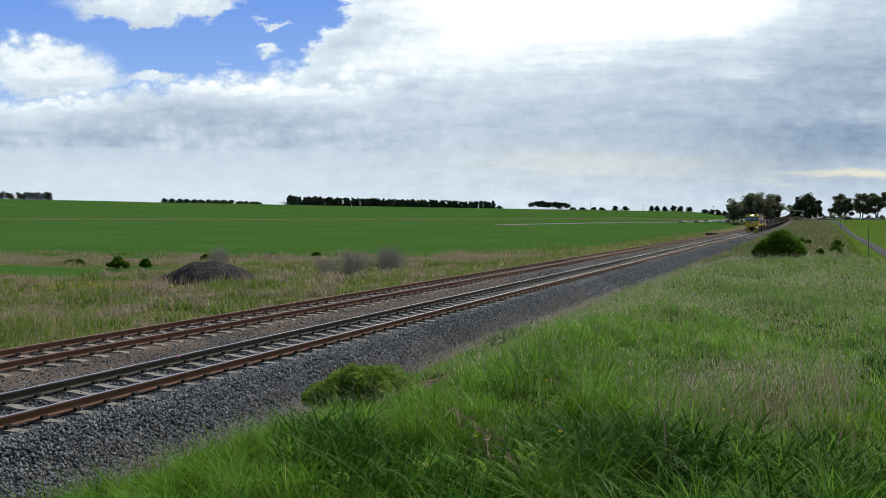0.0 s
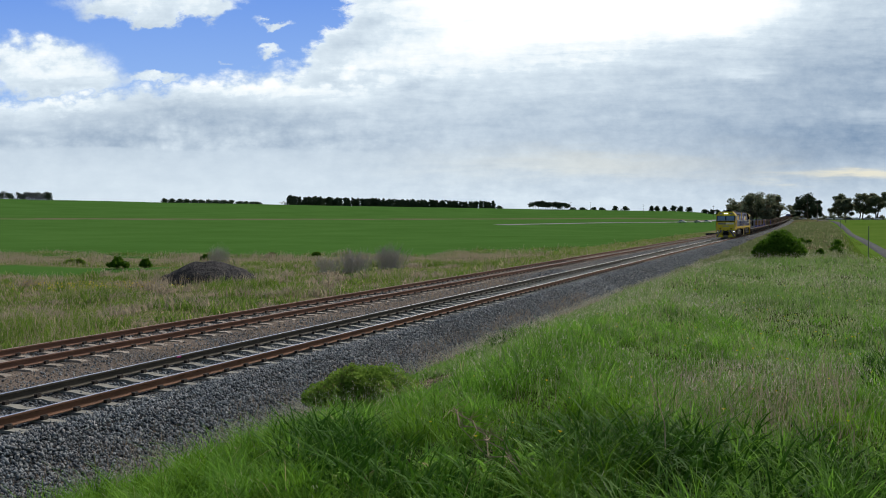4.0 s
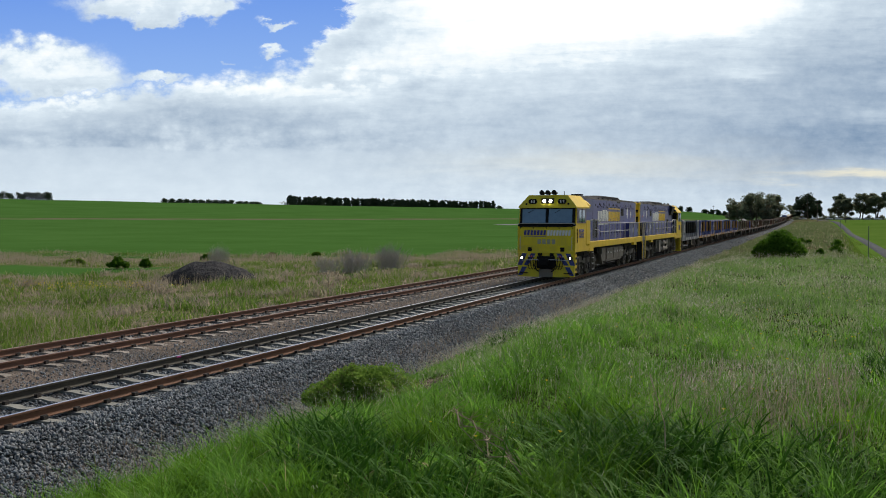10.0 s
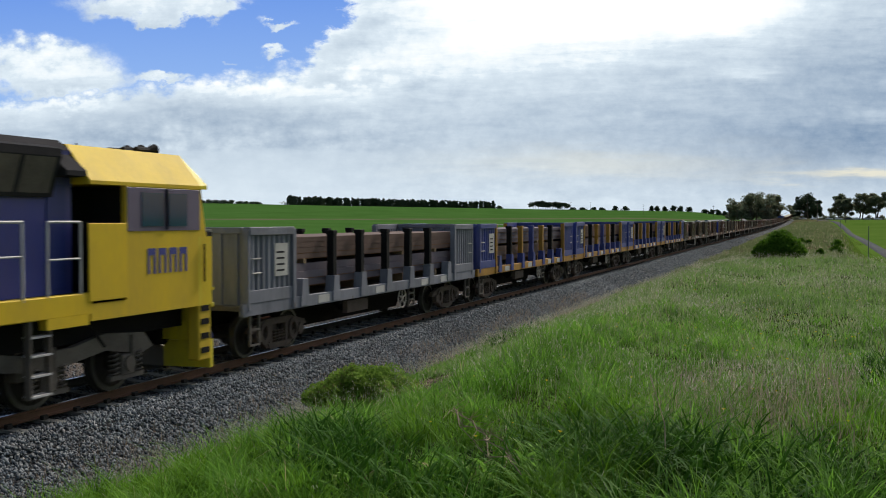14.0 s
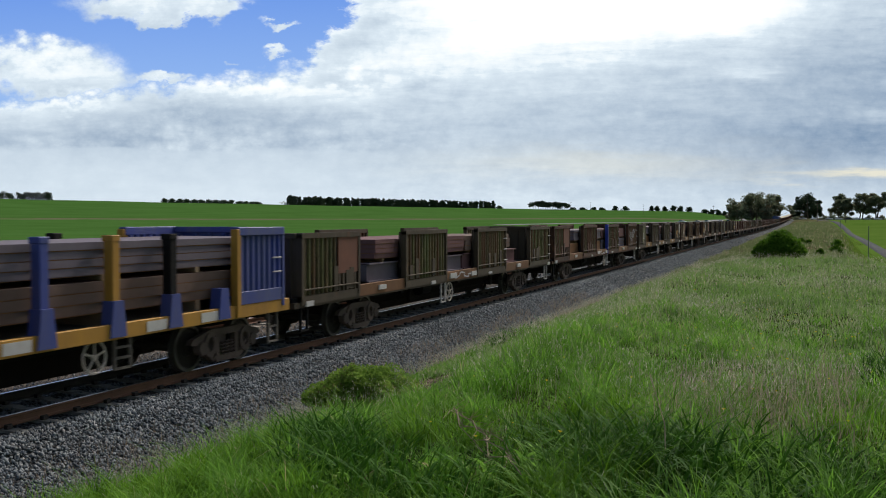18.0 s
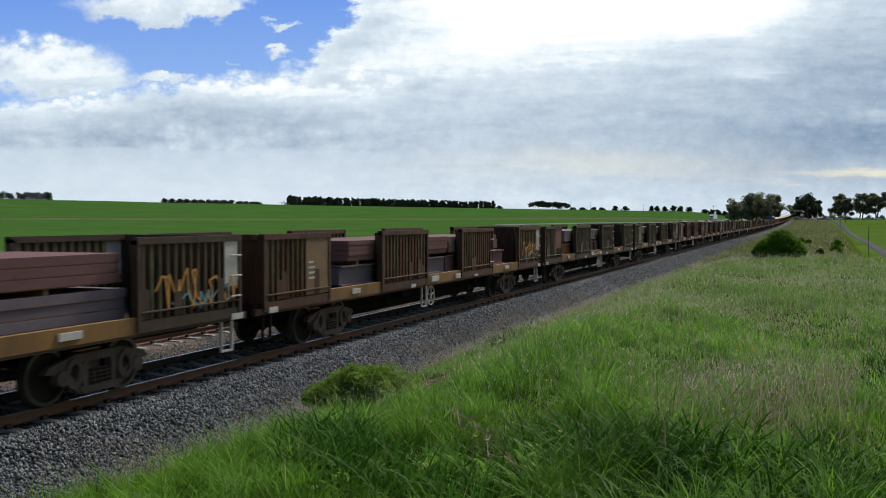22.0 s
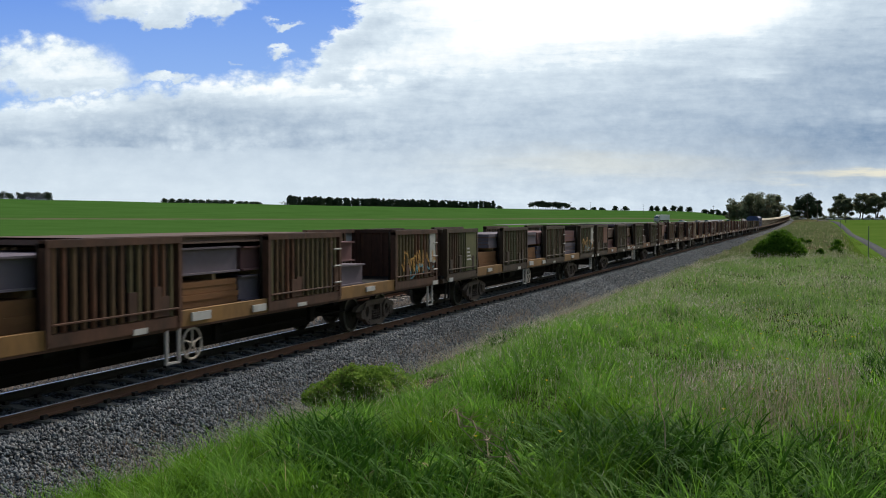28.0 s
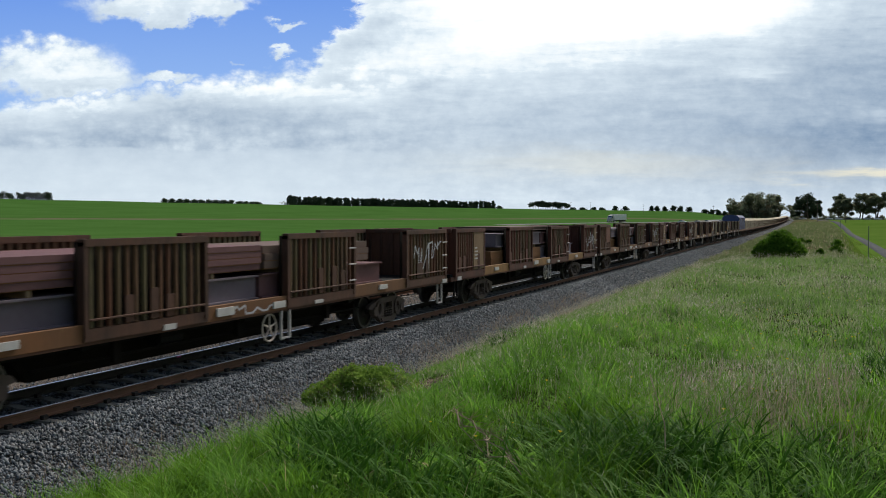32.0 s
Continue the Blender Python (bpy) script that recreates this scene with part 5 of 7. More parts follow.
    part("plough_skirt", prism(bmesh.new(), [(-0.36, 0.12), (0.36, 0.12), (0.36, 0.46), (0.2, 0.52), (-0.2, 0.52), (-0.36, 0.46)], "y", 0.58, 0.66), TANK_PAINT, L, "dusty pale plough skirt")
    part("front_rail", rods([(-1.35, 0.56, 2.60), (1.35, 0.56, 2.60)], 0.022, 6), BLACK, L, "black handrail below the windscreens")
    for x in (-1.3, -0.65, 0.0, 0.65, 1.3):
        part("rail_stay", rods([(x, 0.56, 2.60), (x, 0.63, 2.50)], 0.018, 5), BLACK, L)
    part("uncoupling_lever", rods([(-1.2, 0.50, 0.94), (-0.4, 0.46, 0.98), (0.4, 0.46, 0.98), (1.2, 0.50, 0.94)], 0.02, 5), HANDRAIL, L)
    for s in (-1, 1):
        for i in range(3):
            x = s * (0.60 + 0.13 * i)
            part("hose", rods([(x, 0.56, 1.12), (x + s * 0.02, 0.44, 0.92 - 0.05 * i), (x - s * 0.03, 0.42, 0.58), (x - s * 0.10, 0.46, 0.50)], 0.022, 6), BLACK, L)
            part("hose_cock", boxes((x - 0.035, x + 0.035, 0.53, 0.60, 1.10, 1.17)), RED_MARK if i == 1 else HANDRAIL, L)
        part("jumper_box", boxes((s * 0.30 - 0.10, s * 0.30 + 0.10, 0.52, 0.60, 1.16, 1.30), bevel=0.01), BLACK, L)
        part("front_step", boxes((s * 1.12 - 0.2, s * 1.12 + 0.2, 0.44, 0.58, 0.30, 0.34), bevel=0.005), BLACK, L)
        part("grab_rail", rods([(s * 1.30, 0.60, 1.45), (s * 1.30, 0.52, 1.50), (s * 1.30, 0.52, 2.05), (s * 1.30, 0.60, 2.10)], 0.016, 5), HANDRAIL, L)
    part("draft_gear", boxes((-0.45, 0.45, 0.48, 0.9, 0.55, 1.15), bevel=0.04), BLACK, L)
    bm = boxes((-0.16, 0.16, 0.05, 0.6, 0.72, 1.02), (-0.24, 0.24, -0.05, 0.2, 0.70, 1.04), bevel=0.04)
    part("coupler", bm, BLACK, L)
    # long hood
    hood = [(-1.08, 1.78), (1.08, 1.78), (1.08, 4.05), (0.92, 4.16), (-0.92, 4.16), (-1.08, 4.05)]
    part("hood", prism(bmesh.new(), hood, "y", 3.95, 20.45 + tail), BLUE_PAINT, L, "blue-violet engine hood with faded patches")
    part("hood_roof", prism(bmesh.new(), [(-1.09, 4.05), (1.09, 4.05), (0.85, 4.22), (-0.85, 4.22)], "y", 3.97, 8.6), SMOKE, L, "sooty roof panel")
    part("roof_fairing", prism(bmesh.new(), [(8.6, 4.10), (15.6, 4.10), (14.6, 4.30), (9.6, 4.30)], "x", -0.95, 0.95), SMOKE, L)
    part("hood_cap", prism(bmesh.new(), [(-1.085, 4.055), (1.085, 4.055), (0.93, 4.175), (-0.93, 4.175)], "y", 8.6, 20.4 + tail), SMOKE, L, "sooty hood top")
    part("roof_grille", boxes((-0.7, 0.7, 9.8, 14.2, 4.29, 4.325)), SMOKE, L)
    part("exhaust_stack", boxes((-0.3, 0.3, 7.2, 7.6, 4.18, 4.36)), SMOKE, L)
    for s in (-1, 1):
        # the far-tank side carries its marks further back
        back = 0.95 if s < 0 else 0.0

        def on(a, b, y0, y1, z0, z1):
            return (min(s * a, s * b), max(s * a, s * b), y0, y1, z0, z1)
        part("radiator_recess", boxes(on(1.075, 1.10, 4.55, 6.55, 3.36, 4.02)), DEEP_BLUE, L, "deep blue recessed intake")
        part("intake_cowl", prism(bmesh.new(), [(s * 1.08, 3.98), (s * 1.40, 3.72), (s * 1.40, 3.64), (s * 1.08, 3.62)], "y", 3.95, 4.40), YELLOW_PAINT if s > 0 else SMOKE, L)
        part("cab_rear_door", boxes(on(1.07, 1.10, 4.1, 4.5, 1.85, 3.5)), DEEP_BLUE, L, "deep blue rear cab door")
        part("dark_opening", boxes(on(1.07, 1.09, 6.5, 7.6, 1.95, 2.95)), BLACK, L)
        part("hood_window", boxes(on(1.075, 1.098, 15.0 + back, 15.75 + back, 3.18, 3.60)), BLACK, L)
        # panel seams, latches and doors
        for y0 in (6.45, 8.6, 10.2, 12.0, 13.8, 16.0, 17.8):
            part("seam", boxes(on(1.078, 1.086, y0, y0 + 0.02, 1.9, 4.02)), SMOKE, L)
        bm = bmesh.new()
        for i in range(30):
            y0 = 7.2 + i * 0.42
            box(bm, *on(1.078, 1.10, y0, y0 + 0.05, 3.60 + 0.1 * (i % 3 == 0), 3.70 + 0.1 * (i % 3 == 0)))
            if i % 2:
                box(bm, *on(1.078, 1.10, y0, y0 + 0.05, 2.12, 2.22))
        tagged(part("latches", bm, BLACK, L), kind="stuff")
        part("vent", boxes(on(1.078, 1.10, 13.6 + back, 14.6 + back, 3.94, 4.02)), BLACK, L)
        # side lettering as plain leaning blocks
        n1, y0, y1 = 7, 7.7 + back, 14.4 + back
        w = (y1 - y0) / 15
        for i in range(15):
            # reads from the cab on one side, towards it on the other
            j = i if s > 0 else 14 - i
            a = y0 + j * w
            z1 = 3.50 if i in (3, 4, 5) else 3.42
            part("side_lettering", slant_block(s, 1.086, a + 0.04, a + w - 0.05, 2.84, z1, 0.06 if s > 0 else -0.06, 0.2 if i % 3 else 0.0), WHITE_MARK if i < n1 else YELLOW_MARK, L, "white lettering block" if i < n1 else "yellow lettering block")
        white = (y0, y0 + w * 6.5) if s > 0 else (y1 - w * 6.5, y1)
        part("underline", boxes(on(1.086, 1.092, white[0], white[1], 2.66, 2.72)), WHITE_MARK, L)
        over = (y0 + w * 7.2, y1 + 0.15) if s > 0 else (y0 - 0.15, y1 - w * 7.2)
        part("overline", boxes(on(1.086, 1.092, over[0], over[1], 3.55, 3.62)), YELLOW_MARK, L)
        e = y1 + 0.1 if s > 0 else y0 - 0.15
        part("overline", boxes(on(1.086, 1.092, e, e + 0.06, 2.86, 3.55)), YELLOW_MARK, L)
        for y, z, r in ((17.2, 3.35, 0.46), (18.5, 3.30, 0.30)):
            part("star", star_bm(s * 1.087, y + back, z, r), WHITE_MARK, L, "white seven-pointed star")
        for y, z, r in ((17.55, 2.30, 0.27), (19.2, 2.24, 0.19)) if s > 0 else ((17.9, 2.42, 0.30), (19.5, 2.10, 0.24), (18.5, 2.22, 0.16)):
            part("star", star_bm(s * 1.408, y + 0.6 * back, z, r), WHITE_MARK, L, "small white star")
        part("marker_lens", boxes(on(1.08, 1.095, 19.35 + tail, 19.5 + tail, 3.10, 3.22)), RED_MARK, L)
        # side equipment boxes on the walkway
        part("side_box", boxes(on(1.08, 1.40, 16.4 if s > 0 else 16.3, 19.7 + tail, 1.79, 2.74), bevel=0.01), BLUE_PAINT, L, "blue equipment box")
        part("dark_opening", boxes(on(1.082, 1.10, 19.72 + tail, 20.42 + tail, 1.82, 2.72)), BLACK, L)
        # flaked paint streaks, flared louvres beside the cab, small fittings
        if s < 0:
            flake = np.random.default_rng(14)
            for i in range(26):
                y, z, l = float(flake.uniform(16.5, 19.2)), float(flake.uniform(2.0, 2.62)), float(flake.uniform(0.05, 0.22))
                part("paint_flake", prism(bmesh.new(), [(y, z), (y + l * 0.6, z - 0.012), (y + l, z + 0.008), (y + l * 0.5, z + 0.022)], "x", -1.402, -1.405), WHITE_MARK, L)
            lou = part("radiator_louvre", prism(bmesh.new(), [(s * 1.08, 3.30), (s * 1.16, 3.30), (s * 1.36, 3.92), (s * 1.36, 4.04), (s * 1.08, 4.10)], "y", 4.45, 6.0), SMOKE, L, "sooty flared radiator louvre")
            for i in range(2):
                part("louvre_face", prism(bmesh.new(), [(s * 1.172, 3.36), (s * 1.352, 3.90), (s * 1.36, 3.90), (s * 1.18, 3.36)], "y", 4.55 + i * 0.72, 5.18 + i * 0.72), GRIME, lou)
        for y in (8.2, 9.4, 11.0, 12.4, 13.2, 16.6, 18.2):
            part("hinge", boxes(on(1.078, 1.104, y + back, y + back + 0.10, 3.76, 3.88)), SMOKE, L)
            part("lifting_lug", boxes(on(1.0, 1.06, y + back, y + back + 0.12, 4.08, 4.16)), SMOKE, L)
        part("pipe_run", rods([(s * 1.25, 14.3, 1.40), (s * 1.25, 15.0, 1.42), (s * 1.25, 15.2, 1.2), (s * 1.25, 15.5, 1.0)], 0.03, 6), BLACK, L)
        part("pipe_run", rods([(s * 1.22, 6.9, 1.30), (s * 1.22, 9.0, 1.36), (s * 1.22, 14.3, 1.40)], 0.022, 6), SMOKE, L)
        # handrails
        pts = [(s * 1.43, 5.35, 1.75), (s * 1.43, 5.35, 2.92), (s * 1.43, 6.2, 2.92), (s * 1.43, 7.0, 2.74), (s * 1.43, 16.4, 2.74), (s * 1.43, 20.9, 2.76)]
        part("top_rail", rods(pts, 0.024, 6), HANDRAIL, L)
        part("middle_rail", rods([(s * 1.43, 5.35, 2.42), (s * 1.43, 6.2, 2.42), (s * 1.43, 7.0, 2.28), (s * 1.43, 16.3, 2.28)], 0.018, 6), HANDRAIL, L)
        for y in (6.2, 7.9, 9.55, 11.2, 12.85, 14.5, 16.1, 17.7, 19.3):
            part("handrail_post", boxes(on(1.405, 1.445, y - 0.025, y + 0.025, 1.60, 2.92 if y < 7 else 2.75)), HANDRAIL, L)
        part("gate_rail", rods([(s * 1.43, 4.15, 1.75), (s * 1.43, 4.15, 2.92), (s * 1.43, 4.85, 2.92), (s * 1.43, 4.85, 1.75)], 0.022, 6), HANDRAIL, L)
        part("gate_rail", rods([(s * 1.43, 4.15, 2.35), (s * 1.43, 4.85, 2.35)], 0.018, 6), HANDRAIL, L)
        for y in (4.0, 17.6):
            part("jack_pad", boxes(on(1.30, 1.452, y, y + 0.9, 1.30, 1.47)), YELLOW_PAINT, L)
        # steps under the cab door
        st = part("side_ladder", boxes(on(1.28, 1.40, 4.75, 4.79, 0.30, 1.46), on(1.28, 1.40, 5.15, 5.19, 0.30, 1.46)), GRIME, L, "steel side steps")
        for z in (0.32, 0.62, 0.92, 1.2):
            part("tread", boxes(on(1.24, 1.42, 4.77, 5.17, z, z + 0.03)), HANDRAIL, st)
        # rear steps
        rs = part("rear_steps", boxes(on(1.10, 1.44, 20.95, 21.0, 0.25, 1.75), on(0.95, 1.0, 21.0, 21.55, 0.25, 1.75)), SMOKE, L, "dark rear step well")
        for z in (0.25, 0.55, 0.85, 1.15, 1.45):
            part("tread", boxes(on(0.95, 1.44, 21.0, 21.55, z, z + 0.03)), SMOKE, rs)
        part("stringer", prism(bmesh.new(), [(20.85, 1.78), (21.02, 1.78), (21.22, 0.95), (21.22, 0.25), (21.06, 0.25), (21.06, 0.95)], "x", s * 1.40, s * 1.46), YELLOW_PAINT, rs, "yellow step stringer")
        part("rear_grab", rods([(s * 1.43, 20.95, 2.72), (s * 1.43, 21.2, 2.0), (s * 1.43, 21.3, 1.6), (s * 1.43, 21.15, 1.45)], 0.022, 6), HANDRAIL, L)
        part("rear_post", rods([(s * 1.43, 21.55, 0.25), (s * 1.43, 21.55, 2.70), (s * 1.43, 21.4, 2.78), (s * 1.43, 20.9, 2.78)], 0.024, 6), HANDRAIL, L)
        part("sand_box", boxes(on(0.55, 1.05, 20.45 + tail, 20.85 + tail, 1.8, 4.0), bevel=0.03), YELLOW_PAINT, L, "yellow hood corner with worn patches")
        part("corner_recess", boxes(on(0.66, 0.98, 20.84 + tail, 20.862 + tail, 2.75, 3.15)), BLACK, L)
        part("corner_recess", boxes(on(0.66, 0.98, 20.84 + tail, 20.862 + tail, 3.42, 3.62)), BLACK, L)
        part("corner_cap", boxes(on(0.50, 1.09, 20.40 + tail, 20.88 + tail, 3.96, 4.10), bevel=0.02), YELLOW_PAINT, L)
        part("worn_patch", prism(bmesh.new(), [(s * 0.60, 2.30), (s * 1.0, 2.22), (s * 0.96, 2.52), (s * 0.74, 2.60)], "y", 20.851 + tail, 20.857 + tail), GRIME, L, "patch worn to bare metal")
    # rear end
    part("hood_end", boxes((-1.07, 1.07, 20.44 + tail, 20.62 + tail, 1.78, 4.12), bevel=0.02), YELLOW_PAINT, L, "yellow hood end")
    part("rear_number_board", boxes((-0.22, 0.22, 20.62 + tail, 20.70 + tail, 3.45, 3.70), bevel=0.03), BLACK, L)
    for d in (-0.12, 0.04):
        part("number_bar", boxes((d, d + 0.08, 20.70 + tail, 20.71 + tail, 3.51, 3.64)), WHITE_MARK, L)
    for d in (-0.42, 0.06):
        part("number_bar", boxes((d, d + 0.30, 20.62 + tail, 20.63 + tail, 2.25, 2.85)), GREY_MARK, L)
    part("end_rail", rods([(-0.5, 20.72 + tail, 3.05), (0.5, 20.72 + tail, 3.05)], 0.02, 5), HANDRAIL, L)
    part("end_platform", boxes((-1.42, 1.42, 20.45, 21.5, 1.68, 1.79)), SMOKE, L)
    part("headstock", boxes((-1.0, 1.0, 21.25, 21.42, 0.7, 1.7)), YELLOW_PAINT, L, "yellow and black striped headstock")
    for k in range(3):
        part("stripe", prism(bmesh.new(), [(-0.95 + k * 0.65, 0.72), (-0.65 + k * 0.65, 0.72), (-0.30 + k * 0.65, 1.68), (-0.60 + k * 0.65, 1.68)], "y", 21.42, 21.428), BLACK, L)
    bm = boxes((-0.16, 0.16, 21.4, 21.85, 0.72, 1.02), (-0.24, 0.24, 21.7, 21.95, 0.70, 1.04), bevel=0.04)
    part("coupler", bm, BLACK, L)
    # tank side, cylinders side
    part("fuel_tank", prism(bmesh.new(), [(-1.30, 1.30), (-1.30, 0.75), (-0.95, 0.42), (0.95, 0.42), (1.36, 0.58), (1.36, 1.34)], "y", 8.9, 13.6), GRIME, L, "dusty grey fuel tank")
    for y0 in (8.95, 11.0, 12.55):
        part("tank_panel", boxes((1.355, 1.375, y0, y0 + 1.5, 0.70, 1.28), bevel=0.006), GRIME, L)
        for d in (0.3, 1.1):
            part("tank_cap", boxes((1.37, 1.40, y0 + d, y0 + d + 0.10, 1.02, 1.12)), HANDRAIL, L)
    part("battery_box", boxes((0.7, 1.36, 7.7, 8.7, 0.62, 1.36), bevel=0.02), GRIME, L)
    part("tank_bracket", prism(bmesh.new(), [(7.3, 1.05), (7.55, 1.05), (8.0, 0.45), (7.75, 0.45)], "x", 1.2, 1.36), GRIME, L)
    for z in (1.12, 0.68):
        bm = rods([(-1.22, 9.4, z), (-1.22, 9.5, z), (-1.22, 13.0, z), (-1.22, 13.1, z)], 0.20, 14)
        part("air_cylinder", bm, TANK_PAINT, L, "dusty grey air cylinder", True)
    for y in (10.2, 12.2):
        part("cylinder_strap", boxes((-1.44, -1.0, y, y + 0.06, 0.42, 1.4)), GRIME, L)
    part("equipment_cabinet", boxes((-1.42, -1.05, 13.4, 14.1, 0.45, 1.38), bevel=0.015), TANK_PAINT, L)
    for y0 in (14.3, 7.2, 8.1):
        part("equipment_box", boxes((-1.3, -1.0, y0, y0 + 0.6, 0.75, 1.35), bevel=0.02), GRIME, L)
    loco_bogie(L, 4.55)
    loco_bogie(L, 17.55)
    return L


LOCO_LABEL = "yellow-nosed blue-violet diesel locomotive with white stars and lit headlights"
loco_front = build_loco("diesel_locomotive", LOCO_LABEL)
loco_rear = build_loco("diesel_locomotive", LOCO_LABEL, 0.55)
tagged(loco_rear, "grimy blue-violet diesel locomotive running cab last, yellow ends")
# the second engine runs unlit
DARK_LENS = glass_material("unlit_lens", (0.25, 0.26, 0.27))
for lens in [c for c in loco_rear.children if c.name.split(".")[0] in ("headlight", "ditch_light")]:
    lens.data = lens.data.copy()
    lens.data.materials[0] = DARK_LENS
    tagged(lens, "unlit glass light")
# ---- wagons ----
BROWNS = [worn("brown_wagon_paint", (0.118, 0.050, 0.028), (0.024, 0.016, 0.012), 0.8, 0.8, 0, 1.3, True, 0.003, (0.125, 0.055, 0.026), 0.62),
          worn("black_brown_paint", (0.080, 0.050, 0.030), (0.018, 0.014, 0.011), 0.7, 0.8, 0, 1.3, True, 0.003, (0.10, 0.05, 0.028), 0.66),
          worn("olive_wagon_paint", (0.088, 0.064, 0.038), (0.040, 0.030, 0.02), 0.75, 0.8, 0, 1.2, True, 0.003, (0.115, 0.055, 0.03), 0.62),
          worn("maroon_wagon_paint", (0.125, 0.042, 0.026), (0.028, 0.017, 0.013), 0.7, 0.8, 0, 1.2, True, 0.003, (0.12, 0.06, 0.035), 0.66)]
def rib_paint(name, one, two, three):
    """Pressed ribs that weathered each its own way, streaked down."""
    k = Nodes(name)
    rnd = k.node("ShaderNodeObjectInfo").outputs["Random"]
    c = k.node("ShaderNodeVectorMath", operation="ADD")
    k.link(k.coords("Object", (1, 1, 0.22)), c.inputs[0])
    comb = k.node("ShaderNodeCombineXYZ")
    k.link(k.math("MULTIPLY", rnd, 41.0), comb.inputs[0])
    k.link(comb.outputs[0], c.inputs[1])
    v = c.outputs[0]
    tone = k.math("ADD", k.math("MULTIPLY", rnd, 0.6), k.math("MULTIPLY", k.noise(v, 3.0, 4), 0.5))
    col = k.mix(k.ramp(tone, 0.3, 0.85), one, two)
    col = k.mix(k.math("MULTIPLY", k.ramp(k.noise(v, 5.0, 5, 0.7), 0.48, 0.70), 0.8), col, three)
    fine = k.noise(v, 30.0, 3)
    return k.finish(col, 0.8, 0, fine, 0.003, 0.3)


RIBS = [rib_paint("brown_ribs", (0.150, 0.062, 0.034), (0.140, 0.118, 0.056), (0.032, 0.021, 0.016)), rib_paint("sooty_ribs", (0.115, 0.066, 0.040), (0.125, 0.120, 0.062), (0.026, 0.020, 0.016)),
        rib_paint("olive_ribs", (0.140, 0.150, 0.055), (0.150, 0.070, 0.038), (0.036, 0.026, 0.018)), rib_paint("maroon_ribs", (0.165, 0.056, 0.038), (0.130, 0.100, 0.054), (0.030, 0.019, 0.016))]
SILLS = [worn("rusty_sill", (0.20, 0.085, 0.030), (0.085, 0.05, 0.028), 0.65, 0.8, 0, 1.4, True, 0.003, (0.30, 0.17, 0.06), 0.66),
         worn("ochre_sill", (0.30, 0.155, 0.045), (0.10, 0.06, 0.03), 0.7, 0.8, 0, 1.4, True, 0.003)]
PALE_PATCH = [worn("tan_sheet_patch", (0.26, 0.17, 0.09), (0.15, 0.085, 0.05), 0.6, 0.8, 0, 2.2), worn("rust_sheet_patch", (0.20, 0.075, 0.045), (0.10, 0.05, 0.035), 0.6, 0.8, 0, 2.2),
              worn("white_sheet_patch", (0.60, 0.58, 0.54), (0.36, 0.33, 0.30), 0.5, 0.7, 0, 2.5), worn("olive_sheet_patch", (0.15, 0.15, 0.06), (0.08, 0.075, 0.04), 0.6, 0.8, 0, 2.2)]
PLATE = worn("white_label_plate", (0.62, 0.60, 0.58), (0.40, 0.36, 0.33), 0.5, 0.6, 0, 5)
PALE_STEP = worn("pale_step_paint", (0.55, 0.52, 0.50), (0.28, 0.25, 0.23), 0.5, 0.7, 0, 4)
BOGIE = worn("rusty_bogie_casting", (0.125, 0.090, 0.072), (0.050, 0.038, 0.031), 0.65, 0.85, 0, 2.6, bump=0.005)
STEEL_LOADS = [worn("mauve_steel", (0.185, 0.160, 0.190), (0.130, 0.100, 0.115), 0.6, 0.75, 0.0, 0.6, specular=0.12), worn("rust_steel", (0.25, 0.125, 0.058), (0.15, 0.08, 0.045), 0.6, 0.8, 0.0, 0.7, specular=0.1),
               worn("brown_steel", (0.185, 0.125, 0.105), (0.11, 0.075, 0.062), 0.6, 0.75, 0.0, 0.6, specular=0.12), worn("pink_steel", (0.20, 0.105, 0.108), (0.12, 0.068, 0.068), 0.6, 0.75, 0.0, 0.6, specular=0.12)]
TIMBER = worn("packing_timber", (0.30, 0.21, 0.12), (0.15, 0.10, 0.07), 0.6, 0.85, 0, 3)
BLUE_WAGON = worn("blue_wagon_paint", (0.038, 0.062, 0.30), (0.115, 0.125, 0.20), 0.75, 0.6, 0, 1.4, True, 0.002, (0.10, 0.075, 0.06), 0.69)
GREY_WAGON = worn("grey_wagon_paint", (0.26, 0.265, 0.31), (0.11, 0.11, 0.13), 0.7, 0.7, 0, 1.4, True, 0.002, (0.12, 0.08, 0.06), 0.67)
YELLOW_WAGON = worn("yellow_wagon_paint", (0.50, 0.255, 0.030), (0.27, 0.135, 0.040), 0.65, 0.65, 0, 1.6, True, 0.002, (0.14, 0.08, 0.045), 0.66)
BLUE_POST = worn("blue_post_paint", (0.03, 0.06, 0.42), (0.03, 0.04, 0.2), 0.4, 0.5, 0, 3)
WHITE_WHEEL = worn("pale_handwheel", (0.60, 0.52, 0.44), (0.35, 0.28, 0.22), 0.5, 0.7, 0, 5)
GRAFFITI = [worn("pale_spray_paint", (0.55, 0.54, 0.56), (0.35, 0.33, 0.35), 0.5, 0.6, 0, 6), worn("orange_spray_paint", (0.60, 0.30, 0.05), (0.4, 0.22, 0.08), 0.5, 0.6, 0, 6), worn("cyan_spray_paint", (0.10, 0.30, 0.38), (0.08, 0.2, 0.25), 0.5, 0.6, 0, 6)]
WAGON_WHEEL = 0.46
GIRDER = 0.32


# near-black that paints in the shade behind the ribs and below the wagons
SHADE_BLACK = worn("soot_black", (0.012, 0.010, 0.009), (0.022, 0.016, 0.012), 0.5, 0.9, 0, 2, bump=0.002, specular=0.1)


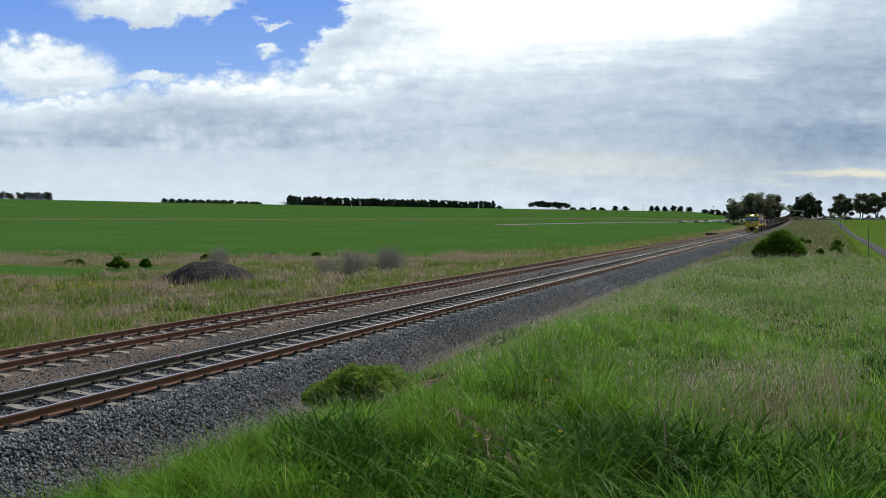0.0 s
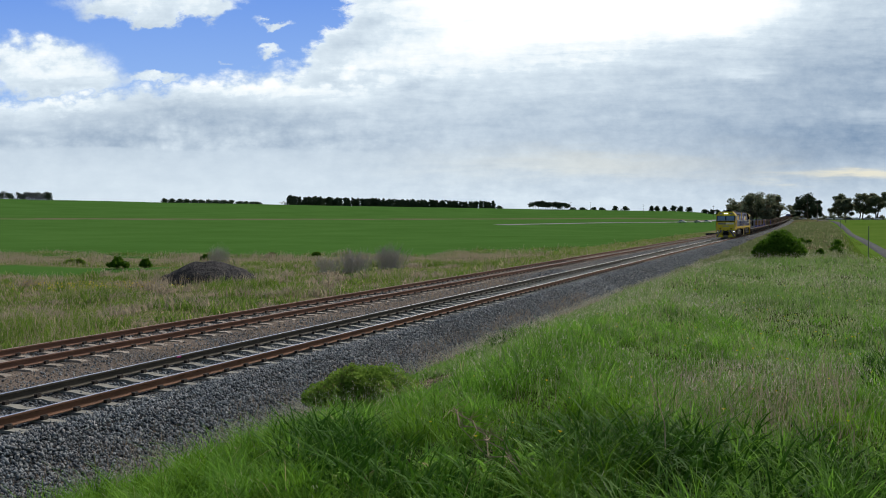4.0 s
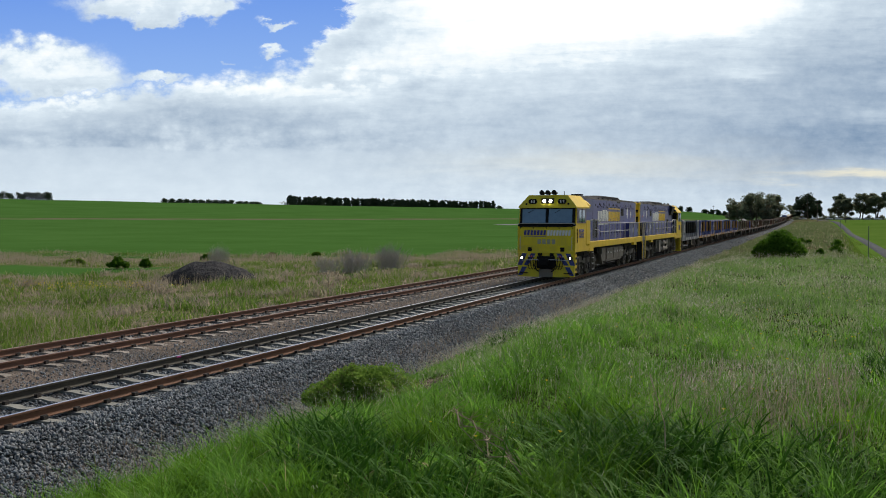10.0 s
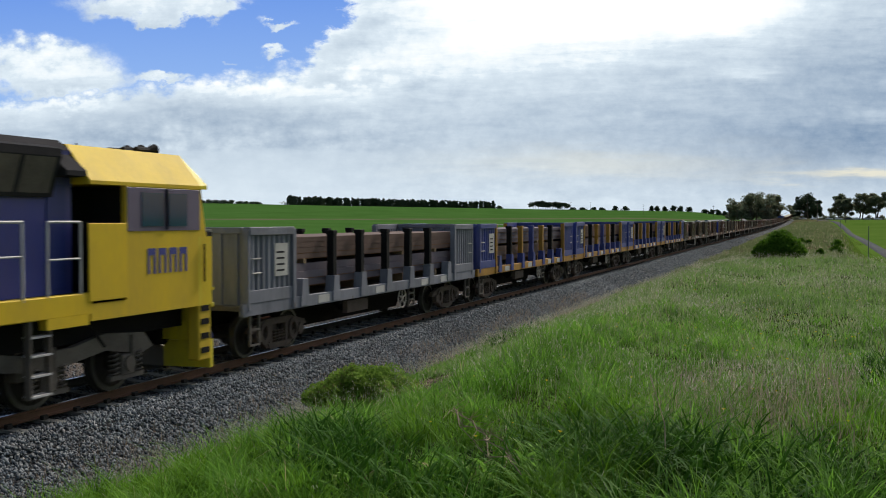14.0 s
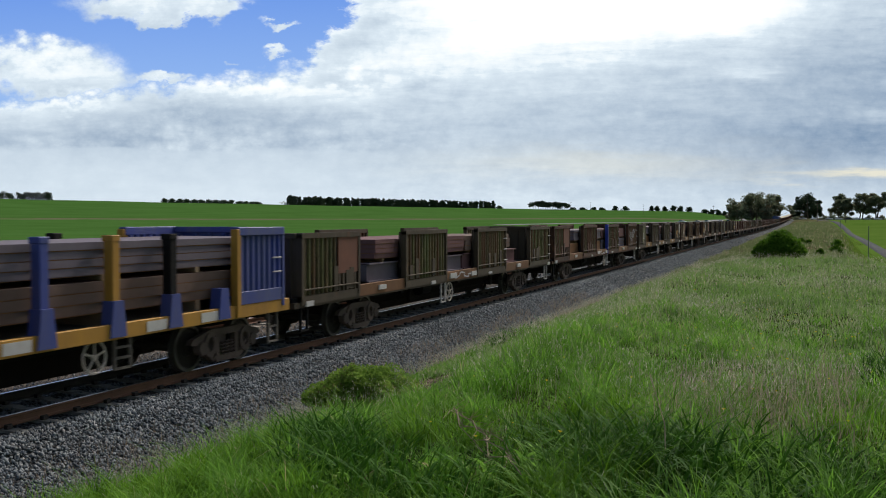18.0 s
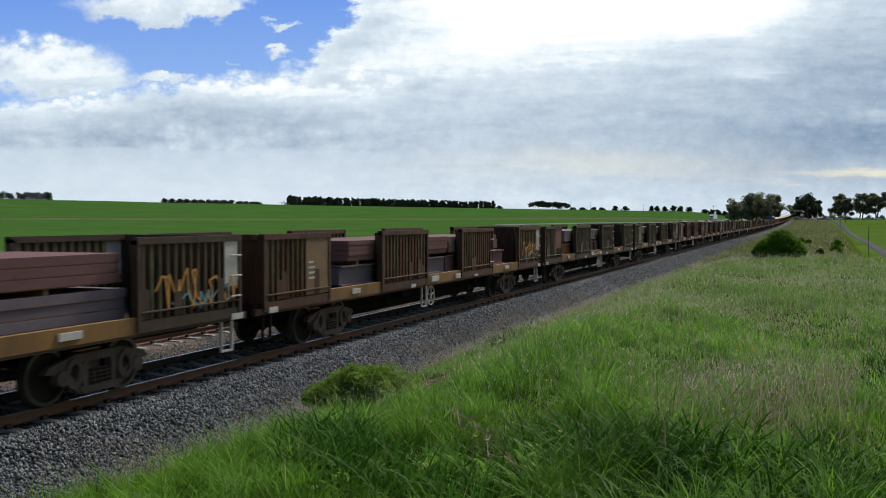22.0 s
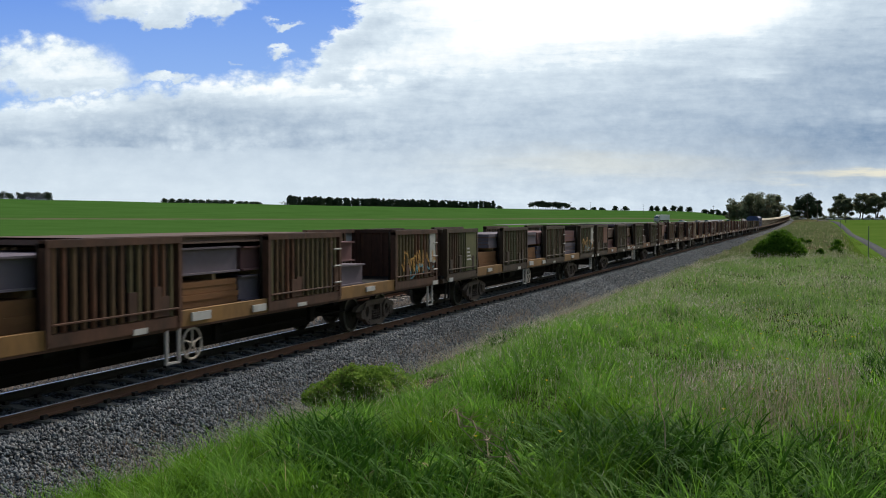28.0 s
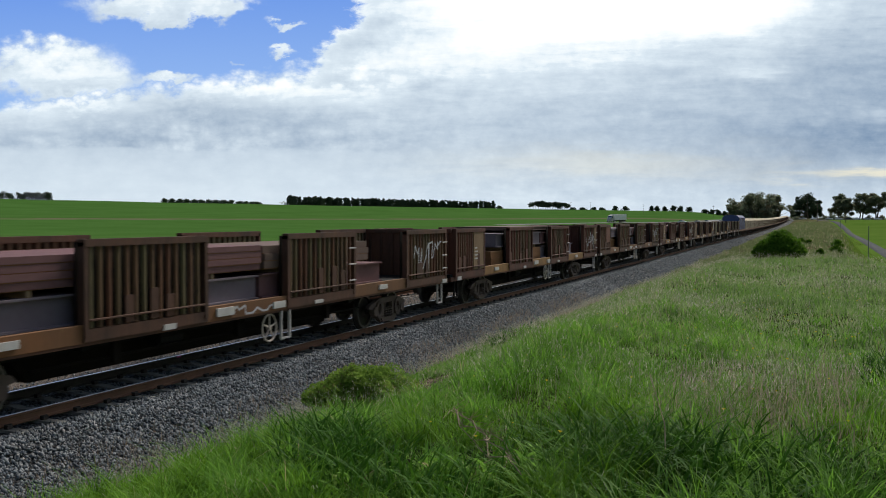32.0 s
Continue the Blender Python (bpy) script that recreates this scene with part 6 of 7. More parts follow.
def wagon_bogie(w, at):
    """Cast three-piece bogie with two wheelsets."""
    b = part("bogie", boxes((-0.95, 0.95, -0.20, 0.20, 0.42, 0.72), bevel=0.03), BOGIE, w, "rusty cast two-axle bogie")
    b.location.y = at
    for s in (-1, 1):
        bm = bmesh.new()
        x0, x1 = s * 0.98, s * 1.10
        prism(bm, [(-1.25, 0.56), (-1.15, 0.66), (-0.55, 0.80), (0.55, 0.80), (1.15, 0.66), (1.25, 0.56), (0.98, 0.52), (0.5, 0.66), (-0.5, 0.66), (-0.98, 0.52)], "x", x0, x1)
        for d in (-1, 1):
            prism(bm, [(d * 0.98, 0.56), (d * 0.80, 0.58), (d * 0.36, 0.20), (d * 0.50, 0.16)], "x", x0, x1)
            prism(bm, [(d * 0.40, 0.70), (d * 0.28, 0.70), (d * 0.28, 0.22), (d * 0.40, 0.22)], "x", x0, x1)
            disc(bm, (s * 1.08, d * 0.90, 0.46), 0.13, "x", 0.16, 12)
        prism(bm, [(-0.50, 0.26), (-0.40, 0.14), (0.40, 0.14), (0.50, 0.26)], "x", x0, x1 + s * 0.02)
        for d in (-1, 1):
            ring = [(math.cos(k * math.pi / 7), math.sin(k * math.pi / 7)) for k in range(14)]
            outer = [(d * 0.62 + 0.20 * c, 0.50 + 0.25 * q) for c, q in ring]
            inner = [(d * 0.62 + 0.10 * c - d * 0.02 * q, 0.51 + 0.15 * q) for c, q in ring]
            lay = [[bm.verts.new((x, y, z)) for y, z in loop] for x in (x0 - s * 0.02, x1 + s * 0.035) for loop in (outer, inner)]
            for k in range(14):
                j = (k + 1) % 14
                for a, c in ((0, 1), (1, 3), (3, 2), (2, 0)):
                    bm.faces.new((lay[a][k], lay[a][j], lay[c][j], lay[c][k]))
        bmesh.ops.recalc_face_normals(bm, faces=bm.faces[:])
        part("side_frame", bm, BOGIE, b)
        bm = bmesh.new()
        for d in (-0.16, 0.0, 0.16):
            spring(bm, s * 1.06, d, 0.26, 0.52, 0.06, 0.018, 4)
        part("spring_nest", bm, BOGIE, b)
    for d in (-0.90, 0.90):
        wheelset(b, d, WAGON_WHEEL)
    return b


def handwheel(w, x, y, z, r):
    bm = bmesh.new()
    n = 14
    ring = [(x, y + r * math.cos(2 * math.pi * i / n), z + r * math.sin(2 * math.pi * i / n)) for i in range(n + 1)]
    for p, q in zip(ring, ring[1:]):
        rod(bm, p, q, 0.022, 5)
    for i in range(5):
        a = 2 * math.pi * i / 5 + 0.3
        rod(bm, (x, y, z), (x, y + r * math.cos(a), z + r * math.sin(a)), 0.018, 5)
    disc(bm, (x, y, z), 0.05, "x", 0.06, 8)
    return part("handbrake_wheel", bm, WHITE_WHEEL, w, "pale spoked handbrake wheel")


def end_couplers(w, length):
    for y0, y1 in ((-0.05, 0.5), (length - 0.5, length + 0.05)):
        part("coupler", boxes((-0.12, 0.12, y0, y1, 0.74, 1.0), (-0.2, 0.2, min(y0, y1) if y0 < 1 else y1 - 0.25, (y0 + 0.25) if y0 < 1 else y1, 0.70, 1.04), bevel=0.03), BLACK, w)


def step_frame(w, x, y, width, z0, z1, rungs, material, label):
    bm = bmesh.new()
    for d in (0, width):
        box(bm, x - 0.025, x + 0.025, y + d - 0.025, y + d + 0.025, z0, z1)
    for i in range(rungs):
        z = z0 + 0.02 + (z1 - z0) * i / max(rungs, 1)
        box(bm, x - 0.025, x + 0.025, y, y + width, z - 0.02, z + 0.02)
    return part("step", bm, material, w, label)


def ribbed_panel(w, s, y0, y1, body, rng, base=1.10, sheet=None, gap=True, ladder=False, blank=()):
    """A wall of deep pressed ribs between top and bottom rails, on the side s."""
    def on(a, b, *rest):
        return (min(s * a, s * b), max(s * a, s * b), *rest)
    bm = boxes(on(1.30, 1.45, y0, y1, 2.53, 2.65), on(1.30, 1.43, y0, y1, base - 0.08, base + 0.12), on(1.30, 1.445, y0, y0 + 0.10, base, 2.6), on(1.30, 1.445, y1 - 0.10, y1, base, 2.6))
    p = part("side_panel", bm, body, w)
    # added black sheet: gives the rib gaps their shade by colour
    part("backing_sheet", boxes(on(1.20, 1.215, y0 + 0.05, y1 - 0.05, base, 2.6) if s > 0 else on(1.428, 1.436, y0 + 0.05, y1 - 0.05, base, 2.6)), SHADE_BLACK, p, "black sheet standing in for the shade between ribs")
    n = int(round((y1 - y0 - 0.2) / 0.225))
    step = (y1 - y0 - 0.24) / n
    z0 = base + 0.13
    joined = bmesh.new()
    first = None
    for i in range(n):
        if sheet and sheet[0] <= i <= sheet[1]:
            continue
        a = y0 + 0.12 + i * step
        if s < 0:
            box(joined, *on(1.325, 1.425, a + 0.02, a + step * 0.60, z0, 2.53))
        elif first is None:
            bm = prism(bmesh.new(), [(1.375, 0.012), (1.425, 0.034), (1.425, step * 0.42), (1.375, step * 0.52)], "z", z0, 2.53)
            first = part("rib", bm, RIBS[BROWNS.index(body)], p)
            first.location.y = a
        else:
            again(first, p, pose(0, a, 0))
    if s < 0:
        tagged(part("ribs", joined, RIBS[BROWNS.index(body)], p), kind="stuff")
    else:
        joined.free()
    if sheet:
        part("flat_sheet", boxes(on(1.40, 1.43, y0 + 0.12 + sheet[0] * step, y0 + 0.12 + (sheet[1] + 1) * step, base + (0.55 if sheet[3] else 0.15), 2.53)), sheet[2], p, "patched flat sheet")
        if sheet[3]:
            for i in range(sheet[0], sheet[1] + 1):
                a = y0 + 0.12 + i * step
                part("rib_stub", boxes(on(1.34, 1.425, a + 0.03, a + step * 0.58, base + 0.12, base + 0.55)), body, p)
    lo = rods([(s * 1.44, y0 + 0.12, base + 0.26), (s * 1.44, y1 - 0.12, base + 0.26)], 0.02, 5)
    part("tie_bar", lo, body, p)
    for k in rng.choice(n, 3, replace=False):
        a = y0 + 0.12 + int(k) * step
        z = float(rng.uniform(0.5, 0.75))
        part("rib_cover", boxes(on(1.40, 1.437, a - 0.02, a + step * 0.9, base + 0.15, base + z)), body, p)
    if ladder:
        for z in (1.45, 1.85, 2.25):
            part("rung", rods([(s * 1.47, y1 - 0.42, z), (s * 1.47, y1 - 0.06, z)], 0.018, 5), PALE_STEP, p)
    return p


def spray(w, s, y0, y1, z0, z1, rng, material, n=26):
    """Sprayed scrawl: thin loops of paint on the rib faces."""
    bm = bmesh.new()
    y, z = y0, (z0 + z1) / 2
    for i in range(n):
        yy = y0 + (y1 - y0) * (i + 1) / n + float(rng.normal(0, 0.08))
        zz = float(rng.uniform(z0, z1))
        a, b = Vector((s * 1.431, y, z)), Vector((s * 1.431, yy, zz))
        d = (b - a).normalized().cross(Vector((1, 0, 0))) * 0.022
        vs = [bm.verts.new(q) for q in (a - d, a + d, b + d, b - d)]
        bm.faces.new(vs)
        y, z = yy, zz
    return part("graffiti", bm, material, w, "sprayed scrawl")


def end_wall(w, y, z0, z1, paint):
    """Bulkhead sheet with upright stiffeners and a top rail."""
    b = part("bulkhead", boxes((-1.30, 1.30, y, y + 0.06, z0, z1 - 0.1)), paint, w)
    part("top_rail", boxes((-1.29, 1.29, y - 0.06, y + 0.12, z1 - 0.13, z1 - 0.004), bevel=0.01), paint, b)
    first = part("stiffener", boxes((-0.035, 0.035, y - 0.05, y + 0.11, z0, z1 - 0.13)), paint, b)
    first.location.x = -1.15
    for i in range(1, 7):
        again(first, b, pose(-1.15 + 0.383 * i, 0, 0))


def brown_wagon(words, body, sill, seed):
    """Former louvre van, 23 m: four ribbed wall panels a side and three open bays."""
    rng = np.random.default_rng(seed)
    w = tagged(empty("open_steel_wagon"), words, "freight wagon", group="rusty open wagons of the train")
    L = 23.0
    part("floor", boxes((-1.33, 1.33, 0.15, L - 0.15, 1.08, 1.18)), BLACK, w)
    # girder added to hide the lit ballast beyond, black for underside shade
    part("fish_belly_girder", prism(bmesh.new(), [(5.7, 1.0), (6.4, GIRDER), (16.6, GIRDER), (17.3, 1.0)], "x", -0.3, 0.3), SHADE_BLACK, w)
    part("centre_sill", boxes((-0.35, 0.35, 0.3, L - 0.3, 0.72, 1.08), (-1.2, 1.2, 6.6, 6.8, 0.85, 1.08), (-1.2, 1.2, 16.2, 16.4, 0.85, 1.08), (-1.2, 1.2, 11.4, 11.6, 0.85, 1.08)), BLACK, w)
    for s in (-1, 1):
        a, b = min(s * 1.30, s * 1.40), max(s * 1.30, s * 1.40)
        part("side_sill", boxes((a, b, 0.12, L - 0.12, 0.96, 1.09)), body, w)
        for y0, y1 in ((3.42, 6.40), (9.75, 12.75), (16.15, 19.45)):
            part("bay_sill", boxes((min(s * 1.32, s * 1.41), max(s * 1.32, s * 1.41), y0, y1, 1.0, 1.30), bevel=0.008), sill, w, "rust-orange sill of an open bay")
        patch = PALE_PATCH[(1, 3, 1, 0, 1, 0)[seed]]
        ribbed_panel(w, s, 0.40, 3.42, body, rng, sheet=(8, 12, patch, seed % 2 == 0))
        ribbed_panel(w, s, 6.40, 9.75, body, rng)
        ribbed_panel(w, s, 12.75, 16.15, body, rng, ladder=True)
        ribbed_panel(w, s, 19.45, 22.66, body, rng, ladder=True, sheet=(11, 12, PALE_PATCH[(seed + 1) % 4], True) if seed % 2 else None)
        for y, z0, z1, l in ((4.6, 1.10, 1.22, 0.45), (8.4, 1.0, 1.1, 0.35), (14.0, 1.02, 1.1, 0.4), (17.6, 1.10, 1.22, 0.5), (22.3, 0.98, 1.1, 0.4), (0.6, 0.98, 1.1, 0.35), (10.05, 1.08, 1.24, 0.6), (12.15, 1.06, 1.20, 0.5)):
            part("label_plate", boxes((min(s * 1.405, s * 1.445), max(s * 1.405, s * 1.445), y, y + l, z0, z1)), PLATE, w, "small white plate")
        turned = seed in (1, 2, 5)
        handwheel(w, s * 1.36, 10.15 if turned else 12.1, 0.66, 0.29)
        step_frame(w, s * 1.38, 9.35 if turned else 12.55, 0.36, 0.36, 0.98, 1, PALE_STEP, "pale square step frame")
        step_frame(w, s * 1.36, 22.05, 0.36, 0.36, 0.98, 1, PALE_STEP, "pale square step frame")
        step_frame(w, s * 1.34, 0.5, 0.30, 0.42, 0.98, 1, BLACK, "dark step frame")
    for y in (0.40, 22.60):
        end_wall(w, y, 1.1, 2.65, body)
    part("brake_cylinder", rods([(0.75, 9.0, 0.78), (0.75, 9.7, 0.78)], 0.18, 12), BLACK, w)
    part("air_reservoir", rods([(-0.7, 10.2, 0.76), (-0.7, 11.3, 0.76)], 0.2, 12), BLACK, w)
    # rods and levers coloured black as part of the painted underside shade
    part("brake_rod", rods([(0.9, 5.8, 0.62), (0.9, 17.4, 0.62)], 0.025, 5), SHADE_BLACK, w)
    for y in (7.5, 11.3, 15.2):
        part("brake_lever", boxes((1.0, 1.1, y, y + 0.17, 0.55, 0.95)), SHADE_BLACK, w)
    wagon_bogie(w, 4.1)
    wagon_bogie(w, 18.9)
    end_couplers(w, L)
    if seed % 3 == 0:
        spray(w, 1, 20.0, 22.2, 1.35, 2.3, rng, GRAFFITI[0])
    if seed % 4 == 1:
        spray(w, 1, 19.95, 22.6, 1.3, 2.1, rng, GRAFFITI[1], 40)
        spray(w, 1, 20.4, 22.3, 1.25, 1.7, rng, GRAFFITI[2], 24)
    if seed % 2 == 0:
        spray(w, 1, 10.3, 12.2, 1.05, 1.24, rng, GRAFFITI[0], 14)
    # stencilled data on the flat sheet, unreadable
    if seed % 2:
        for i in range(4):
            part("stencil_bar", boxes((1.431, 1.435, 2.35, 2.75 - 0.06 * i, 1.60 + i * 0.12, 1.65 + i * 0.12)), PLATE, w)
    return w


def slab_pack(parent, x0, x1, y0, y1, z0, z1, layers, material, rng, label):
    """Bundled plates: layers with dark joints and uneven ends."""
    h = (z1 - z0) / layers
    core = part("steel_pack", boxes((x0 + 0.05, x1 - 0.05, y0 + 0.06, y1 - 0.06, z0, z1 - 0.02)), material, parent, label)
    for i in range(layers):
        d = float(rng.uniform(0, 0.05))
        e = float(rng.uniform(-0.04, 0.04))
        part("plate", boxes((x0 + d, x1 - d, y0 + e, y1 + e, z0 + i * h + 0.009, z0 + (i + 1) * h - 0.009)), material, core)
        part("rusty_edge", boxes((x0 + d + 0.012, x1 - d - 0.012, y0 + e + 0.02, y1 + e - 0.02, z0 + i * h - 0.009, z0 + i * h + 0.009)), STEEL_LOADS[1], core)
    return core


def beam_pack(parent, x0, x1, y0, y1, z0, z1, material, label):
    """Rolled beams lying side by side: webs inset between flanges."""
    web = part("steel_beam", boxes((x0 + 0.08, x1 - 0.08, y0, y1, z0, z1)), material, parent, label)
    for z in (z0, z1 - 0.035):
        part("flange", boxes((x0, x1, y0, y1, z, z + 0.035)), material, web)
    return web


def bay_load(seed, length=23.0):
    rng = np.random.default_rng(seed)
    t = tagged(empty("steel_load"), "packs of mauve and rusty rolled steel stacked on timber", "steel load", group="steel loads on the wagons")
    m = lambda i: STEEL_LOADS[i % 4]
    words = ("mauve steel pack", "rust-orange steel pack", "brown steel pack", "pinkish steel pack")
    k = int(rng.integers(0, 4))
    front, back = float(rng.uniform(3.7, 5.2)), float(rng.uniform(17.6, 19.6))
    rows = [(front, 12.0, 1.28, 1.78, 4, k + 1), (12.15, back, 1.28, 1.80, 3, k), (front + float(rng.uniform(0.0, 1.2)), 12.1, 1.90, 2.42, 4, k), (12.25, back - float(rng.uniform(0.0, 1.3)), 1.90, 2.40, 3, k + 3)]
    for y0, y1, z0, z1, n, c in rows:
        if rng.random() < 0.8:
            slab_pack(t, -1.18, 1.18, y0, y1, z0, z1, n, m(c), rng, words[c % 4])
        else:
            beam_pack(t, -1.16, 1.16, y0, y1, z0, z1, m(c), words[c % 4])
        for y in np.arange(y0 + 0.6, y1 - 0.3, 2.4):
            part("packing_timber", boxes((-1.1, 1.1, float(y), float(y) + 0.1, z0 - 0.14 if z0 > 1.5 else 1.18, z0)), TIMBER, t)
    if seed % 3 == 1:
        beam_pack(t, -1.15, 1.15, 7.5, 15.4, 2.50, 2.66, m(k + 2), words[(k + 2) % 4])
        part("packing_timber", boxes((-1.1, 1.1, 8.5, 8.6, 2.42, 2.50)), TIMBER, t)
        part("packing_timber", boxes((-1.1, 1.1, 14.5, 14.6, 2.40, 2.50)), TIMBER, t)
    return t


def blue_wagon(words, end_paint, sill_paint, seed, far_dark=False):
    """Bogie flat, 14.9 m, with ribbed end walls and pairs of stanchions between."""
    rng = np.random.default_rng(seed)
    w = tagged(empty("stanchion_wagon"), words, "freight wagon", group="blue stanchion wagons of the train")
    L = 14.9
    part("deck", boxes((-1.36, 1.36, 0.2, L - 0.2, 1.10, 1.20)), GRIME, w)
    # added girder, blackened like the shade under the deck, screens the far ballast
    part("fish_belly_girder", prism(bmesh.new(), [(3.7, 1.0), (4.4, GIRDER), (10.5, GIRDER), (11.2, 1.0)], "x", -0.3, 0.3), SHADE_BLACK, w)
    part("centre_sill", boxes((-0.35, 0.35, 0.25, L - 0.25, 0.72, 1.10), (-1.2, 1.2, 4.9, 5.05, 0.85, 1.1), (-1.2, 1.2, 9.6, 9.75, 0.85, 1.1)), BLACK, w)
    for s in (-1, 1):
        def on(a, b, *rest):
            return (min(s * a, s * b), max(s * a, s * b), *rest)
        part("side_sill", boxes(on(1.32, 1.42, 0.2, L - 0.2, 0.98, 1.24), bevel=0.008), sill_paint, w)
        for y0, y1, flip in ((0.42, 2.25, 0), (L - 2.25, L - 0.48, 1)):
            p = part("end_wall", boxes(on(1.33, 1.345, y0, y1, 1.50, 2.63)), end_paint, w)
            part("top_rail", boxes(on(1.29, 1.46, y0, y1, 2.63, 2.80), bevel=0.012), end_paint, p)
            part("kick_board", boxes(on(1.31, 1.43, y0, y1, 1.24, 1.50), bevel=0.006), end_paint, p)
            rib = part("rib", prism(bmesh.new(), [(s * 1.345, -0.02), (s * 1.42, 0.03), (s * 1.42, 0.11), (s * 1.345, 0.15)], "z", 1.50, 2.63), end_paint, p)
            rib.location.y = y0 + 0.10
            for i in range(1, 8):
                again(rib, p, pose(0, y0 + 0.10 + i * 0.21, 0))
            if s < 0:
                stud = part("stud", boxes(on(1.27, 1.33, 0.02, 0.12, 1.24, 2.63)), end_paint, p)
                stud.location.y = y0 + 0.10
                for i in range(1, 8):
                    again(stud, p, pose(0, y0 + 0.10 + i * 0.21, 0))
            c = y1 if not flip else y0
            part("corner_post", boxes(on(1.30, 1.46, c - 0.07, c + 0.07, 1.0, 2.76), bevel=0.01), sill_paint if sill_paint is YELLOW_WAGON else end_paint, p)
            o = y0 if not flip else y1
            part("corner_post", boxes(on(1.30, 1.44, o - 0.05, o + 0.05, 1.1, 2.76), bevel=0.01), end_paint, p)
            for z in (1.85, 2.15):
                part("rung", rods([(s * 1.44, o + (0.1 if not flip else -0.45), z), (s * 1.44, o + (0.45 if not flip else -0.1), z)], 0.016, 5), PALE_STEP, p)
            if not flip:
                part("data_sheet", boxes(on(1.425, 1.44, y0 + 1.0, y0 + 1.55, 1.75, 2.45)), PALE_PATCH[2], p, "white data sheet with unreadable print")
                for i in range(4):
                    part("print_bar", boxes(on(1.44, 1.443, y0 + 1.07, y0 + 1.4, 1.85 + i * 0.13, 1.89 + i * 0.13)), SMOKE, p)
            step_frame(w, s * 1.34, o + (0.15 if not flip else -0.5), 0.35, 0.34, 0.98, 2, GRIME, "dark steel footsteps")
        for i, y in enumerate((2.75, 4.30, 5.85, 7.45, 9.05, 10.60, 12.15)):
            short = i in (0, 6)
            top = 1.62 if short else 2.62
            col = BLACK if sill_paint is not YELLOW_WAGON else (BLACK, BLACK, YELLOW_WAGON, end_paint, YELLOW_WAGON, BLACK, BLACK)[i]
            st = part("stanchion", boxes(on(1.22, 1.40, y - 0.09, y + 0.09, 1.5, top), bevel=0.01), col if not short else end_paint, w, "steel stanchion")
            part("stanchion_foot", prism(bmesh.new(), [(y - 0.20, 1.02), (y + 0.20, 1.02), (y + 0.12, 1.62), (y - 0.12, 1.62)], "x", s * 1.22, s * 1.45), end_paint, st)
            if not short:
                part("stanchion_cap", boxes(on(1.19, 1.41, y - 0.105, y + 0.105, 2.60, 2.70), bevel=0.01), col, st)
        for y in (3.4, 6.6, 9.8, 11.4):
            part("label_plate", boxes(on(1.418, 1.428, y, y + 0.55, 1.02, 1.20)), PLATE, w, "small white plate")
        handwheel(w, s * 1.32, 8.6, 0.74, 0.27)
        step_frame(w, s * 1.30, 9.1, 0.4, 0.45, 0.98, 3, GRIME, "dark brake ladder")
    for y in (0.42, L - 0.54):
        end_wall(w, y, 1.2, 2.80, end_paint)
    part("hand_ratchet", boxes((1.15, 1.28, 5.2, 6.4, 0.62, 0.92)), BOGIE, w)
    part("brake_cylinder", rods([(0.7, 6.0, 0.78), (0.7, 6.7, 0.78)], 0.18, 12), BLACK, w)
    wagon_bogie(w, 2.15)
    wagon_bogie(w, L - 2.15)
    end_couplers(w, L)
    return w


def blue_load(seed):
    rng = np.random.default_rng(seed)
    t = tagged(empty("steel_load"), "long mauve steel plates stacked between stanchions", "steel load", group="steel loads on the wagons")
    words = ("mauve steel pack", "rust-orange steel pack", "brown steel pack", "pinkish steel pack")
    a = (0, 2, 0, 3, 2)[seed % 5]
    slab_pack(t, -1.17, 1.17, 0.75, 14.15, 1.42, 1.95, 3, STEEL_LOADS[a], rng, words[a])
    b = (2, 0, 2, 0, 1)[seed % 5]
    slab_pack(t, -1.16, 1.16, 0.75, 14.15, 2.05, 2.56 + 0.04 * (seed % 3), 4, STEEL_LOADS[b], rng, words[b])
    for y in (3.2, 6.2, 9.0, 11.6):
        part("packing_timber", boxes((-1.15, 1.15, y, y + 0.14, 1.20, 1.42)), TIMBER, t)
        part("packing_timber", boxes((-1.15, 1.15, y, y + 0.12, 1.95, 2.05)), TIMBER, t)
    return t


TARP = worn("pale_tarpaulin", (0.42, 0.36, 0.24), (0.26, 0.21, 0.14), 0.5, 0.8, 0, 0.8)
VAN_BLUE = worn("blue_van_side", (0.05, 0.09, 0.24), (0.05, 0.06, 0.11), 0.5, 0.6, 0, 0.8)


def covered_wagon(words, cover, top):
    w = tagged(empty("covered_wagon"), words, "freight wagon", group="covered wagons at the tail of the train")
    L = 16.8
    part("deck", boxes((-1.38, 1.38, 0.2, L - 0.2, 0.95, 1.2)), SILLS[0], w)
    part("cover", prism(bmesh.new(), [(-1.36, 1.2), (1.36, 1.2), (1.36, top - 0.45), (0.95, top - 0.08), (0.0, top), (-0.95, top - 0.08), (-1.36, top - 0.45)], "y", 0.4, L - 0.4), cover, w)
    bm = bmesh.new()
    for i in range(9):
        for s in (-1, 1):
            box(bm, min(s * 1.35, s * 1.40), max(s * 1.35, s * 1.40), 0.9 + i * 1.85, 1.0 + i * 1.85, 1.2, top - 0.45)
    tagged(part("ribs", bm, BROWNS[0], w), kind="stuff")
    wagon_bogie(w, 2.4)
    wagon_bogie(w, L - 2.4)
    end_couplers(w, L)
    return w


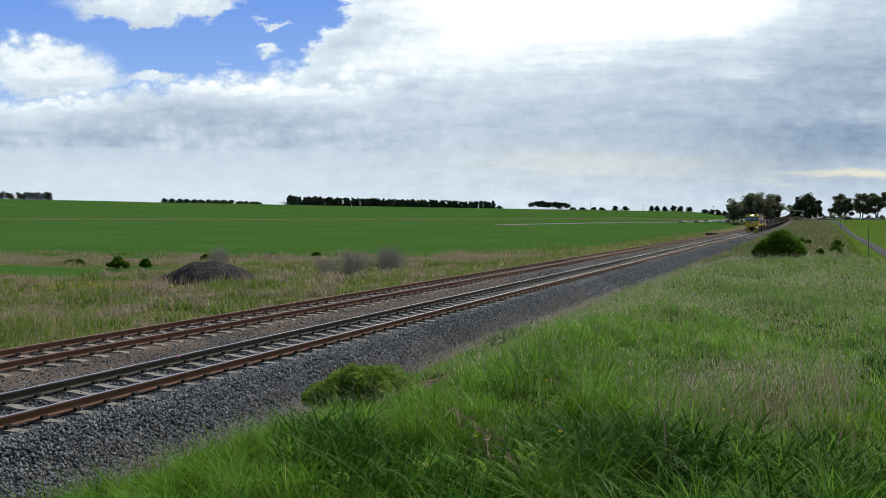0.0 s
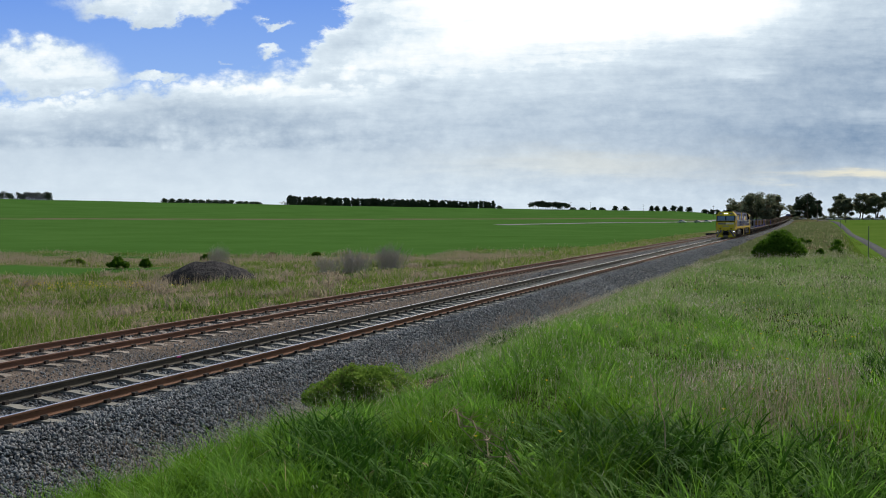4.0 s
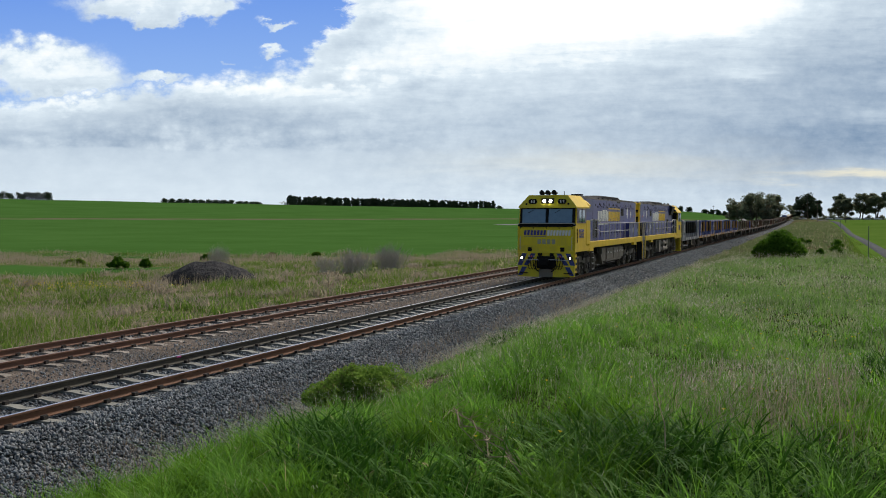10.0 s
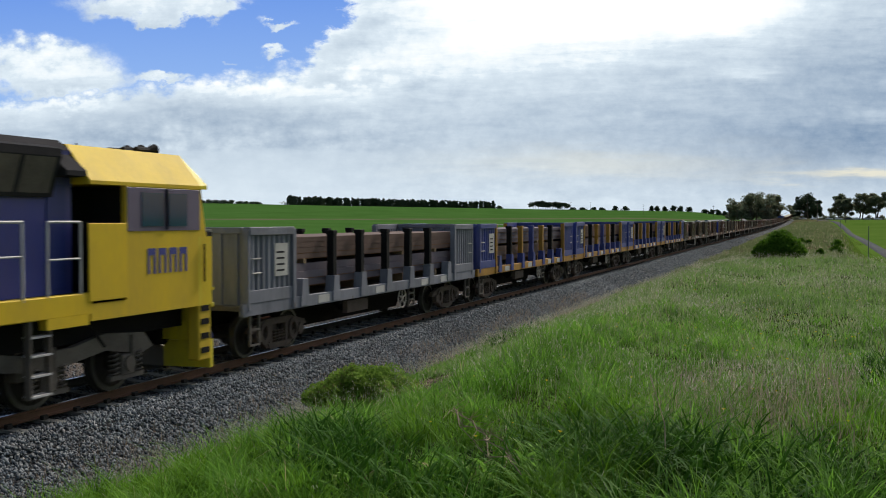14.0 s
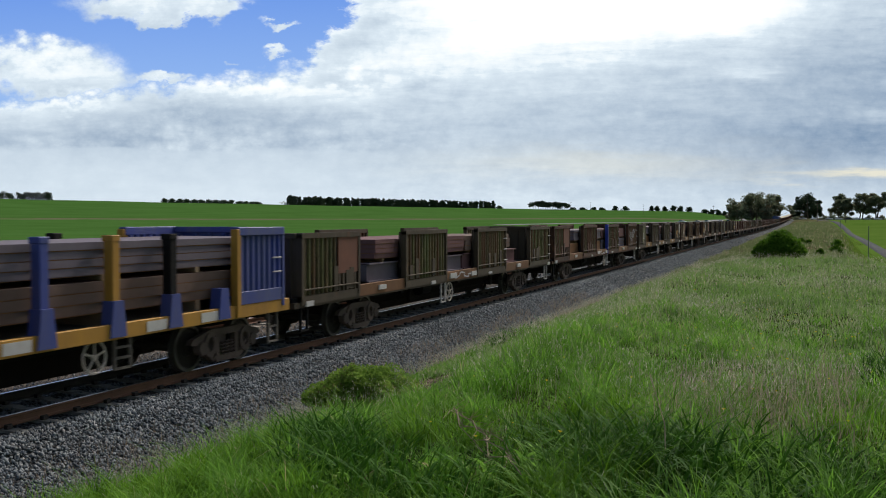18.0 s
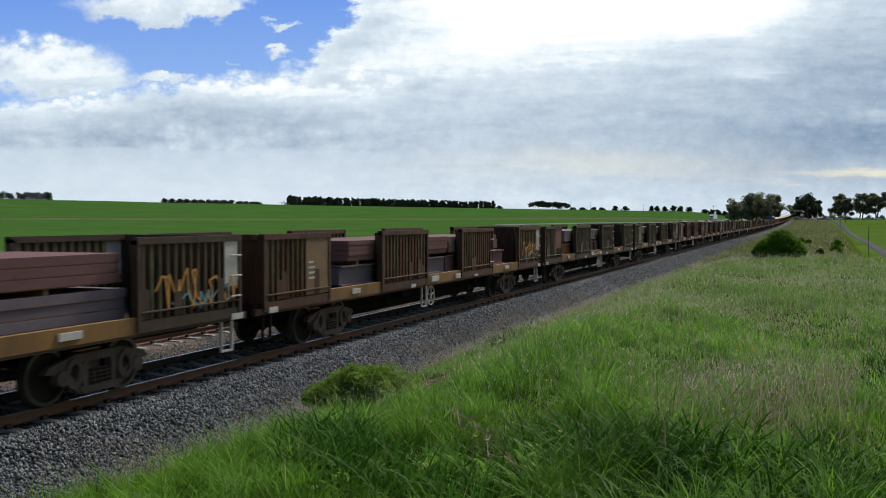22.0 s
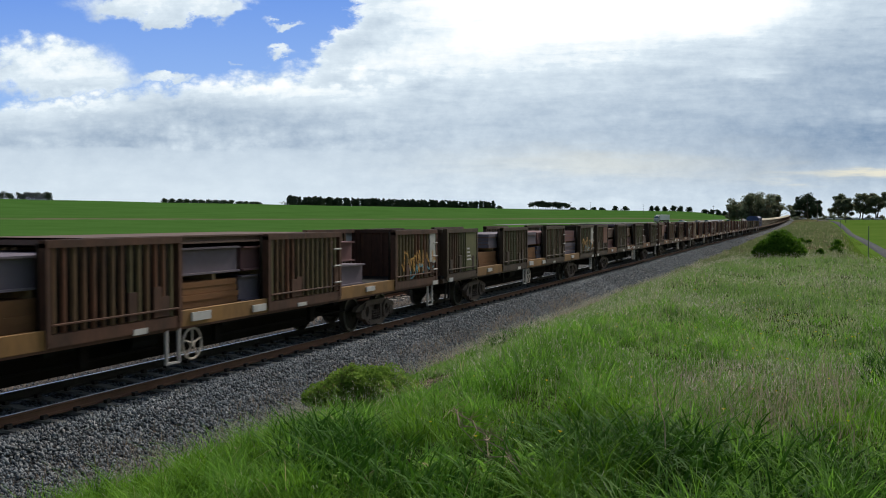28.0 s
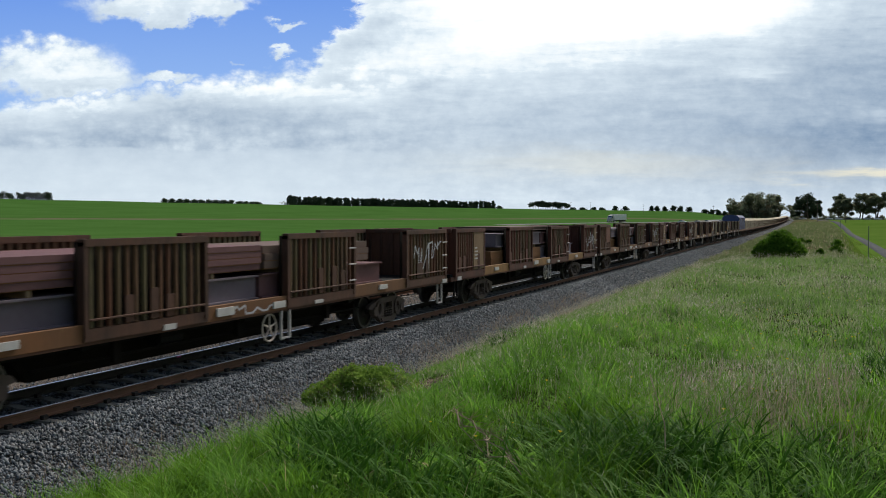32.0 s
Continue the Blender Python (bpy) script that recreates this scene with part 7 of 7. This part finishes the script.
def make_train():
    """All vehicles and loads in running order, each with its distance behind the leading coupler."""
    order = [(loco_front, 0.0, 0), (loco_rear, 43.45, 180)]
    at = 43.75
    kinds = [blue_wagon("grey-ended flat wagon with black stanchions", GREY_WAGON, GREY_WAGON, 2), blue_wagon("blue-ended flat wagon with yellow posts", BLUE_WAGON, YELLOW_WAGON, 3)]
    packs = [blue_load(i) for i in range(3)]
    for i in range(5):
        src = kinds[0] if i == 0 else kinds[1]
        w = src if i in (0, 1) else copy_thing(src, Matrix())
        p = packs[i] if i < 3 else copy_thing(packs[i - 3], Matrix())
        order += [(w, at, 0), (p, at, 0)]
        at += 14.83
    looks = [("rusty brown open wagon with ribbed sides and tan patch", 0, 0), ("sooty black-brown open wagon with ribbed sides", 1, 1), ("faded olive and rust open wagon with ribbed sides", 2, 0), ("dark maroon open wagon with ribbed sides", 3, 1), ("soot-stained brown open wagon with sprayed graffiti", 1, 0), ("streaky rust-brown open wagon with pale plates", 0, 1)]
    vans = [brown_wagon(words, BROWNS[b], SILLS[s], i) for i, (words, b, s) in enumerate(looks)]
    loads = [bay_load(30 + i) for i in range(6)]
    row = (2, 0, 1, 5, 4, 1, 3, 5, 1, 4, 0, 3, 0, 3, 5, 1, 4)
    fresh_v, fresh_l = set(), set()
    for i, k in enumerate(row):
        w = vans[k] if k not in fresh_v else copy_thing(vans[k], Matrix())
        fresh_v.add(k)
        j = (i * 5 + k) % 6
        p = loads[j] if j not in fresh_l else copy_thing(loads[j], Matrix())
        fresh_l.add(j)
        order += [(w, at, 0), (p, at, 0)]
        at += 23.12
    # one post was repainted
    part("door_post", boxes((1.29, 1.457, 12.72, 12.86, 1.02, 2.66), bevel=0.01), BLUE_POST, vans[0], "bright blue painted post")
    van = covered_wagon("tall blue covered wagon far down the train", VAN_BLUE, 3.7)
    tarp = covered_wagon("pale tarpaulin-covered wagon at the tail of the train", TARP, 3.15)
    order.append((van, at, 0))
    at += 17.0
    for i in range(24):
        order.append((tarp if i == 0 else copy_thing(tarp, Matrix()), at, 0))
        at += 17.0
    return order


TRAIN = make_train()
# ---- far trees, highway, cars, poles and odd things ----
def bearing(px, r):
    """A spot r metres off, px across a 1568-wide picture plane."""
    a = radians(-HEADING) - math.atan((px - 784) / 1714.0)
    return -r * math.sin(a), r * math.cos(a)


def far_trees():
    rng = np.random.default_rng(29)
    # dense windbreak on the ridge, thinning to single pines
    for i in range(84):
        px = 513 + 358 * (i / 83) ** 1.02
        x, y = bearing(px + rng.uniform(-2, 2), 930 + rng.uniform(-12, 12))
        h = (10.5 if i == 0 else 9.0 - 1.6 * i / 83) * rng.uniform(0.86, 1.08)
        tree("windbreak_pine", on_land(x, y, -0.3), h, h * 0.72, rng, PINE, "dark pine in a windbreak row along the ridge", "tree", "windbreak on the ridge", 12, 110, 0.55, 0.02, puff=0.27, column=True)
    # umbrella-shaped grove
    for i in range(14):
        x, y = bearing(944 + 55 * i / 13, 900 + rng.uniform(-10, 10))
        tree("umbrella_pine", on_land(x, y, -0.3), 7.2 - 0.17 * abs(i - 6.5), 8.5, rng, PINE, "flat-topped pine in a small grove on the ridge", "tree", "flat-topped grove", 14, 110, 0.5, 0.42, crown_flat=0.35, puff=0.24)
    spots = [(4, 6.0, 8), (18, 5.0, 6), (36, 5.5, 7), (46, 6.0, 8), (57, 6.0, 8), (68, 6.2, 8), (80, 6.6, 9), (87, 6.0, 7)]
    spots += [(292 + 13 * i, 3.2 - 0.05 * i, 6.5) for i in range(10)] + [(424 + 11 * i, 1.8, 5.5) for i in range(4)]
    spots += [(884, 2.0, 5), (1012, 1.6, 5), (1030, 1.7, 6), (1050, 2.0, 5), (1066, 2.0, 5), (1089, 4.2, 5.0), (1105, 3.8, 5.5), (1152, 4.6, 4.5), (1163, 4.4, 5), (1176, 4.2, 5), (1190, 5.0, 6), (1203, 4.8, 5), (1219, 4.4, 5)]
    spots += [(1248, 3.6, 5), (1259, 4.4, 5), (1270, 4.6, 6), (1281, 4.4, 5)]
    for px, h, s in spots:
        x, y = bearing(px, 905 + rng.uniform(-6, 6))
        tree("ridge_tree", on_land(x, y, -0.3), h, s * 1.45, rng, PINE, "small dark tree on the field's skyline", "tree", "trees on the skyline", 8, 110, 0.5, 0.02, puff=0.28, column=True)
    x, y = bearing(501, 900)
    tree("bare_tree", on_land(x, y, -0.2), 3.6, 5.5, rng, TWIG, "thin half-bare tree beside the windbreak", "tree", "", 8, 20, 0.3, 0.3)
    # big gums at the level crossing
    for px, r, h, s, lop in ((1312, 575, 14.0, 13, 0.0), (1336, 560, 16.0, 15, 0.1), (1362, 580, 16.3, 14, 0.25), (1298, 590, 10.5, 9, 0.0), (1348, 570, 11.0, 12, 0.0),
                             (1411, 640, 14.3, 7.5, 0.0), (1429, 630, 15.0, 10, 0.0), (1443, 640, 13.0, 6, 0.0),
                             (1480, 600, 14.0, 9.5, 0.0), (1497, 590, 12.5, 8, 0.0), (1524, 600, 15.2, 10, 0.1), (1551, 590, 16.3, 9.5, 0.1), (1592, 600, 14.0, 10, 0.0)):
        x, y = bearing(px, r)
        if px > 1395:
            r, h, s = r * 1.19, h * 1.15, s * 1.34
            x, y = bearing(px, r)
        leaf = PINE if px in (1411, 1429, 1443) else GUM
        tree("gum_tree" if leaf is GUM else "cypress", on_land(x, y, -0.2), h, s, rng, leaf, "tall eucalypt with a broken umbrella crown" if leaf is GUM else "dense dark cypress beside the crossing", "tree", "trees at the level crossing", 58, 170, 0.46, 0.20 if leaf is GUM else 0.03, 2 if h > 15 else 1, lop, puff=0.15 if leaf is GUM else 0.2)
    for px, r, s in ((1374, 560, (4, 4, 6.5)), (1384, 620, (6, 5, 3.6)), (1392, 620, (5, 5, 3.0)), (1460, 560, (8, 5, 3.4)), (1500, 560, (9, 5, 4.0)), (1302, 520, (7, 5, 2.6)), (1325, 530, (9, 5, 2.2)), (1474, 572, (7, 7, 6.0)), (1494, 575, (8, 7, 6.5)), (1538, 574, (5, 7, 4.0)), (1560, 572, (6, 7, 4.5)), (1350, 600, (14, 6, 5)), (1408, 600, (5, 6, 5.0))):
        if px > 1395:
            r, s = r * 1.19, (s[0] * 1.5, s[1] * 1.19, s[2] * 1.5)
        x, y = bearing(px, r)
        shrub("crossing_shrub", on_land(x, y, -(0.5 if px > 1395 else 0.24) * s[2]), s, rng, GUM, "dull green shrub below the gum trees", 22, 90, 0.4, group="shrubs at the level crossing")


CAR_PAINTS = [worn("white_car_paint", (0.86, 0.87, 0.88), (0.74, 0.74, 0.75), 0.3, 0.25, 0, 2, specular=0.6), worn("silver_car_paint", (0.45, 0.46, 0.48), (0.35, 0.36, 0.38), 0.3, 0.25, 0.3, 2), worn("dark_car_paint", (0.03, 0.035, 0.045), (0.05, 0.05, 0.055), 0.3, 0.25, 0, 2)]
TYRE = worn("tyre_rubber", (0.02, 0.02, 0.021), (0.05, 0.045, 0.04), 0.4, 0.85, 0, 6)
RIM = Nodes("alloy_rim").finish((0.5, 0.5, 0.52), 0.35, 0.8)
LENS_RED = Nodes("tail_lens").finish((0.30, 0.02, 0.02), 0.25)


def road_wheel(parent, x, y, r):
    w = part("wheel", disc(bmesh.new(), (0, 0, 0), r, "x", 0.22, 16), TYRE, parent)
    w.location = (x, y, r)
    part("rim", disc(bmesh.new(), (0.0, 0, 0), r * 0.6, "x", 0.235, 12), RIM, w)
    return w


def build_car(paint, words):
    """Sedan, 4.6 m, nose towards -y."""
    c = tagged(empty("car"), words, "car", group="cars queued at the crossing")
    bm = prism(bmesh.new(), [(-2.3, 0.35), (2.3, 0.35), (2.32, 0.75), (2.2, 0.95), (1.4, 1.0), (-1.0, 0.98), (-2.2, 0.80), (-2.32, 0.6)], "x", -0.88, 0.88)
    bmesh.ops.bevel(bm, geom=bm.edges[:], offset=0.05, segments=1, affect="EDGES")
    part("body", bm, paint, c)
    bm = prism(bmesh.new(), [(-1.1, 0.97), (1.75, 0.99), (1.1, 1.42), (-0.25, 1.44)], "x", -0.74, 0.74)
    part("cabin", bm, GLASS, c, "dark glass cabin")
    part("roof", prism(bmesh.new(), [(-0.30, 1.425), (1.15, 1.405), (1.0, 1.47), (-0.15, 1.48)], "x", -0.72, 0.72), paint, c)
    for s in (-1, 1):
        part("headlight", boxes((s * 0.68 - 0.16, s * 0.68 + 0.16, -2.34, -2.24, 0.62, 0.76)), PLATE, c)
        part("tail_light", boxes((s * 0.70 - 0.14, s * 0.70 + 0.14, 2.22, 2.34, 0.72, 0.88)), LENS_RED, c)
        for y in (-1.4, 1.4):
            road_wheel(c, s * 0.80, y, 0.32)
    return c


def cars():
    kinds = [build_car(CAR_PAINTS[0], "white sedan waiting on the highway"), build_car(CAR_PAINTS[1], "silver sedan waiting on the highway"), build_car(CAR_PAINTS[2], "dark sedan waiting on the highway")]
    used = set()
    # queue right of the line, then those on the highway across the field
    for px, r, turn, k in ((1421, 640, 80, 1), (1441, 640, 84, 0), (1467, 640, 84, 0), (1484, 640, 86, 0), (1501, 640, 86, 2), (1516, 640, 86, 0), (1533, 640, 88, 1), (1553, 640, 88, 0), (1207, 560, 70, 0), (1235, 575, 68, 1), (1252, 590, 66, 0), (1277, 600, 62, 0), (1290, 605, 60, 2)):
        x, y = bearing(px, r)
        m = pose(*on_land(x, y, 0.05), 0, 0, turn)
        if k not in used:
            kinds[k].matrix_basis = m
            used.add(k)
        else:
            copy_thing(kinds[k], m)


def highway():
    """Crosses the line at the far trees and bends away over the field."""
    pts = [(70, 634), (30, 638), (0, 642), (-12, 645), (-30, 655), (-48, 760), (-52, 900)]
    alt = [(-36, 930), (-51, 800), (-57, 700), (-62.5, 603), (-77.9, 537), (-93.7, 486), (-125, 400)]
    m = worn("highway_asphalt", (0.16, 0.16, 0.165), (0.12, 0.12, 0.12), 0.4, 0.9, 0, 0.2)
    for name, line in (("highway", pts), ("highway_branch", alt)):
        verts, faces = [], []
        for i, (x, y) in enumerate(line):
            a, b = line[max(0, i - 1)], line[min(len(line) - 1, i + 1)]
            d = Vector((b[0] - a[0], b[1] - a[1], 0)).normalized()
            n = Vector((-d.y, d.x, 0)) * 3.6
            for s in (-1, 1):
                verts.append((x + s * n.x, y + s * n.y, float(land(x + s * n.x, y + s * n.y)) + 0.10))
        faces = [(2 * i, 2 * i + 1, 2 * i + 3, 2 * i + 2) for i in range(len(line) - 1)]
        tagged(numpy_mesh("road", verts, faces, m), "grey two-lane highway crossing the railway", "road", kind="structure")


def build_lorry():
    """Semi-trailer, nose towards -y."""
    t = tagged(empty("semi_trailer_truck"), "white semi-trailer truck driving on the far highway", "truck")
    part("trailer", boxes((-1.24, 1.24, 3.6, 16.6, 1.25, 4.2), bevel=0.05), CAR_PAINTS[0], t, "plain white box trailer")
    part("chassis", boxes((-0.5, 0.5, 0.6, 16.4, 0.75, 1.2)), BLACK, t)
    cab = part("cab", prism(bmesh.new(), [(0.0, 0.6), (2.6, 0.6), (2.6, 3.5), (2.3, 3.75), (1.0, 3.3), (0.7, 2.6), (0.0, 1.9)], "x", -1.2, 1.2), CAR_PAINTS[1], t, "grey tractor cab")
    part("windscreen", prism(bmesh.new(), [(0.63, 2.58), (0.93, 3.25), (0.98, 3.25), (0.70, 2.55)], "x", -1.05, 1.05), GLASS, cab)
    for s in (-1, 1):
        part("side_window", boxes((s * 1.2 - 0.015, s * 1.2 + 0.015, 1.0, 1.9, 2.3, 3.1)), GLASS, cab)
        for y in (0.9, 3.4, 4.6, 13.4, 14.6, 15.8):
            w = road_wheel(t, s * 1.05, y, 0.5)
    return t


def pole(x, y, h, words, arms=True):
    t = tagged(empty("power_pole", pose(*on_land(x, y, -0.2))), words, "pole", group="poles along the road")
    part("shaft", rod(bmesh.new(), (0, 0, 0), (0, 0, h), 0.13, 8, 0.09), BARK, t)
    if arms:
        part("crossarm", boxes((-1.0, 1.0, -0.06, 0.06, h - 0.6, h - 0.48)), BARK, t)


def marker(x, y, h):
    t = tagged(empty("steel_post", pose(*on_land(x, y, -0.1))), "slim grey-green steel post on the road verge", "post", group="steel posts on the verge")
    part("shaft", rod(bmesh.new(), (0, 0, 0), (0, 0, h), 0.06, 8, 0.05), POST_STEEL, t)
    part("cap", disc(bmesh.new(), (0, 0, h), 0.08, "z", 0.06, 8), POST_STEEL, t)


POST_STEEL = worn("post_steel", (0.16, 0.20, 0.18), (0.10, 0.12, 0.11), 0.5, 0.6, 0.3, 4)


def mound():
    """Dump of dark crushed rock on the verge."""
    k = Nodes("dark_rock_dump")
    p = k.position()
    v = k.node("ShaderNodeTexVoronoi")
    v.inputs["Scale"].default_value = 7.0
    k.link(p, v.inputs["Vector"])
    col = k.mix(k.ramp(k.noise(p, 2.2, 5), 0.35, 0.65), (0.034, 0.034, 0.037), (0.070, 0.066, 0.066))
    m = k.finish(col, 0.95, 0, k.math("ADD", v.outputs["Distance"], k.noise(p, 3, 4)), 0.12, 0.1)
    n, vs = 46, []
    for j in range(n):
        for i in range(n):
            u, w = -1.15 + 2.3 * i / (n - 1), -1.15 + 2.3 * j / (n - 1)
            r = math.hypot(u, w)
            h = max(0.0, 1 - r ** 1.6) ** 0.75
            h += 0.10 * noise.noise((u * 4, w * 4, 0.5)) * min(1, h * 3) + 0.05 * noise.noise((u * 11, w * 11, 2)) * min(1, h * 4)
            h -= 0.22 * max(0, u - 0.1) * h
            x, y = -37.3 + u * 4.15, 55.0 + w * 2.8
            vs.append((x, y, float(land(x, y)) - 0.15 + 1.62 * h))
    fs = [(j * n + i, j * n + i + 1, (j + 1) * n + i + 1, (j + 1) * n + i) for j in range(n - 1) for i in range(n - 1)]
    tagged(numpy_mesh("rock_mound", vs, fs, m, True), "low mound of dark crushed rock in dry grass", "mound")
    rng = np.random.default_rng(2)
    # a fringe of dead stalks at its foot
    a = rng.uniform(0, 6.283, 900)
    q = np.stack([-37.3 + np.cos(a) * rng.normal(3.9, 0.5, 900), 55.0 + np.sin(a) * rng.normal(2.7, 0.5, 900)], 1)
    P = np.column_stack([q, land(q[:, 0], q[:, 1])])
    v, f = blades(rng, P, rng.uniform(0.4, 1.0, 900), np.full(900, 0.02), rng.uniform(0.1, 0.5, 900))
    tagged(numpy_mesh("mound_fringe", v, f, STRAW), "dead stalks round the rock mound", "grass", kind="stuff")


def bare_earth():
    """Scuffed soil on the worn strip beside the cushion shrub."""
    k = Nodes("scuffed_soil")
    p = k.position()
    m = k.finish(k.mix(k.ramp(k.noise(p, 5, 5), 0.35, 0.65), (0.060, 0.046, 0.030), (0.165, 0.125, 0.080)), 0.95, 0, k.noise(p, 14, 4), 0.03, 0.1)
    for cx, cy, rx, ry in ((-6.25, 15.6, 0.85, 0.95), (-5.45, 14.3, 0.42, 0.36)):
        n, vs = 22, []
        for j in range(n):
            for i in range(n):
                u, w = -1 + 2 * i / (n - 1), -1 + 2 * j / (n - 1)
                x, y = cx + u * rx, cy + w * ry
                edge = math.hypot(u, w) + 0.7 * noise.noise((u * 2.5, w * 2.5, cx))
                vs.append((x, y, float(land(x, y)) + 0.06 * (1 - edge) + 0.03 * noise.noise((x * 5, y * 5, 1)) - (0.12 if edge > 1 else 0)))
        fs = [(j * n + i, j * n + i + 1, (j + 1) * n + i + 1, (j + 1) * n + i) for j in range(n - 1) for i in range(n - 1)]
        tagged(numpy_mesh("bare_soil", vs, fs, m, True), "patch of scuffed brown soil on the bank", "soil", kind="structure")


def sleeper_stack():
    t = tagged(empty("sleeper_stack", pose(-18.9, 211, float(rail_rise(211)) - 0.75)), "low dark stack of old sleepers beside the line", "stack of sleepers")
    for j in range(3):
        for i in range(3):
            part("old_sleeper", boxes((-1.3 + 0.9 * i, -0.5 + 0.9 * i, -0.1 + 0.3 * (i % 2), 2.4 + 0.3 * (j % 2), 0.27 * j, 0.27 * j + 0.24), bevel=0.02), BLACK, t)


def crossing_sign():
    t = tagged(empty("crossing_board", pose(*on_land(-14.6 - 6.0, 430, 0))), "pale signal cabinet beside the line", "cabinet")
    part("body", boxes((-1.3, 1.3, -0.6, 0.6, 0.0, 2.1), bevel=0.05), CAR_PAINTS[0], t)
    part("door", boxes((-0.5, 0.5, -0.64, -0.6, 0.2, 1.9), bevel=0.01), CAR_PAINTS[1], t)
    part("roof", boxes((-1.4, 1.4, -0.7, 0.7, 2.1, 2.2), bevel=0.03), CAR_PAINTS[1], t)


far_trees()
highway()
cars()
LORRY = build_lorry()
for px, r, h in ((1010, 880, 7.5), (1045, 880, 7.5), (1138, 760, 8.0), (1262, 800, 9.5), (1428, 480, 13.0), (1446, 470, 9.0), (1305, 540, 8.0), (1496, 520, 8.0)):
    pole(*bearing(px, r), h, "weathered timber power pole")
marker(*bearing(1537, 138), 4.6)
marker(*bearing(1487, 285), 4.0)
mound()
bare_earth()
sleeper_stack()
crossing_sign()


# ---- what moves: the train, the lorry on the highway, the drifting cloud ----
SPEED, SLOWING, LEAD = 17.7456, 0.0608, -134.73


def lead_at(t):
    """Where the leading coupler stands along the line."""
    d = t - 20
    return LEAD - SPEED * d + 0.5 * SLOWING * d * d


def stand(y, turned):
    z0, z1 = float(rail_rise(y)), float(rail_rise(y + 10))
    return pose(NEAR_TRACK, y, z0, math.degrees(math.atan2(z1 - z0, 10)), 0, turned)


def spin_rows(y, r, sign):
    return [(i / 30, pose(0, y, r, sign * math.degrees((lead_at(0) - lead_at(i / 30)) / r))) for i in range(961)]


def motions():
    walk(backdrop, [(0, pose(*eye)), (32, pose(*eye, 0, 0, -0.75))])
    for ob, behind, turned in TRAIN:
        walk(ob, [(t, stand(lead_at(t) + behind, turned)) for t in range(0, 33, 4)])
    road_line = [(0, -36, 930), (8, -44, 850), (14, -51, 800), (20, -57, 700), (24, -62.5, 603), (28, -77.9, 537), (32, -93.7, 486)]
    rows = []
    for i, (t, x, y) in enumerate(road_line):
        a, b = road_line[max(0, i - 1)], road_line[min(len(road_line) - 1, i + 1)]
        rows.append((t, pose(*on_land(x, y, 0.12), 0, 0, math.degrees(math.atan2(b[1] - a[1], -(b[2] - a[2]))))))
    walk(LORRY, rows)
    # wheelsets of one kind roll alike and share one set of keys
    rolled = {}
    for ob, behind, turned in TRAIN:
        for bogie in ob.children:
            for w in bogie.children:
                if w.name.split(".")[0] == "wheelset":
                    r, sign = round(w.location.z, 2), -1 if turned else 1
                    key = (r, round(w.location.y, 2), sign)
                    if key not in rolled:
                        walk(w, spin_rows(key[1], r, sign))
                        rolled[key] = w
                    else:
                        first = rolled[key]
                        w.rotation_mode = "QUATERNION"
                        w.animation_data_create()
                        w.animation_data.action = first.animation_data.action
                        w.animation_data.action_slot = first.animation_data.action_slot


motions()
